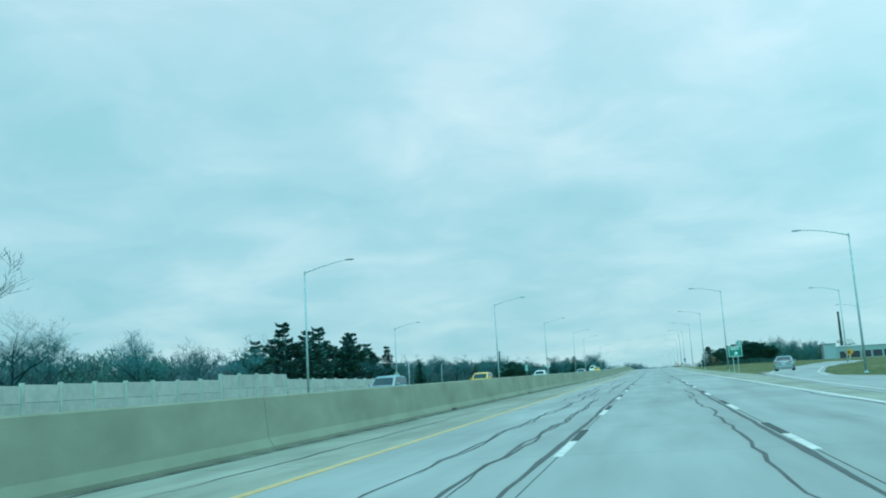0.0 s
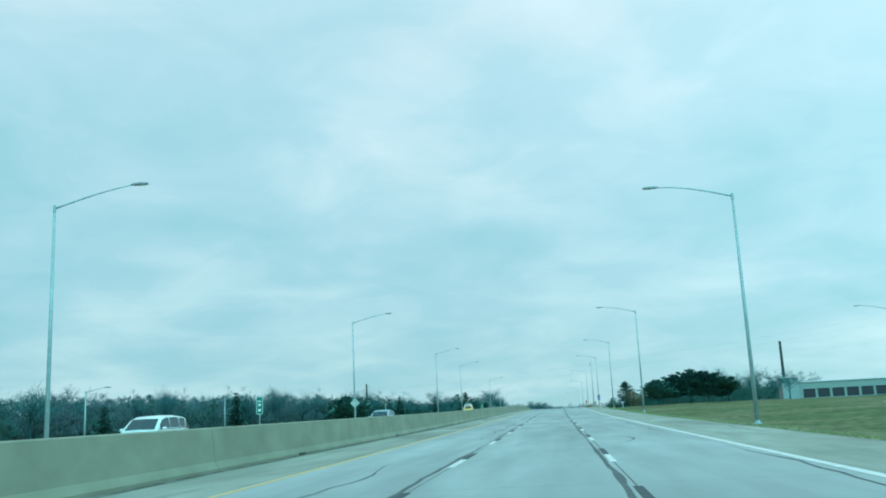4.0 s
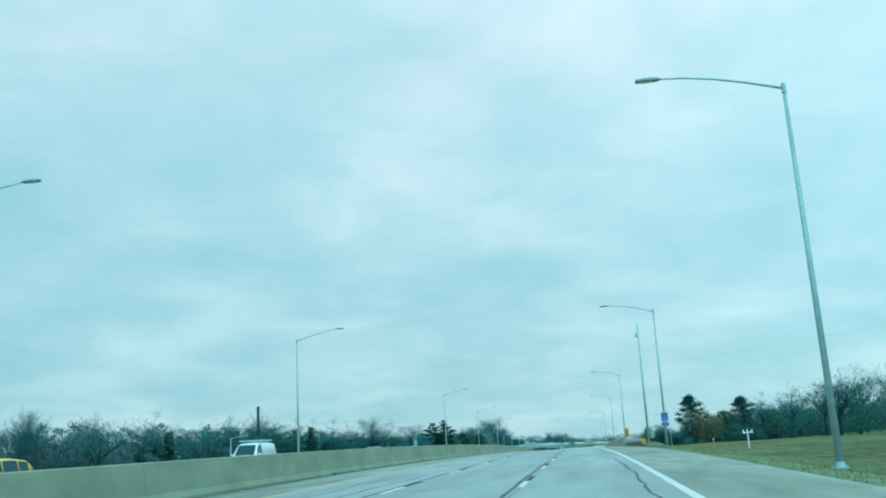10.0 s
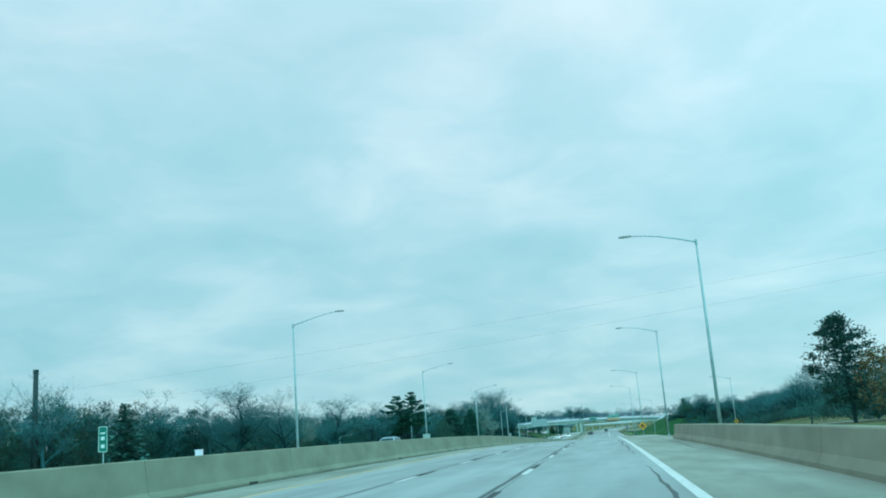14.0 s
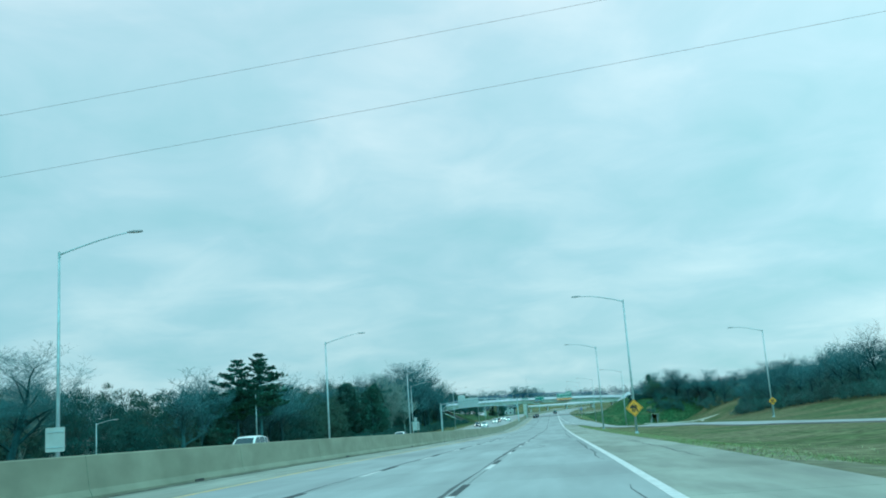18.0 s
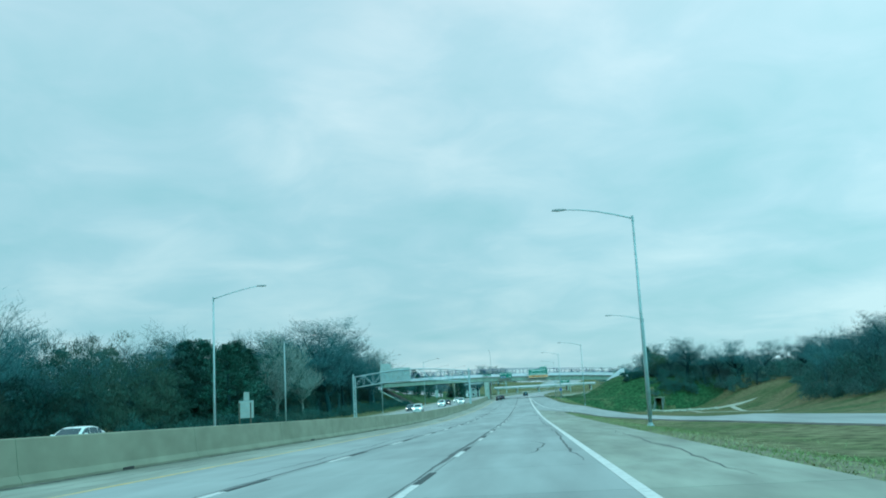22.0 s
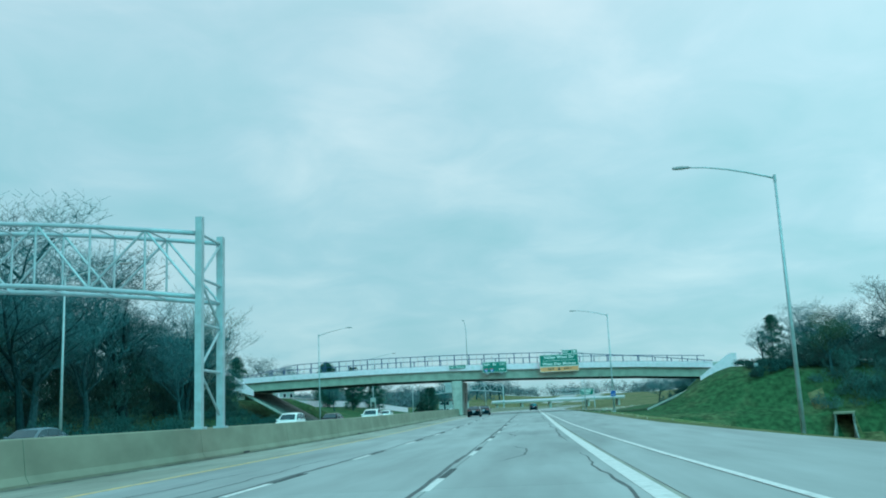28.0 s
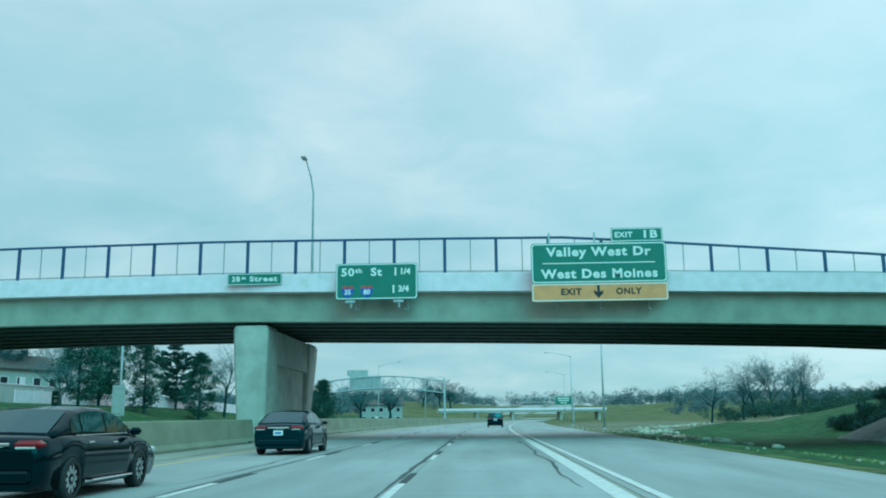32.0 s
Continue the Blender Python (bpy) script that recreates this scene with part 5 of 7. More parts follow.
STYLES = {
    # length, width, belt line (y, z), roof line (y, z) from tail to nose, wheel radius, axles
    "sedan": (4.75, 1.82, [(-2.37, 0.78), (-2.30, 0.98), (-1.5, 1.02), (0, 0.98), (0.95, 0.95), (1.6, 0.88), (2.15, 0.74), (2.37, 0.55)], [(-1.95, 1.00), (-1.05, 1.40), (-0.5, 1.455), (0.15, 1.44), (0.55, 1.36), (1.30, 0.94)], 0.33, (-1.42, 1.38)),
    "suv": (4.6, 1.86, [(-2.3, 0.9), (-2.25, 1.08), (-1.5, 1.10), (0, 1.08), (0.95, 1.06), (1.6, 1.0), (2.15, 0.88), (2.3, 0.62)], [(-2.22, 1.08), (-1.95, 1.60), (-0.8, 1.70), (0.2, 1.68), (0.6, 1.58), (1.30, 1.05)], 0.36, (-1.38, 1.36)),
    "van": (5.6, 2.0, [(-2.8, 1.1), (-2.78, 1.15), (-1.5, 1.18), (0, 1.18), (1.4, 1.15), (1.9, 1.08), (2.6, 0.92), (2.8, 0.6)], [(-2.78, 1.15), (-2.70, 2.0), (-1.5, 2.08), (0.6, 2.06), (1.05, 1.95), (1.85, 1.1)], 0.37, (-1.8, 1.75)),
    "hatch": (4.2, 1.78, [(-2.1, 0.8), (-2.05, 1.0), (-1.5, 1.04), (0, 1.0), (0.85, 0.98), (1.5, 0.9), (1.95, 0.76), (2.1, 0.56)], [(-2.0, 1.02), (-1.55, 1.45), (-0.6, 1.55), (0.1, 1.53), (0.5, 1.44), (1.2, 0.97)], 0.32, (-1.28, 1.28)),
}


def vehicle(style, m, body_paint, label, category="car", group="", lit=False):
    L, W_, belt, roof, wr, axles = STYLES[style]
    t = thing("car" if style != "van" else "delivery_van", m, label, category, group)
    h = W_ / 2
    bx, bz = [p[0] for p in belt], [p[1] for p in belt]

    def zb(y):
        return lerp(y, bx, bz)

    def hw(y):
        return h * (1 - 0.10 * smooth01((abs(y) - 0.32 * L) / (0.18 * L)) - (0.08 if abs(y) > 0.495 * L else 0))

    ys = [-L / 2, -L / 2 + 0.06, -L / 2 + 0.3]
    ys += [float(v) for v in np.linspace(-L / 2 + 0.6, L / 2 - 0.6, 15)]
    ys += [L / 2 - 0.3, L / 2 - 0.08, L / 2]

    def sill(y):
        d = min(abs(y - a) for a in axles)
        arch = wr * 1.16
        return 0.20 if d > arch else max(0.20, wr + math.sqrt(max(arch * arch - d * d, 0)) * 0.97)

    ys = sorted(set([round(v, 3) for v in ys] + [round(a + q * wr * 1.16, 3) for a in axles for q in (-1.0, -0.85, -0.5, 0, 0.5, 0.85, 1.0)]))
    loops = []
    for y in ys:
        w, z1 = hw(y), zb(y)
        z0 = min(sill(y), z1 - 0.12)
        if abs(y) > 0.47 * L:
            z0 = max(z0, 0.32)
        zm = z0 + (z1 - z0) * 0.55
        loops.append([(-w * 0.80, y, 0.22), (-w * 0.97, y, z0), (-w, y, zm), (-w * 0.97, y, z1 - 0.05), (-w * 0.86, y, z1), (0, y, z1 + 0.03), (w * 0.86, y, z1), (w * 0.97, y, z1 - 0.05), (w, y, zm), (w * 0.97, y, z0), (w * 0.80, y, 0.22)])
    b = Build()
    b.rings(loops)
    body = part("body", b, body_paint, t, smooth=True)
    # cabin
    rx_, rz_ = [p[0] for p in roof], [p[1] for p in roof]
    cy = sorted(set([round(float(v), 3) for v in np.linspace(rx_[0], rx_[-1], 15)] + [round(v, 3) for v in rx_]))

    def top(y):
        return lerp(y, rx_, rz_)

    zmax = max(rz_)

    def roof_w(y):
        return h * (0.90 - 0.17 * (top(y) - zb(y)) / (zmax - 1.0))

    cl = []
    for y in cy:
        z0, z1, w0, w1 = zb(y) - 0.02, max(top(y), zb(y) + 0.012), hw(y) * 0.885, roof_w(y)
        cl.append([(-w0, y, z0), (-w1 - 0.01, y, z0 + (z1 - z0) * 0.9), (-w1 * 0.86, y, z1), (0, y, z1 + 0.02), (w1 * 0.86, y, z1), (w1 + 0.01, y, z0 + (z1 - z0) * 0.9), (w0, y, z0)])
    b = Build()
    b.rings(cl, caps=True)
    part("cabin", b, body_paint, t, smooth=True)

    def side_pt(y, f, sg):
        z0, z1, w0, w1 = zb(y) - 0.02, max(top(y), zb(y) + 0.012), hw(y) * 0.885, roof_w(y) + 0.01
        return (sg * (w0 + (w1 - w0) * f / 0.9 + 0.012), y, z0 + (z1 - z0) * f)

    # glass
    doors = {"sedan": [(-1.35, -0.98), (-0.92, -0.02), (0.04, 0.98)], "suv": [(-1.85, -1.25), (-1.15, -0.2), (-0.12, 0.95)], "van": [(0.35, 1.35)], "hatch": [(-1.55, -1.0), (-0.92, -0.08), (-0.0, 0.85)]}[style]
    for sg in (-1, 1):
        for a, c in doors:
            b = Build()
            st = [float(v) for v in np.linspace(a, c, 7)]
            for p, q in zip(st, st[1:]):
                b.face(side_pt(p, 0.14, sg), side_pt(q, 0.14, sg), side_pt(q, 0.86, sg), side_pt(p, 0.86, sg))
            part("side_window", b, "car_glass", t, "dark side window")
    for name, ra, rb in (("windscreen", rx_[-1], rx_[-2]), ("rear_window", rx_[0], rx_[1])):
        if style == "van" and name == "rear_window":
            continue
        b = Build()
        rows_ = []
        for f in (0.08, 0.5, 0.93):
            y = ra + (rb - ra) * f
            w = roof_w(y) * 0.86
            rows_.append([(x * w, y + (0.012 if name == "windscreen" else -0.012), max(top(y), zb(y) + 0.012) + 0.014 + 0.02 * (1 - abs(x))) for x in (-0.97, -0.5, 0, 0.5, 0.97)])
        for p, q in zip(rows_, rows_[1:]):
            for k in range(4):
                b.face(p[k], p[k + 1], q[k + 1], q[k])
        part(name, b, "car_glass", t, "dark glass")
    # underbody, bumpers, lamps, mirrors, handles, plate
    b = Build()
    b.box((0, 0, 0.30), (W_ * 0.78, L * 0.86, 0.24), 0.05)
    part("underbody", b, "plastic", t)
    for sg in (-1, 1):
        x = sg * h * 0.68
        b = Build()
        b.box((x, -L / 2 + 0.10, zb(-L / 2 + 0.1) - 0.10), (h * 0.46, 0.24, 0.13), 0.05)
        lamp = part("tail_lamp", b, "tail_red", t, "red tail lamp")
        b = Build()
        b.box((x - sg * 0.02, -L / 2 + 0.095, zb(-L / 2 + 0.1) - 0.145), (h * 0.34, 0.244, 0.035), 0.014)
        part("lower_lens", b, "lens", lamp, "clear lower lens")
        b = Build()
        b.box((x, L / 2 - 0.13, zb(L / 2 - 0.1) + 0.02), (h * 0.42, 0.24, 0.13), 0.04)
        part("headlamp", b, "head_white" if lit else "lens", t)
        b = Build()
        b.box((sg * (h + 0.06), rx_[-1] - 0.42, zb(0.9) + 0.07), (0.2, 0.12, 0.13), 0.04)
        part("wing_mirror", b, body_paint, t)
        if style != "van":
            for a, c in doors[-2:]:
                b = Build()
                b.box((sg * (h * 0.985), a + 0.14, zb(a) - 0.13), (0.035, 0.2, 0.03), 0.01)
                part("door_handle", b, "chrome", t)
        b = Build()
        b.box((sg * h * 0.965, (doors[0][0] + doors[-1][1]) / 2, zb(0) + 0.012), (0.02, doors[-1][1] - doors[0][0], 0.022), 0.005)
        part("window_trim", b, "chrome" if style == "sedan" else "plastic", t)
        b = Build()
        b.box((sg * h * 0.985, 0, 0.26), (0.03, axles[1] - axles[0] - 2.6 * wr, 0.035), 0.01)
        part("sill_trim", b, "chrome" if style == "sedan" else "plastic", t)
    b = Build()
    b.box((0, -L / 2 + 0.0, 0.42), (W_ * 0.80, 0.12, 0.20), 0.05)
    part("rear_bumper", b, body_paint, t)
    b = Build()
    b.box((0, -L / 2 - 0.005, zb(-L / 2 + 0.1) - 0.10), (W_ * 0.40, 0.06, 0.06), 0.014)
    part("boot_trim", b, "chrome", t)
    b = Build()
    b.box((0, -L / 2 - 0.015, zb(-L / 2 + 0.1) - 0.26), (0.32, 0.03, 0.16), 0.01)
    pl = part("number_plate", b, "sign_white", t)
    b = Build()
    b.box((0, -L / 2 - 0.034, zb(-L / 2 + 0.1) - 0.26), (0.22, 0.004, 0.06), 0.0)
    part("text_bar", b, "sign_blue", pl)
    b = Build()
    b.box((0, L / 2 - 0.02, 0.52), (W_ * 0.55, 0.06, 0.2), 0.04)
    part("grille", b, "plastic", t)
    for sg in (-1, 1):
        for a in axles:
            wheel(t, sg * (h - 0.115), a, wr, 0.22, sg)
    if style == "van":
        b = Build()
        for y in (-2.0, -0.6, 0.6):
            b.tube((-0.8, y, 2.2), (0.8, y, 2.2), 0.03, n=6)
        for x in (-0.7, 0, 0.7):
            b.tube((x, -2.3, 2.25), (x, 0.9, 2.25), 0.035, n=6)
        part("ladder_rack", b, "alu", t, "ladder on a roof rack")
    return t


BLACK = paint("black", (0.001, 0.008, 0.011), 0.0)
DARK_TEAL = paint("dark_blue", (0.002, 0.020, 0.028), 0.0)
WHITE = paint("white", (0.78, 0.80, 0.79), 0.0)
SILVER = paint("silver", (0.42, 0.46, 0.48), 0.5)
YELLOWP = paint("yellow", (0.92, 0.50, 0.10), 0.0)
GREYP = paint("grey", (0.16, 0.20, 0.22), 0.4)


def on_lane(u, s, rz=0.0):
    pitch = math.degrees(math.atan2(RZ(s + 2) - RZ(s - 2), 4.0))
    return pose(RX(s) + u, s, RZ(s) + 0.004, pitch if rz == 0 else -pitch, 0, rz)


# own carriageway
vehicle("sedan", on_lane(-9.45, 897.6), BLACK, "glossy black luxury sedan with chrome trim in the fast lane")
vehicle("sedan", on_lane(-8.95, 914.6), DARK_TEAL, "dark blue compact sedan in the fast lane")
vehicle("suv", on_lane(-1.7, 990.0), BLACK, "black crossover far ahead in the slow lane")
vehicle("sedan", pose(RX(150) + 7.0, 150, RZ(150) + 0.03, 0.9, 0, -10), SILVER, "silver sedan leaving on the exit ramp")
# opposite carriageway
OL = [o - 0.5 * LW, o - 1.5 * LW, o - 2.5 * LW]
for style, u, s, pnt, lab, lit in [
    ("suv", OL[1], 112.0, SILVER, "silver people carrier in the opposite lanes", False),
    ("suv", OL[1], 146.0, YELLOWP, "yellow crossover in the opposite lanes", False),
    ("hatch", OL[0], 232.0, SILVER, "silver hatchback in the opposite lanes", False),
    ("suv", OL[1], 196.0, WHITE, "white people carrier in the opposite lanes", True),
    ("hatch", OL[1], 342.0, YELLOWP, "yellow compact car in the opposite lanes", False),
    ("van", OL[2], 379.0, WHITE, "white work van with a ladder rack in the opposite lanes", False),
    ("sedan", OL[1], 404.0, GREYP, "grey sedan in the opposite lanes", False),
    ("suv", OL[1], 512.0, SILVER, "pale grey car in the opposite lanes", False),
    ("suv", OL[1], 579.5, WHITE, "white crossover in the opposite lanes", False),
    ("sedan", OL[2], 664.0, WHITE, "white sedan in the opposite lanes", True),
    ("suv", OL[1], 797.5, WHITE, "white crossover in the opposite lanes with dipped lights", True),
    ("sedan", OL[2], 815.0, GREYP, "grey estate in the opposite lanes with dipped lights", True),
    ("suv", OL[1], 851.0, WHITE, "white car in the opposite lanes with dipped lights", True),
    ("sedan", OL[1], 868.0, BLACK, "black sedan in the opposite lanes with dipped lights", True),
    ("suv", OL[0], 872.0, WHITE, "white pickup-sized car in the opposite lanes", True),
    ("sedan", OL[1], 905.0, WHITE, "white sedan in the opposite lanes near the overpass", True),
]:
    vehicle(style, on_lane(u, s, 180.0), pnt, lab, "van" if style == "van" else "car", "traffic in the opposite lanes", lit)


# ---- trees ----
def bare_tree_mesh(seed, height, spread=0.45, trunk_r=0.22, fork=0.28, dense=1.0, width=0.42, levels=5):
    """Trunk with limbs, and the fine twigs apart, of a leafless tree with a rounded crown."""
    r = random.Random(seed)
    wood, twig = Build(), Build()

    def ribbon(p, q, w):
        d = (q - p).normalized()
        s_ = d.cross(Vector((r.uniform(-1, 1), r.uniform(-1, 1), r.uniform(-1, 1)))).normalized() * w
        twig.face(p - s_, p + s_, q + s_ * 0.4, q - s_ * 0.4)

    def inside(p):
        """How far a point lies out in the crown, 1 at its edge."""
        return math.hypot(math.hypot(p.x, p.y) / (width * height), (p.z - 0.60 * height) / (0.42 * height))

    def grow(p, d, length, rad, level):
        steps = 3 if level < 3 else 2
        pts, rads = [p], [rad]
        for k in range(steps):
            wob = 0.10 if level == 0 else 0.26
            d = (d + Vector((r.uniform(-1, 1), r.uniform(-1, 1), r.uniform(-0.45, 0.65))) * wob).normalized()
            p = p + d * (length / steps)
            pts.append(p)
            rads.append(rad * (1 - 0.40 * (k + 1) / steps))
        if level <= 2:
            wood.path(pts, rads, 7 if level == 0 else (5 if level == 1 else 3))
        else:
            for a, c in zip(pts, pts[1:]):
                ribbon(a, c, rad)
        if level >= levels:
            return
        out = inside(p)
        n = max(2, int({0: 5, 1: 4, 2: 4, 3: 4, 4: 3, 5: 3}[level] * dense + r.random()))
        for k in range(n):
            f = r.uniform(0.55 if level == 0 else 0.25, 1.0)
            i = min(int(f * steps), steps - 1)
            q = pts[i].lerp(pts[i + 1], f * steps - i)
            ang = 2 * math.pi * (k + r.random() * 0.7) / n
            side = Vector((math.cos(ang), math.sin(ang), 0))
            nd = (d * (1 - spread) + side * spread * r.uniform(0.8, 1.3) + Vector((0, 0, 0.16))).normalized()
            ln = length * r.uniform(0.55, 0.80) * (1.0 if out < 0.8 else max(0.35, 1.5 - 0.75 * out))
            grow(q, nd, ln, max(rads[-1] * r.uniform(0.52, 0.75), 0.011), level + 1)
        if level < levels - 1 and out < 1.1:
            grow(pts[-1], d, length * r.uniform(0.6, 0.8), rads[-1] * 0.8, level + 1)

    grow(Vector((0, 0, -0.15)), Vector((r.uniform(-0.06, 0.06), r.uniform(-0.06, 0.06), 1)), height * fork, trunk_r, 0)
    k = height / max(v[2] for v in twig.v)
    for b in (wood, twig):
        b.v = [(x * k, y * k, z * k) for x, y, z in b.v]
    return wood.mesh("trunk"), twig.mesh("crown")


def needle_spray(b, r, p, d, size):
    """A flat tuft of needles."""
    s_ = d.cross(Vector((0, 0, 1)))
    s_ = s_.normalized() if s_.length > 0.1 else Vector((1, 0, 0))
    for _ in range(3):
        a = r.uniform(-1.0, 1.0)
        e = (d * math.cos(a) + s_ * math.sin(a) + Vector((0, 0, r.uniform(-0.25, 0.45)))).normalized()
        w = e.cross(Vector((r.uniform(-0.4, 0.4), r.uniform(-0.4, 0.4), 1))).normalized() * size * 0.36
        q = p + e * size * r.uniform(0.7, 1.2)
        m = p.lerp(q, 0.55)
        b.face(p, m + w, q, m - w)


def conifer_mesh(seed, height, width, bare=0.12, layers=15, gaps=0.25, rise=0.1, blunt=0.0):
    r = random.Random(seed)
    wood, crown = Build(), Build()
    bend = Vector((r.uniform(-0.3, 0.3), r.uniform(-0.3, 0.3), 0))
    pts = [Vector((0, 0, -0.15)) + bend * (f * f) + Vector((0, 0, f * height * 0.98)) for f in (0, 0.3, 0.6, 1)]
    wood.path(pts, [height * 0.018, height * 0.014, height * 0.009, 0.02], 7)
    for k in range(layers):
        f = bare + (1 - bare) * (k + r.random() * 0.5) / layers
        c = bend * (f * f) + Vector((0, 0, f * height * 0.97))
        reach = width * ((1 - f) ** (0.75 - 0.4 * blunt) + 0.06) * r.uniform(0.75, 1.1)
        n = max(4, int(9 * (1 - 0.5 * f)))
        for j in range(n):
            if r.random() < gaps:
                continue
            g = 2 * math.pi * (j + r.random() * 0.8) / n
            ln = reach * r.uniform(0.6, 1.12)
            d = Vector((math.cos(g), math.sin(g), rise - 0.25 * (1 - f) + r.uniform(-0.1, 0.15)))
            end = c + d * ln
            if ln > 0.8:
                wood.tube(c, c.lerp(end, 0.85), 0.035, 0.012, 3, False)
            m = max(3, int(ln * 3.2))
            for i in range(m):
                q = c.lerp(end, (i + 0.6) / m) + Vector((r.uniform(-1, 1), r.uniform(-1, 1), r.uniform(-0.6, 0.6))) * 0.18 * (0.5 + ln * 0.25)
                needle_spray(crown, r, q, d.normalized(), 0.5 + 0.16 * ln)
    return wood.mesh("trunk"), crown.mesh("crown")


def leafy_mesh(seed, height, width, clumps, leaf, flat=0.6, base=0.3):
    """A broad crown of leaf or needle clumps on forked limbs."""
    r = random.Random(seed)
    wood, crown = Build(), Build()
    for k in range(3):
        g = r.uniform(0, 6.28)
        tip = Vector((math.cos(g) * width * 0.4, math.sin(g) * width * 0.4, height * 0.75))
        mid_ = Vector((tip.x * 0.3, tip.y * 0.3, height * base))
        wood.path([Vector((0.1 * k, 0, -0.15)), mid_, tip], [height * 0.022, height * 0.017, 0.03], 6)
    for k in range(clumps):
        g, q = r.uniform(0, 6.28), math.sqrt(r.random())
        z = base + (1 - base) * r.random() ** 0.8
        rad = width * (1 - ((z - 0.62) / 0.42) ** 2 * 0.75) if z > 0.62 else width * (0.7 + 0.3 * z / 0.62)
        c = Vector((math.cos(g) * q * rad, math.sin(g) * q * rad, z * height))
        cs = r.uniform(0.35, 0.75) * width * 0.3
        for _ in range(26):
            o_ = Vector((r.gauss(0, 1), r.gauss(0, 1), r.gauss(0, flat))) * cs * 0.6
            p = c + o_
            a = Vector((r.uniform(-1, 1), r.uniform(-1, 1), r.uniform(-0.4, 0.8))).normalized()
            w = a.cross(Vector((r.uniform(-1, 1), r.uniform(-1, 1), r.uniform(-1, 1)))).normalized()
            crown.face(p - a * leaf, p + w * leaf * 0.5, p + a * leaf, p - w * leaf * 0.5)
    return wood.mesh("trunk"), crown.mesh("crown")


def pad_pine_mesh(seed, height, width, pads, base):
    """A broad pine: a leading trunk with limbs that carry flat pads of needles."""
    r = random.Random(seed)
    wood, crown = Build(), Build()
    bend = Vector((r.uniform(-0.5, 0.5), r.uniform(-0.5, 0.5), 0))
    wood.path([Vector((0, 0, -0.15)) + bend * (f * f) + Vector((0, 0, f * height * 0.96)) for f in (0, 0.3, 0.6, 1)], [height * 0.020, height * 0.016, height * 0.010, 0.03], 7)
    for k in range(pads):
        f = base + (0.98 - base) * (k + r.random()) / pads
        reach = width * min(1.0, (1.02 - f) * 1.9 + 0.10) * (0.75 + 0.25 * min(1, (f - base) * 5))
        g = 2.4 * k + r.uniform(-0.6, 0.6)
        q = reach * r.uniform(0.25, 0.9)
        root = bend * (f * f) + Vector((0, 0, f * height * 0.96))
        c = root + Vector((math.cos(g) * q, math.sin(g) * q, q * r.uniform(0.0, 0.35)))
        wood.tube(root, root.lerp(c, 0.9), 0.05, 0.02, 4, False)
        rad = r.uniform(0.75, 1.35) * (0.55 + 0.45 * reach / width) * width / 4.8
        for _ in range(72):
            o_ = Vector((r.gauss(0, 0.62), r.gauss(0, 0.62), r.gauss(0.05, 0.33))) * rad
            needle_spray(crown, r, c + o_, Vector((o_.x + 0.3 * math.cos(g), o_.y + 0.3 * math.sin(g), 0.5)).normalized(), 0.30 * width / 4.8)
    return wood.mesh("trunk"), crown.mesh("crown")


def layered_pine_mesh(seed, height, width, base, tiers):
    """A pine with level tiers of limbs, gaps between them and tufts towards the tips."""
    r = random.Random(seed)
    wood, crown = Build(), Build()
    bend = Vector((r.uniform(-0.5, 0.5), r.uniform(-0.5, 0.5), 0))
    wood.path([Vector((0, 0, -0.15)) + bend * (f * f) + Vector((0, 0, f * height * 0.97)) for f in (0, 0.3, 0.6, 1)], [height * 0.017, height * 0.014, height * 0.009, 0.03], 7)
    for k in range(tiers):
        f = base + (0.99 - base) * (k + 0.3 * r.random()) / tiers
        root = bend * (f * f) + Vector((0, 0, f * height * 0.97))
        e = (f - base) / (1 - base)
        reach = width * (0.16 + 0.84 * math.sin(math.pi * min(1.0, 0.22 + 0.80 * e ** 0.9))) * r.uniform(0.55, 1.15)
        n = r.choice((4, 5, 6, 7))
        for j in range(n):
            g = 2 * math.pi * (j + r.uniform(-0.3, 0.3)) / n + 1.1 * k
            ln = reach * r.uniform(0.45, 1.1)
            d = Vector((math.cos(g), math.sin(g), r.uniform(-0.02, 0.22)))
            mid_, end = root + d * (ln * 0.55), root + d * ln + Vector((0, 0, 0.10 * ln))
            wood.path([root, mid_, end], [0.05, 0.035, 0.012], 4)
            m = max(7, int(ln * 13))
            for i in range(m):
                e = 0.28 + 0.76 * math.sqrt((i + r.random()) / m)
                c = root.lerp(mid_, e / 0.55) if e < 0.55 else mid_.lerp(end, (e - 0.55) / 0.45)
                side = Vector((-d.y, d.x, 0)) * r.gauss(0, 0.16) * ln * (0.5 + e)
                needle_spray(crown, r, c + side + Vector((0, 0, r.uniform(-0.05, 0.30))), (d + side * 0.5 + Vector((0, 0, 0.5))).normalized(), 0.46 + 0.07 * ln)
    return wood.mesh("trunk"), crown.mesh("crown")


KINDS = {}
for i in range(6):
    h = (11, 13, 9, 15, 12, 18)[i]
    KINDS["bare%d" % i] = (*bare_tree_mesh(40 + i, h, (0.48, 0.55, 0.6, 0.62, 0.45, 0.64)[i], (0.17, 0.20, 0.15, 0.24, 0.17, 0.40)[i], (0.30, 0.26, 0.22, 0.30, 0.34, 0.25)[i], 1.0, (0.34, 0.42, 0.44, 0.45, 0.32, 0.46)[i], 6 if i == 5 else 5), h, "bark_dark" if i in (3, 5) else "bark", "twigs")
KINDS["pale"] = (*bare_tree_mesh(77, 11, 0.4, 0.15, 0.25, 1.1), 11, "bark_pale", "bark_pale")
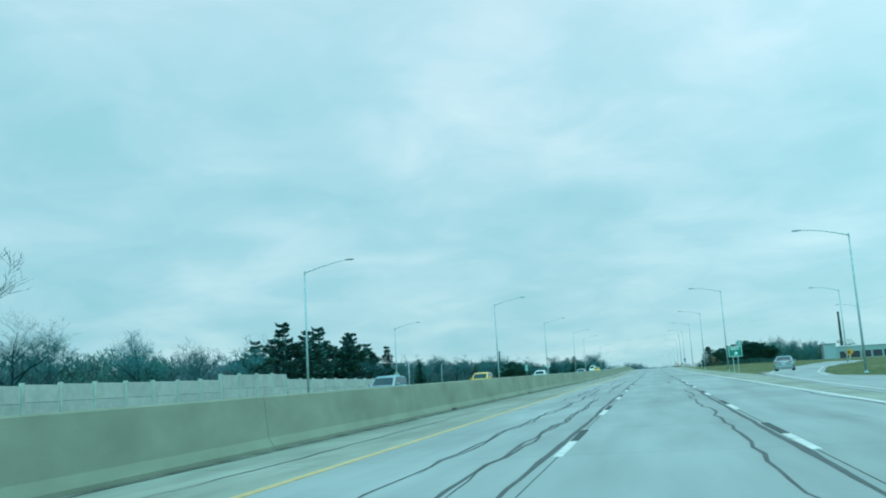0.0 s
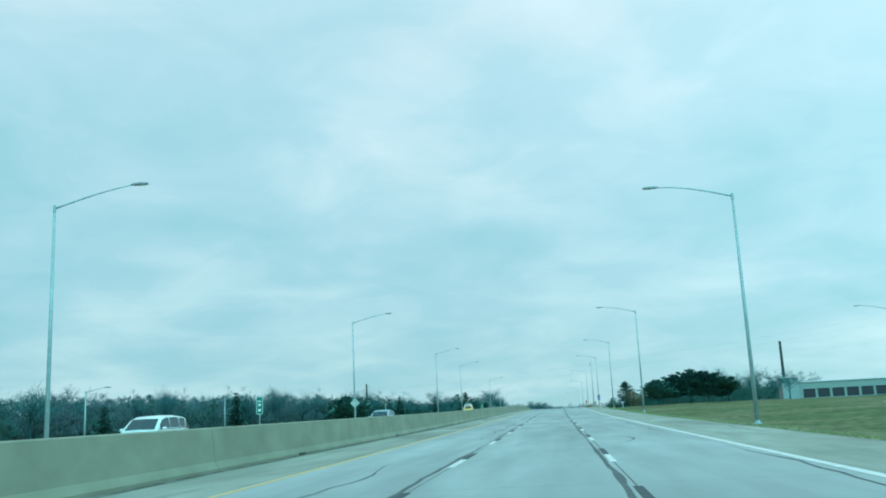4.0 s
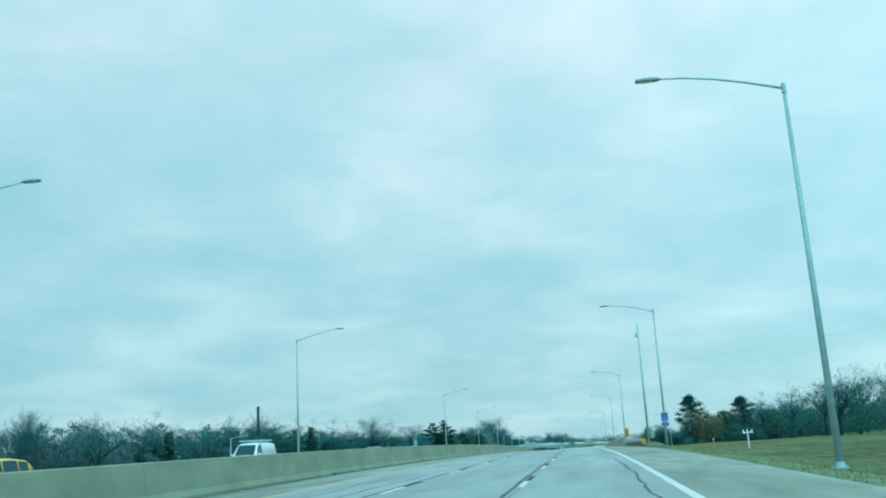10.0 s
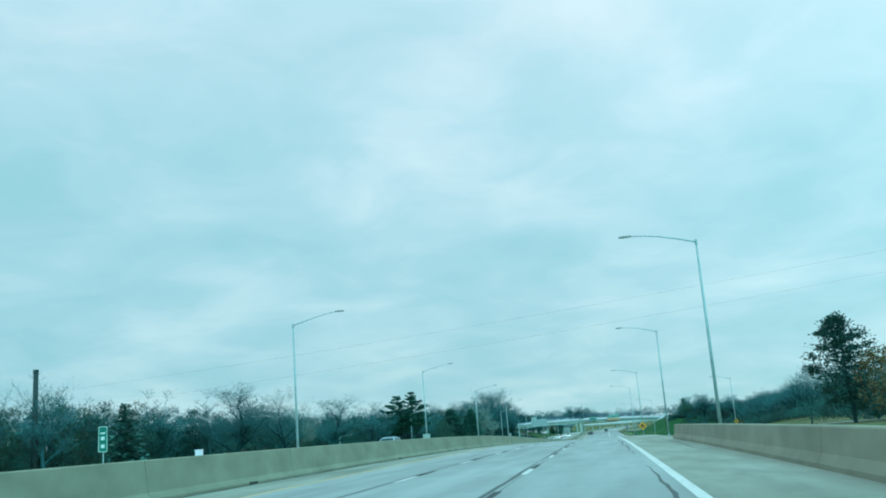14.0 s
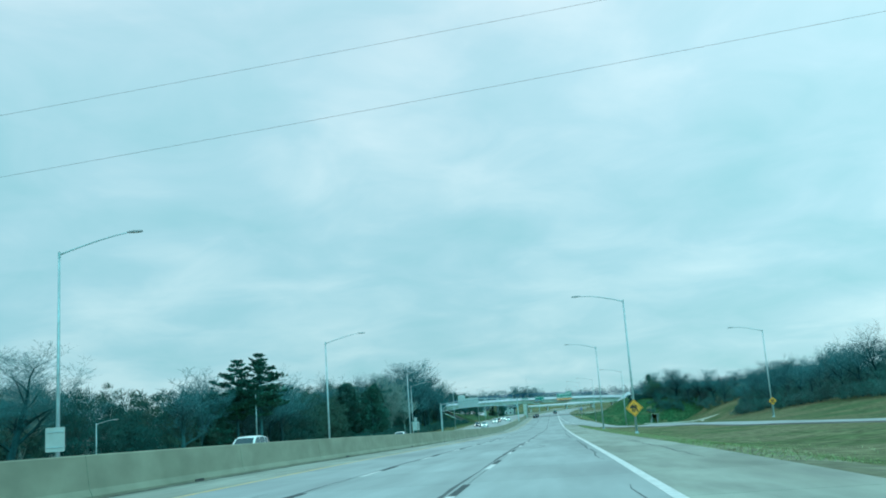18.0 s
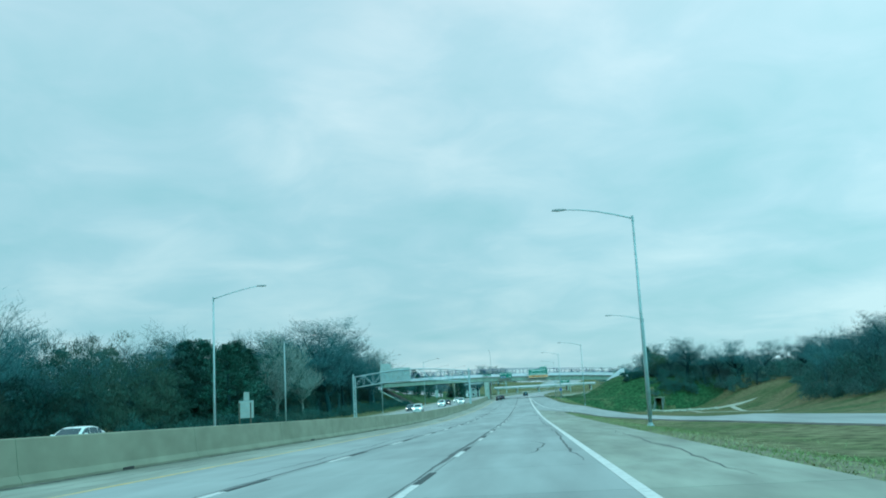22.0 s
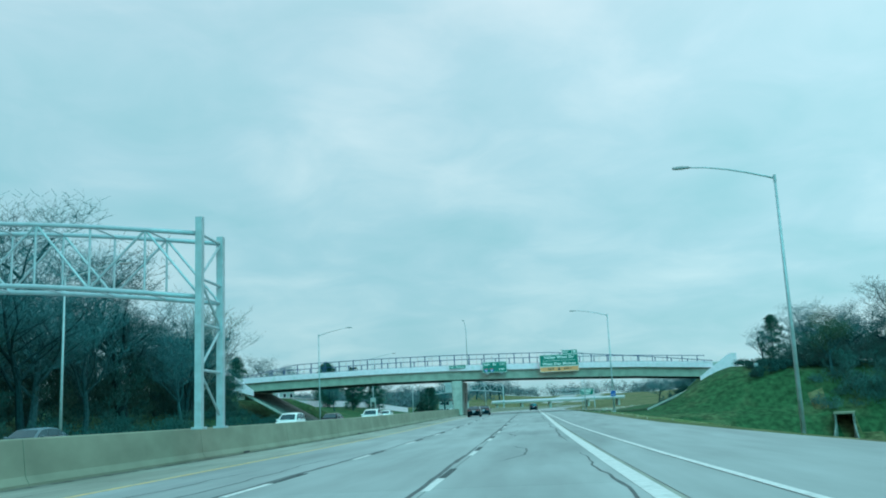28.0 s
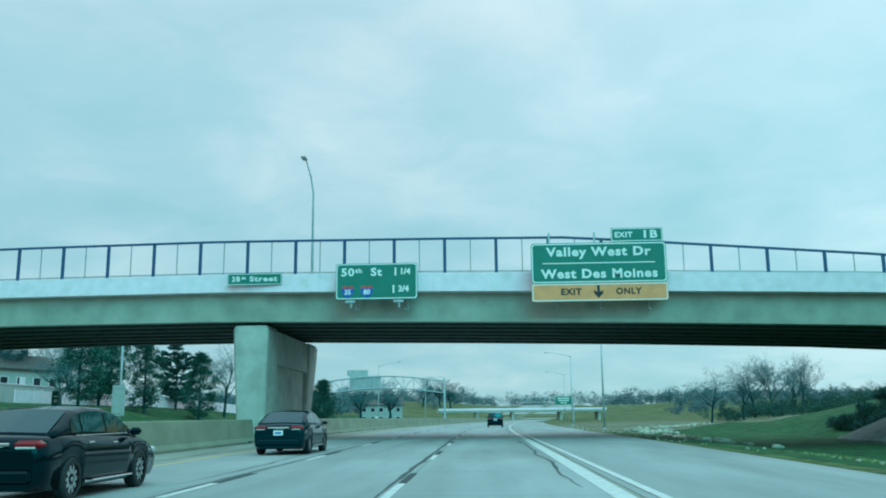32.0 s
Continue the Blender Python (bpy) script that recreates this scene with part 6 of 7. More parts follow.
KINDS["spruce"] = (*conifer_mesh(5, 11, 3.1, 0.04, 34, 0.05), 11, "bark", "needles_hazy")
KINDS["spruce2"] = (*conifer_mesh(9, 10.5, 3.4, 0.05, 30, 0.07), 10.5, "bark", "needles_hazy")
KINDS["pine2"] = (*pad_pine_mesh(21, 16, 5.0, 100, 0.06), 16, "bark", "needles")
KINDS["whitepine"] = (*layered_pine_mesh(17, 19, 4.6, 0.36, 14), 19, "bark", "needles")
KINDS["whitepine2"] = (*layered_pine_mesh(23, 11, 3.4, 0.08, 13), 11, "bark", "needles_hazy")
KINDS["broadpine"] = (*layered_pine_mesh(31, 6.0, 3.6, 0.22, 11), 6.0, "bark", "needles_hazy")
KINDS["pine3"] = (*pad_pine_mesh(31, 10.5, 3.7, 84, 0.12), 10.5, "bark", "needles_hazy")
KINDS["rust"] = (*leafy_mesh(33, 5.0, 2.2, 90, 0.10, 0.8, 0.15), 5.0, "bark", "leaf_rust")
KINDS["olive"] = (*leafy_mesh(35, 9.0, 3.4, 240, 0.13, 0.8, 0.25), 9.0, "bark", "leaf_olive")
KINDS["olive2"] = (*bare_tree_mesh(91, 14, 0.55, 0.20, 0.26, 1.15, 0.44, 5), 14, "bark", "leaf_olive")
LABELS = {"bare": "leafless grey-brown deciduous tree", "pale": "pale-barked leafless tree", "whitepine": "dark pine with open level tiers of branches", "spruce": "dark green spruce with drooping branches", "pine": "tall dark pine with layered branches", "broadpine": "broad dark green pine with several stems", "rust": "shrubby tree with rust-orange leaves", "olive": "tree holding a few thin olive leaves"}
tr = random.Random(4)


def tree(kind, u, s, height, where, rz=None, sink=0.0):
    trunk, crown, h0, bark, leaf = KINDS[kind]
    key = kind.rstrip("0123456789")
    k = height / h0
    m = at_road(u, s, -sink, tr.uniform(0, 360) if rz is None else rz, True) @ Matrix.Diagonal((k * tr.uniform(0.9, 1.12), k * tr.uniform(0.9, 1.12), k, 1))
    ob = thing("tree", m, LABELS[key] + " " + where, "tree", "trees " + where)
    part("trunk", trunk, bark, ob)
    part("crown", crown, leaf, ob)
    return ob


NW = "behind the noise wall"
for kd, u, s, h in [("whitepine2", -58, 168, 8.5), ("whitepine2", -58, 177, 11.6), ("whitepine2", -57, 183, 10.6), ("spruce2", -60, 190, 9.5), ("whitepine2", -60, 197, 12.2), ("whitepine2", -58, 206, 11.4), ("whitepine2", -61, 214, 11.4), ("spruce", -60, 201, 10), ("whitepine2", -64, 221, 9.0), ("bare0", -52, 104, 15.5), ("bare3", -60, 122, 10), ("bare1", -62, 130, 9.5), ("bare2", -57, 138, 8.5), ("bare4", -63, 147, 9.5), ("bare0", -60, 155, 9), ("bare2", -58, 163, 9), ("bare1", -66, 190, 11), ("bare4", -64, 203, 10), ("bare2", -60, 222, 9), ("bare3", -63, 229, 10), ("pine2", -70, 118, 9), ("bare1", -66, 112, 9), ("bare2", -60, 232, 8), ("whitepine2", -61, 227, 10.5), ("spruce", -59, 234, 10), ("bare1", -70, 245, 11), ("bare4", -72, 254, 11)]:
    tree(kd, u, s, h, NW)
FL = "in the far woods"


def woodline(s):
    return lerp(s, [-60, 220, 250, 300, 450, 560, 640, 720, 800, 900, 960], [-64, -66, -100, -118, -108, -84, -70, -60, -52, -50, -56])


def woodtop(s):
    return lerp(s, [-60, 240, 300, 400, 480, 560, 640, 720, 800, 860, 905, 960], [9.5, 10.0, 12.0, 14.0, 15.5, 17.5, 16.5, 18.0, 19.5, 22, 17, 13])


for k in range(125):
    s = 236 + (905 - 236) * (k + tr.random()) / 125
    u = woodline(s) - tr.random() ** 1.5 * 22 + (2 if s < 744 or s > 800 else -12)
    kd = tr.choice(["bare0", "bare1", "bare2", "bare3", "bare4", "bare0", "bare1", "bare4", "pale" if s > 600 else "bare1", "bare2" if s < 620 else "bare5"])
    tree(kd, u, s, woodtop(s) * tr.uniform(0.80, 1.08), FL)
for kd, u, s, h in [("whitepine", -62, 687, 19.5), ("whitepine", -57, 686, 20), ("pine2", -66, 684, 13), ("pine2", -51, 764, 14.5), ("pine2", -52, 772, 15.5), ("pine2", -53, 781, 14.5), ("pine2", -60, 768, 16), ("pine2", -62, 782, 17), ("bare5", -55, 820, 20), ("bare5", -53, 838, 24), ("bare5", -57, 858, 27), ("bare5", -52, 880, 25), ("bare3", -48, 890, 17), ("pale", -54, 806, 15), ("pale", -52, 797, 14), ("pale", -50, 812, 14), ("bare4", -46, 884, 13.5), ("bare5", -60, 560, 15), ("bare3", -58, 580, 15.5), ("bare5", -58, 606, 15), ("spruce2", -92, 505, 11), ("spruce", -100, 420, 11.5), ("bare1", -50, 898, 10), ("bare0", -52, 870, 13), ("spruce2", -95, 330, 7), ("broadpine", -49, 352, 5.2), ("broadpine", -52, 358, 6.2), ("broadpine", -55, 366, 4.6), ("spruce2", -72, 548, 12.5)]:
    tree(kd, u, s, h, FL)
RV = "on the roadside grass"
for kd, u, s, h in [("broadpine", 15.5, 348, 5.3), ("broadpine", 19.0, 352, 6.1), ("broadpine", 22.8, 355, 7.1), ("broadpine", 26.5, 354, 6.6), ("broadpine", 30.0, 358, 5.4), ("bare2", 34, 372, 7.5), ("bare0", 38, 366, 8), ("bare1", 42, 350, 7), ("olive", 36, 392, 5), ("bare2", 46, 380, 7), ("pine3", 22.2, 513, 10.6), ("pine3", 34.6, 523, 10.2), ("rust", 23.6, 506, 6.3), ("rust", 25.4, 508, 5.2), ("olive", 29, 516, 6.5), ("olive", 40, 520, 6), ("bare2", 34, 500, 9.5), ("bare1", 38, 494, 11), ("bare0", 42, 486, 12), ("bare3", 46, 480, 13), ("bare2", 40, 470, 11), ("bare4", 48, 462, 12), ("olive", 36, 505, 6), ("bare1", 52, 452, 9), ("bare2", 30, 520, 7), ("bare4", 24, 540, 8), ("bare1", 34, 548, 8), ("bare0", 44, 540, 8)]:
    tree(kd, u, s, h, RV)
RH = "on the grassy hill"
HILL_S, HILL_U = [560, 640, 700, 775, 820, 850, 872, 884, 892, 907], [50, 48, 47, 51, 62, 70, 68, 54, 43, 38]
for k in range(92):
    s = 560 + (880 - 560) * (k + tr.random()) / 92
    u = lerp(s, HILL_S, HILL_U) - 1 + tr.random() ** 1.6 * 26
    tree(tr.choice(["bare0", "bare1", "bare3", "bare4", "bare5", "bare1", "bare3", "bare5"]), u, s, lerp(s, [560, 640, 760, 850, 895], [10.0, 10.5, 10.0, 10.5, 10]) * tr.uniform(0.8, 1.15), RH)
# the grove round the culvert, by the height of its tops over the road
for kd, u, s, top in [("olive2", 40, 901, 14.6), ("bare3", 44.5, 905, 13.2), ("bare5", 48.5, 900.5, 17.0), ("bare1", 53, 897, 14.4), ("bare3", 57.5, 896, 13.4), ("bare5", 62, 891, 15.4), ("bare0", 66, 893, 13.2), ("bare5", 69, 888, 14.2), ("bare3", 74, 881, 14.6), ("bare5", 78, 872, 14.2), ("bare3", 38.5, 931, 14.0), ("bare1", 40.5, 914, 13.4), ("bare5", 44, 922, 16.5), ("bare3", 47, 912, 15.2), ("bare1", 52, 918, 16.0), ("bare5", 50, 930, 16.5), ("pine2", 42, 938, 15.5)]:
    tree(kd, u, s, top - ground_dz(u, s), RH)
BB = "beyond the overpass"
for kd, u, s, h in [("bare3", 32.0, 1032, 9.6), ("bare1", 38, 1036, 9.0), ("bare3", 41, 1040, 11.0), ("bare0", 44, 1040, 11.5), ("bare4", 47, 1034, 10.5), ("bare1", 49, 1046, 10.5), ("bare2", 62, 1030, 7), ("pine2", -50, 986, 10.5), ("pine2", -54, 1000, 11.5), ("pine2", -47, 998, 10.5), ("pine2", -58, 1012, 12), ("pine2", -44, 1010, 10), ("whitepine2", -52, 1022, 11.5), ("pine2", -33.5, 1044, 8.5), ("pine2", -36, 1052, 9), ("bare3", -47, 1030, 13), ("bare3", -78, 974, 14), ("bare0", -82, 990, 14), ("bare5", -74, 1012, 15), ("bare4", -70, 1024, 13), ("bare1", -80, 1036, 13), ("bare5", -86, 966, 15), ("pine2", -84, 984, 13), ("pine2", -78, 1000, 14), ("bare5", -84, 1436, 19), ("bare5", -76, 1446, 18), ("bare5", -68, 1440, 17), ("bare3", -46, 974, 7), ("bare1", -66, 962, 9), ("bare0", -62, 954, 8), ("bare4", -70, 972, 9.5), ("olive", -60, 918, 7), ("olive", -64, 912, 7), ("bare2", -58, 908, 8), ("spruce", -44, 1085, 8), ("bare5", -40, 1110, 13), ("bare5", -34, 1118, 12)]:
    tree(kd, u, s, h, BB)


# ---- brush: the dense woods behind the single trees ----
def brush(name, label, spots, mat, seed, per=70, size=0.75, lumps=7):
    """One mass of twiggy growth; spots are (u, s, height, radius). Each crown is a heap of rounded lumps."""
    rg = np.random.default_rng(seed)
    vs = []
    for u, s, h, rad in spots:
        n = max(4, per // lumps)
        base = np.array((RX(s) + u, s, land(u, s)))
        for k in range(lumps):
            f = (k + rg.uniform(0, 1)) / lumps
            g, q = rg.uniform(0, 6.283), rad * math.sqrt(max(0.06, 1 - ((f - 0.35) / 0.70) ** 2)) * rg.uniform(0.15, 0.85)
            lr = rad * rg.uniform(0.38, 0.62)
            c = base + np.array((math.cos(g) * q, math.sin(g) * q, lr * 0.5 + f * max(h - 1.3 * lr, 0.3)))
            out = rg.normal(0, 1, (n, 3))
            out[:, 2] = np.abs(out[:, 2]) * 1.1 - 0.35
            out /= np.linalg.norm(out, axis=1, keepdims=True)
            pt = c + out * lr * rg.uniform(0.45, 1.15, (n, 1)) * np.array((1, 1, 0.85))
            a = out * np.array((0.55, 0.55, 0.25)) + np.array((0, 0, 0.75)) + rg.normal(0, 0.34, (n, 3))
            a /= np.linalg.norm(a, axis=1, keepdims=True)
            b = np.cross(out + rg.normal(0, 0.30, (n, 3)), a)
            b /= np.linalg.norm(b, axis=1, keepdims=True)
            ln, wd = rg.uniform(0.6, 1.5, (n, 1)) * size, rg.uniform(0.22, 0.55, (n, 1)) * size
            vs.append(np.stack([pt - a * ln, pt + b * wd, pt + a * ln], 1).reshape(-1, 3))
    v = np.concatenate(vs)
    me = bpy.data.meshes.new(name)
    k = len(v) // 3
    me.vertices.add(3 * k)
    me.vertices.foreach_set("co", v.ravel())
    me.loops.add(3 * k)
    me.loops.foreach_set("vertex_index", np.arange(3 * k, dtype=np.int32))
    me.polygons.add(k)
    me.polygons.foreach_set("loop_start", np.arange(0, 3 * k, 3, dtype=np.int32))
    me.polygons.foreach_set("loop_total", np.full(k, 3, dtype=np.int32))
    me.update(calc_edges=True)
    me.materials.append(M[mat])
    return tagged(new(name, me), label, "woods", kind="stuff")


br = random.Random(8)
near, scrub, shade, olive_ = [], [], [], []
for k in range(2300):
    s = br.uniform(70, 925)
    u = woodline(s) - 26 * br.random() ** 1.4
    spot = (u, s, (woodtop(s) - 1.5) * (0.40 + 0.55 * br.random()), br.uniform(1.8, 3.4))
    patch = noise.noise((u * 0.045, s * 0.03, 2.0)) + br.uniform(-0.25, 0.25)
    if s < 540:
        (near if patch > -0.10 else scrub).append(spot)
    else:
        (shade if patch > -0.06 else olive_).append(spot)
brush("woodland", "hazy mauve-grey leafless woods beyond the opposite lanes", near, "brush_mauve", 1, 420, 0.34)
brush("woodland", "dull green scrub among the leafless woods", scrub, "brush_green", 5, 420, 0.34)
deep = []
for k in range(760):
    s = br.uniform(70, 915)
    deep.append((woodline(s) - br.uniform(18, 42), s, woodtop(s) * (0.40 + 0.50 * br.random()), br.uniform(2.5, 4.5)))
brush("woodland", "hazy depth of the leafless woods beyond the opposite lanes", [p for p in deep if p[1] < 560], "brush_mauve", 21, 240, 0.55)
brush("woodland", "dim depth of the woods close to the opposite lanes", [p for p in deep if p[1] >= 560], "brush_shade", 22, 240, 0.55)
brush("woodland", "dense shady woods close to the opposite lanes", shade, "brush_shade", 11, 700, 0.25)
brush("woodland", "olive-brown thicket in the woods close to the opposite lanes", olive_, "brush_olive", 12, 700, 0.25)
spots, lower = [], []
for k in range(900):
    s = br.uniform(560, 912)
    u = lerp(s, HILL_S, HILL_U) + 22 * br.random() ** 1.2
    spots.append((u, s, br.uniform(2.5, 6.5), br.uniform(1.5, 2.8)))
for k in range(320):
    s = br.uniform(560, 908)
    lower.append((lerp(s, HILL_S, HILL_U) + br.uniform(-4, 2), s, br.uniform(1.2, 3.4) * (0.7 if s > 890 else 1), br.uniform(1.2, 2.2)))
for k in range(260):
    s = br.uniform(430, 570)
    spots.append((br.uniform(40, 72), s, br.uniform(4, 9), br.uniform(1.8, 3.2)))
spots += [(br.uniform(25, 58), br.uniform(512, 540), br.uniform(2.5, 5.5), br.uniform(1.4, 2.6)) for _ in range(110)]
for k in range(300):
    s = br.uniform(896, 917)
    lower.append((lerp(s, HILL_S, HILL_U) + br.uniform(-1, 30), s, br.uniform(2.0, 5.5), br.uniform(1.4, 2.4)))
spots = [p for p in spots if p[1] < 850 or ground_dz(p[0], p[1]) > -1.4]
lower = [p for p in lower if p[1] < 850 or ground_dz(p[0], p[1]) > -1.4]
brush("woodland", "dense leafless woods on the hill beside the road", spots, "brush_green", 2, 420, 0.25)
brush("undergrowth", "dark low growth at the foot of the hill woods", lower, "brush_green", 6, 420, 0.18)
spots = []
for k in range(700):
    side = br.choice((-1, 1))
    s = br.uniform(1120 if side < 0 else 1300, 2100)
    spots.append((side * br.uniform(60, 60 + 0.3 * (s - 900)) - (10 if side < 0 else 0), s, br.uniform(4, 9), br.uniform(3, 6)))
for k in range(260):
    spots.append((br.uniform(-320, -130), br.uniform(200, 1100), br.uniform(9, 14), br.uniform(4, 7)))
for k in range(520):
    spots.append((br.uniform(-420, 420), br.uniform(1560, 1760), br.uniform(6, 15), br.uniform(5, 10)))
for k in range(160):
    spots.append((br.uniform(110, 360), br.uniform(420, 1100), br.uniform(5, 10), br.uniform(4, 7)))
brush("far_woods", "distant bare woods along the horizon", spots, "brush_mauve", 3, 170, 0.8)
spots = [(br.uniform(-44, -38), s, br.uniform(1, 3.2), br.uniform(1.2, 2.2)) for s in [br.uniform(700, 905) for _ in range(130)]]
spots += [(br.uniform(-84, -76), br.uniform(955, 1010), br.uniform(5, 9), br.uniform(1.8, 3.0)) for _ in range(90)]
spots += [(br.uniform(-70, -55), br.uniform(895, 926), br.uniform(2.5, 5.5), br.uniform(1.2, 2.4)) for _ in range(60)]
spots += [(br.uniform(-57, -47), br.uniform(898, 918), br.uniform(1.2, 3.4), br.uniform(1.0, 1.9)) for _ in range(50)]
spots += [(br.uniform(30, 44), br.uniform(903, 914), br.uniform(0.5, 1.3), br.uniform(0.7, 1.3)) for _ in range(90)]
brush("undergrowth", "brownish green scrub on the bank past the overpass", [(br.uniform(35, 66), br.uniform(1012, 1056), br.uniform(1.4, 4.2), br.uniform(1, 2.2)) for _ in range(140)], "brush_olive", 14, 300, 0.2)
spots += [(br.uniform(23, 28), br.uniform(944, 950), br.uniform(0.6, 1.5), br.uniform(0.6, 1.0)) for _ in range(30)]
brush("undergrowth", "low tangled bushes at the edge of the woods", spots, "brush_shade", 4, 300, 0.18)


# ---- stacks, buildings, rocks, cables ----
def stack(u, s, h, r0, r1, label):
    t = thing("chimney_stack", at_road(u, s, 0, 0, True), label, "chimney", "dark stacks above the trees")
    b = Build()
    b.tube((0, 0, -0.3), (0, 0, h), r0, r1, 12)
    part("shaft", b, "brick", t, smooth=True)
    b = Build()
    b.tube((0, 0, h - 0.5), (0, 0, h + 0.1), r1 * 1.12, r1 * 1.12, 12)
    part("cap", b, "brick", t)


stack(-86.3, 546.9, 18.2, 0.5, 0.36, "slim dark stack rising out of the woods")
stack(90.0, 551.0, 24.6, 0.75, 0.5, "tall dark stack behind the shops")


def shops():
    t = thing("shop_building", at_road(58, 424, 0, 0, True), "low white shop building with dark glass and a raised corner", "building")
    b = Build()
    b.box((28, 6, 2.3), (50, 12, 4.6), 0.05)
    part("wall", b, "siding", t)
    b = Build()
    b.box((28, 6, 4.75), (50.6, 12.6, 0.35), 0.04)
    part("roof", b, "concrete_white", t, "pale flat roof edge")
    b = Build()
    b.box((2.2, 1.0, 3.0), (4.4, 5.0, 6.0), 0.05)
    tower = part("corner_tower", b, "mesh_rail", t, "dark raised corner block")
    b = Build()
    b.box((2.2, 1.0, 6.1), (5.4, 6.0, 0.3), 0.04)
    part("tower_roof", b, "concrete_white", tower)
    for k in range(12):
        b = Build()
        b.box((7.5 + 3.9 * k, -0.04, 1.5), (3.2, 0.1, 2.4), 0.02)
        w = part("window", b, "far_glass", t, "dark shop window")
        b = Build()
        b.box((7.5 + 3.9 * k, -0.08, 2.85), (3.5, 0.2, 0.25), 0.02)
        part("lintel", b, "mesh_rail", w)


shops()


def house(u, s, w, d, h, rz, label, lift=0.0):
    t = thing("house", at_road(u, s, lift - 0.2, rz, True), label, "house", "houses behind the trees")
    b = Build()
    b.box((0, 0, h / 2), (w, d, h), 0.03)
    wall = part("wall", b, "siding", t)
    b = Build()
    e = 0.5
    b.rings([[(x, -d / 2 - e, h), (x, 0, h + d * 0.28), (x, d / 2 + e, h), (x, d / 2 + e, h + 0.18), (x, 0, h + d * 0.28 + 0.2), (x, -d / 2 - e, h + 0.18)] for x in (-w / 2 - e, w / 2 + e)])
    part("roof", b, "roofing", t, "grey shingle roof")
    b = Build()
    for x in (-w / 2, w / 2):
        b.rings([[(x + q, -d / 2, h), (x + q, d / 2, h), (x + q, 0, h + d * 0.28)] for q in (-0.05, 0.05)])
    part("gable", b, "siding", t)
    n = int(w / 2.6)
    for f in range(2 if h > 4 else 1):
        for k in range(n):
            x, z = -w / 2 + w * (k + 0.5) / n, 1.4 + 2.7 * f
            b = Build()
            b.box((x, -d / 2 - 0.02, z), (1.2, 0.08, 1.2), 0.01)
            win = part("window", b, "far_glass", t)
            b = Build()
            for a, c, p, q in ((0, 0.65, 1.4, 0.1), (0, -0.65, 1.4, 0.1), (0.65, 0, 0.1, 1.4), (-0.65, 0, 0.1, 1.4)):
                b.box((x + a, -d / 2 - 0.05, z + c), (p, 0.08, q), 0.0)
            part("frame", b, "concrete_white", win)
    b = Build()
    b.box((w * 0.25, d * 0.1, h + d * 0.28 + 0.3), (0.8, 0.7, 1.5), 0.03)
    part("chimney", b, "brick", t)
    b = Build()
    b.box((-w * 0.1, -d / 2 - 0.03, 1.05), (1.0, 0.1, 2.1), 0.01)
    part("door", b, "concrete_white", t)


for u, s, w, d, h, rz in [(-46, 1168, 13, 9, 5.4, 5), (-83, 664, 11, 8, 4.2, 60), (-86, 629, 12, 8, 3.6, 60), (-86, 692, 12, 8, 5.4, 25), (-84, 720, 10, 8, 5.0, 20), (-91, 575, 10, 8, 4.4, 35)]:
    house(u, s, w, d, h, rz, "grey-white sided house with a shingle roof behind trees")


TERRACE = 2.3


def terrace():
    """The pale retaining wall with the houses' yard behind it."""
    t = thing("retaining_wall", pose(0, 0, 0), "pale block retaining wall below two houses", "wall", kind="structure")
    for k in range(8):
        s = 968 + 7.0 * k
        u = -60.5 - 0.05 * k
        z = land(u, s + 3.5)
        b = Build()
        b.box((RX(s) + u, s + 3.5, z + TERRACE / 2 - 0.2), (0.5, 6.9, TERRACE + 0.5), 0.05)
        part("wall_panel", b, "wall_panel", t)
        b = Build()
        b.box((RX(s) + u, s + 3.5, z + TERRACE + 0.12), (0.65, 6.96, 0.14), 0.02)
        part("coping", b, "concrete_white", t)
    b = Build()
    z = land(-61, 996)
    b.box((RX(996) - 73.5, 996, z + TERRACE / 2 - 0.4), (25, 58, TERRACE + 0.6), 0.05)
    part("yard", b, "grass", t, "grass yard behind the wall")


terrace()
for u, s, rz in ((-79, 990, 62), (-73, 1012, 66)):
    house(u, s, 11, 8, 3.1, rz, "low grey-white house with a shingle roof above the wall", TERRACE)


def fence_line(u0, s0, u1, s1, h, label):
    t = thing("fence", pose(0, 0, 0), label, "fence")
    n = int(math.hypot(u1 - u0, s1 - s0) / 2.4)
    for k in range(n):
        f, g = k / n, (k + 1) / n
        ua, sa, ub, sb = u0 + (u1 - u0) * f, s0 + (s1 - s0) * f, u0 + (u1 - u0) * g, s0 + (s1 - s0) * g
        za, zb_ = land(ua, sa), land(ub, sb)
        xa, xb = RX(sa) + ua, RX(sb) + ub
        b = Build()
        b.rings([[(xa, sa, za), (xa, sa, za + h), (xa + 0.05, sa + 0.05, za + h), (xa + 0.05, sa + 0.05, za)], [(xb, sb, zb_), (xb, sb, zb_ + h), (xb + 0.05, sb + 0.05, zb_ + h), (xb + 0.05, sb + 0.05, zb_)]])
        part("panel", b, "concrete_white", t)
        b = Build()
        b.box((xa, sa, za + h / 2 + 0.05), (0.13, 0.13, h + 0.1), 0.01)
        part("post", b, "concrete_white", t)


fence_line(-57, 985, -47, 1075, 1.5, "white panel garden fence below the houses")


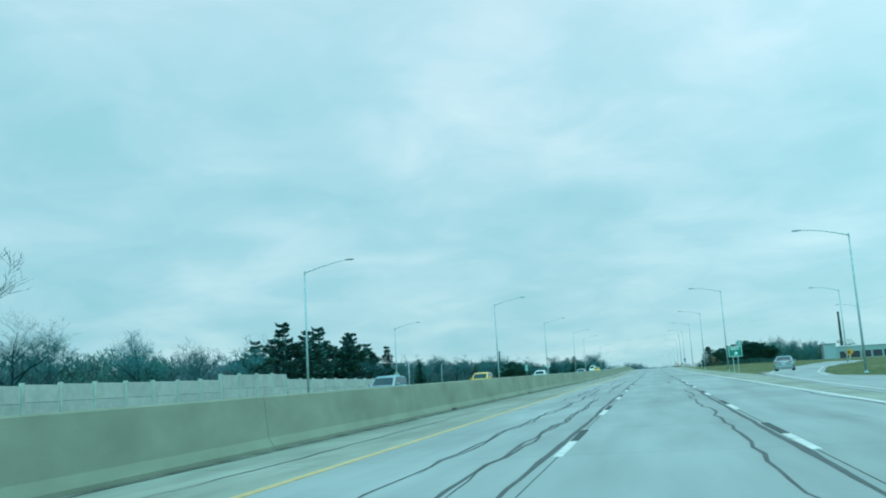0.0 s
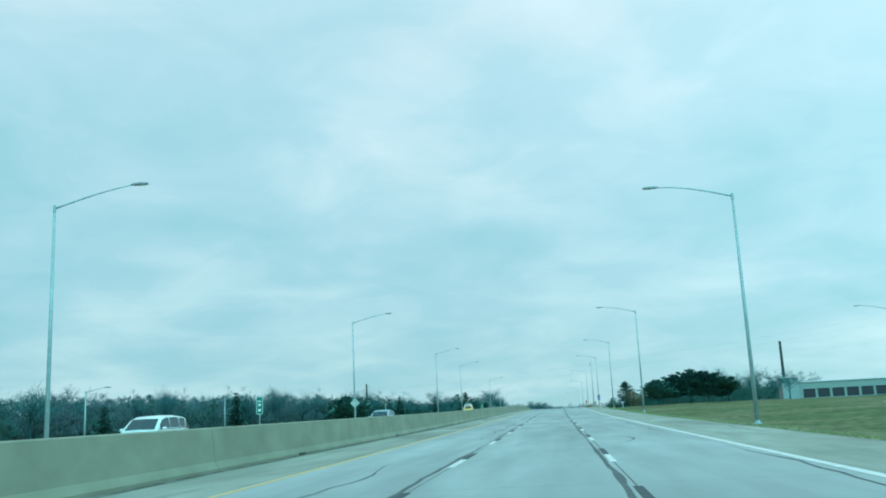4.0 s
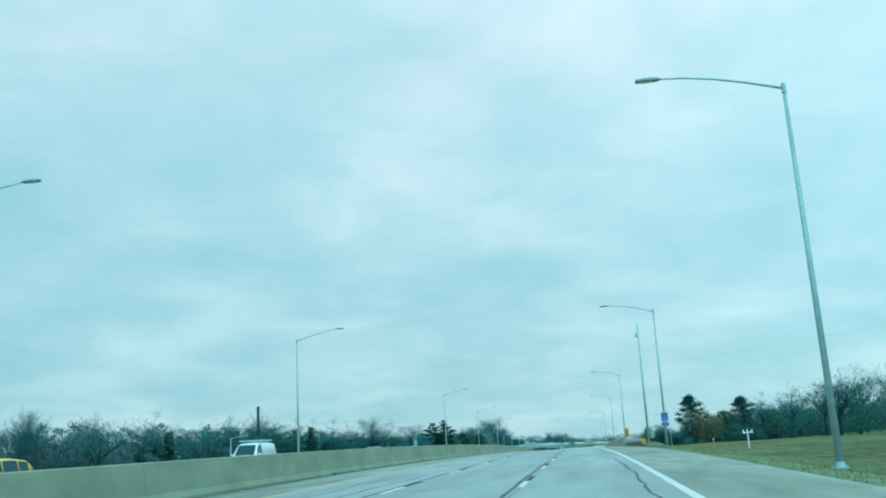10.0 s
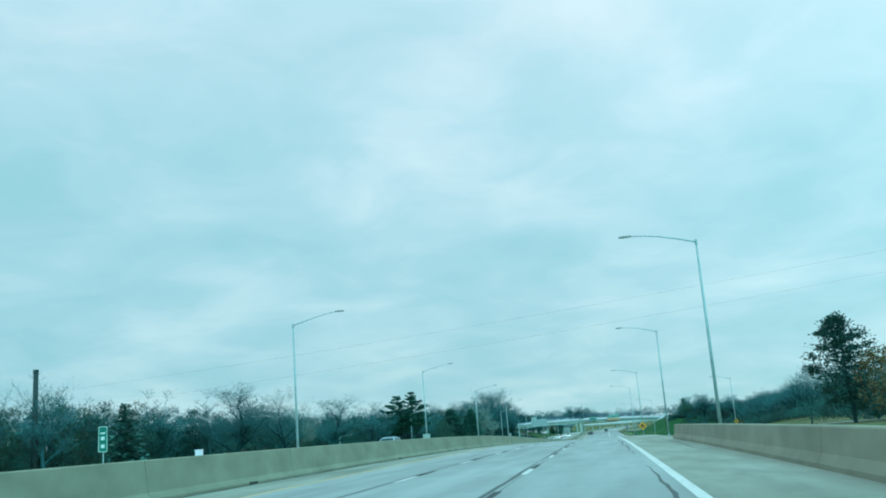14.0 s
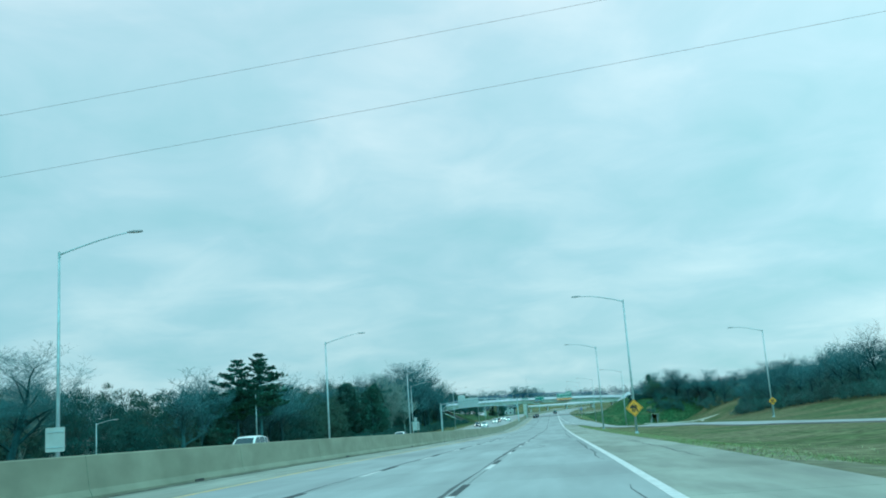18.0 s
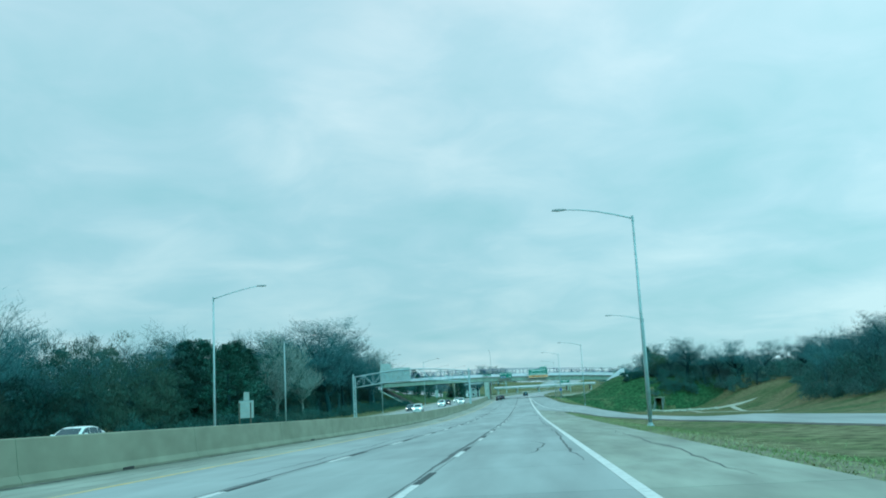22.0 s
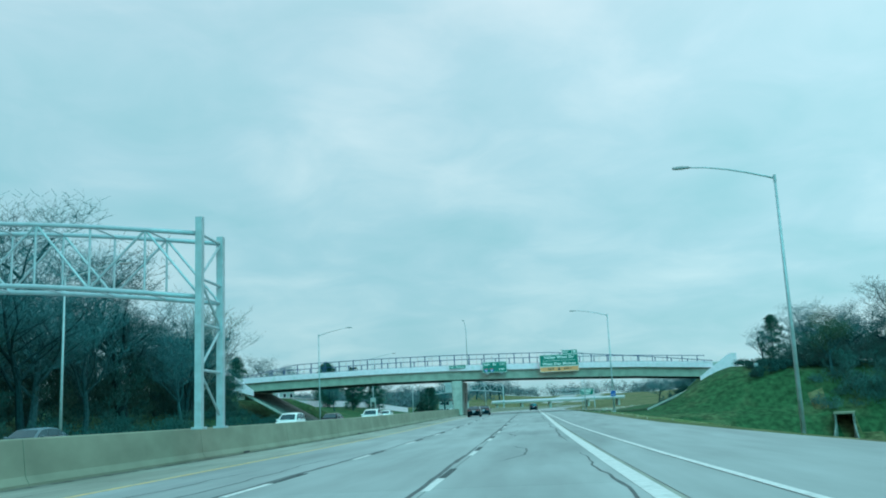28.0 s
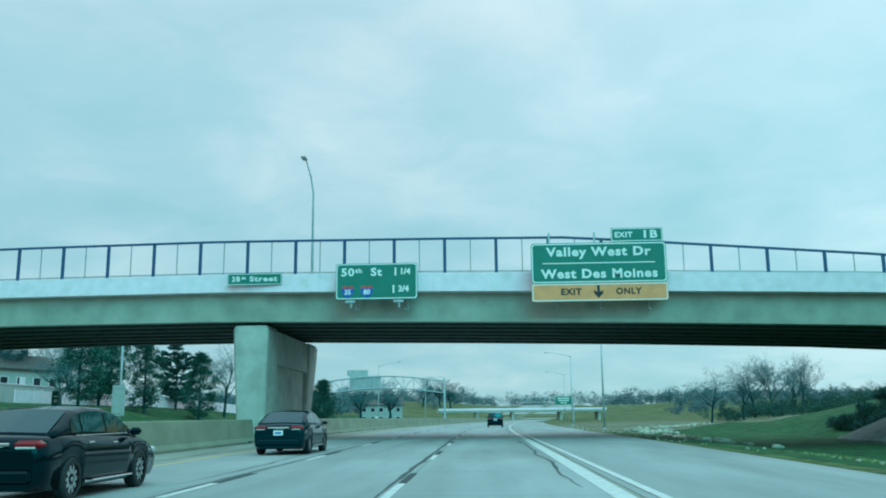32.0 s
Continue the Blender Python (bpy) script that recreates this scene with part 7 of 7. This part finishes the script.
def rocks(name, label, spots, n, size, seed):
    """Broken stones, joined, each with its own edges."""
    r = random.Random(seed)
    b = Build()
    for _ in range(n):
        u0, s0, du, ds = r.choice(spots)
        u, s = u0 + r.gauss(0, du), s0 + r.gauss(0, ds)
        q = size * r.uniform(0.4, 1.3)
        c = Vector((RX(s) + u, s, land(u, s) + q * 0.2))
        loops = []
        for z, w in ((-0.5, 0.7), (0.05, 1.0), (0.5, 0.6)):
            loops.append([(c.x + q * w * r.uniform(0.7, 1.2) * math.cos(k * 1.257), c.y + q * w * r.uniform(0.7, 1.2) * math.sin(k * 1.257), c.z + z * q * r.uniform(0.7, 1.1)) for k in range(5)])
        b.rings(loops)
    me = b.mesh(name)
    me.materials.append(M["rubble"])
    tagged(new(name, me), label, "rocks", kind="stuff")


rocks("rock_rubble", "pale broken rock dumped on the slope", [(41, 862, 1.6, 3.5), (38, 866, 1.2, 3), (45, 857, 1.6, 4), (34, 876, 0.8, 2), (36, 858, 1.2, 4)], 420, 0.40, 3)
rocks("stone_edging", "loose stones along the shoulder edge", [(7.5, 935, 0.5, 20), (7.0, 990, 0.8, 20), (8.6, 880, 0.5, 20)], 160, 0.08, 5)
rocks("rock_rubble", "broken pale stone on the bare bank past the overpass", [(15, 978, 1.2, 4), (18, 990, 1.8, 5), (22, 1002, 2.2, 5), (11, 940, 0.9, 6)], 150, 0.34, 9)


def sheets_on_slope():
    """The pale dusty sheets on the slope before the overpass."""
    t = thing("drainage_flume", pose(0, 0, 0), "pale sheets laid on the bare slope", "ground cover")
    for u0, s0, u1, s1, w in ((41.5, 870, 53.5, 848, 6.0), (36.0, 818, 46.0, 797, 2.6), (50.0, 850, 43.0, 806, 1.6), (37.5, 850, 36.5, 818, 1.3)):
        b = Build()
        n = 9
        loops = []
        for i in range(n):
            f = i / (n - 1)
            u, s = u0 + (u1 - u0) * f, s0 + (s1 - s0) * f
            ww = w * (0.75 + 0.35 * noise.noise((s * 0.3, u, 2.0)))
            row = [(RX(s) + u + a * ww, s, land(u + a * ww, s) + 0.12 + 0.08 * noise.noise((a * 3, s * 0.7, 1.0))) for a in (-0.5, -0.25, 0, 0.25, 0.5)]
            loops.append(row + [(x, y, z - 0.4) for x, y, z in reversed(row)])
        b.rings(loops)
        part("sheet", b, "rubble", t, "pale dusty sheet")


sheets_on_slope()


def cables():
    """Power lines that cross high over the road between two far poles."""

    def line_z(u, k):
        return RZ(556) + 16.5 + 3.1 * k + 0.083 * u + 0.0002 * u * u

    for u, k in ((-104.0, 0), (140.0, 0)):
        z0 = land(u, 556)
        top = line_z(u, 1) - z0 + 0.3
        t = thing("utility_pole", pose(RX(556) + u, 556, z0), "weathered wooden utility pole with a crossarm", "utility pole", "utility poles")
        b = Build()
        b.tube((0, 0, -0.2), (0, 0, top), 0.24, 0.15, 8)
        part("post", b, "wood_post", t)
        for k in (0, 1):
            b = Build()
            b.box((0, 0, line_z(u, k) - z0 - 0.15), (0.14, 2.4, 0.14), 0.02)
            part("crossarm", b, "wood_post", t)
            b = Build()
            b.tube((0, 0, line_z(u, k) - z0 - 0.1), (0, 0, line_z(u, k) - z0 + 0.05), 0.06, 0.03, 6)
            part("insulator", b, "lens", t)
    for k in (0, 1):
        t = Build()
        t.path([(RX(556) + u, 556, line_z(u, k)) for u in np.linspace(-104, 140, 41)], [0.007] * 41, 4)
        me = t.mesh("power_cable")
        me.materials.append(M["plastic"])
        tagged(new("power_cable", me), "thin dark power cable slung across the road", "cable", "power cables")


cables()


# ---- ragged grass at the edge of the shoulder ----
def verge_grass(n, seed, zones, label):
    rg = np.random.default_rng(seed)
    vs = []
    for u0, u1, s0, s1, share in zones:
        k = int(n * share)
        s = rg.uniform(s0, s1, k)
        u = u0 + (u1 - u0) * rg.beta(1.0, 2.2, k)
        base = np.array([(RX(b) + a, b, land(a, b)) for a, b in zip(u, s)])
        h = rg.uniform(0.02, 0.09, k)[:, None]
        g = rg.uniform(0, 6.283, k)
        w = np.stack([np.cos(g), np.sin(g), 0 * g], 1) * rg.uniform(0.008, 0.022, k)[:, None]
        tip = base + np.stack([rg.normal(0, 0.06, k), rg.normal(0, 0.06, k), h[:, 0]], 1)
        vs.append(np.stack([base - w, base + w, tip], 1).reshape(-1, 3))
    v = np.concatenate(vs)
    k = len(v) // 3
    me = bpy.data.meshes.new("verge_grass")
    me.vertices.add(3 * k)
    me.vertices.foreach_set("co", v.ravel())
    me.loops.add(3 * k)
    me.loops.foreach_set("vertex_index", np.arange(3 * k, dtype=np.int32))
    me.polygons.add(k)
    me.polygons.foreach_set("loop_start", np.arange(0, 3 * k, 3, dtype=np.int32))
    me.polygons.foreach_set("loop_total", np.full(k, 3, dtype=np.int32))
    me.update(calc_edges=True)
    me.materials.append(M["blades_green"])
    tagged(new("verge_grass", me), label, "grass", kind="stuff")


verge_grass(60000, 21, [(3.25, 9.0, 175, 405, 0.4), (3.3, 10.0, 540, 735, 0.45), (8.2, 14.0, 830, 915, 0.15)], "short tufted grass along the shoulder edge")
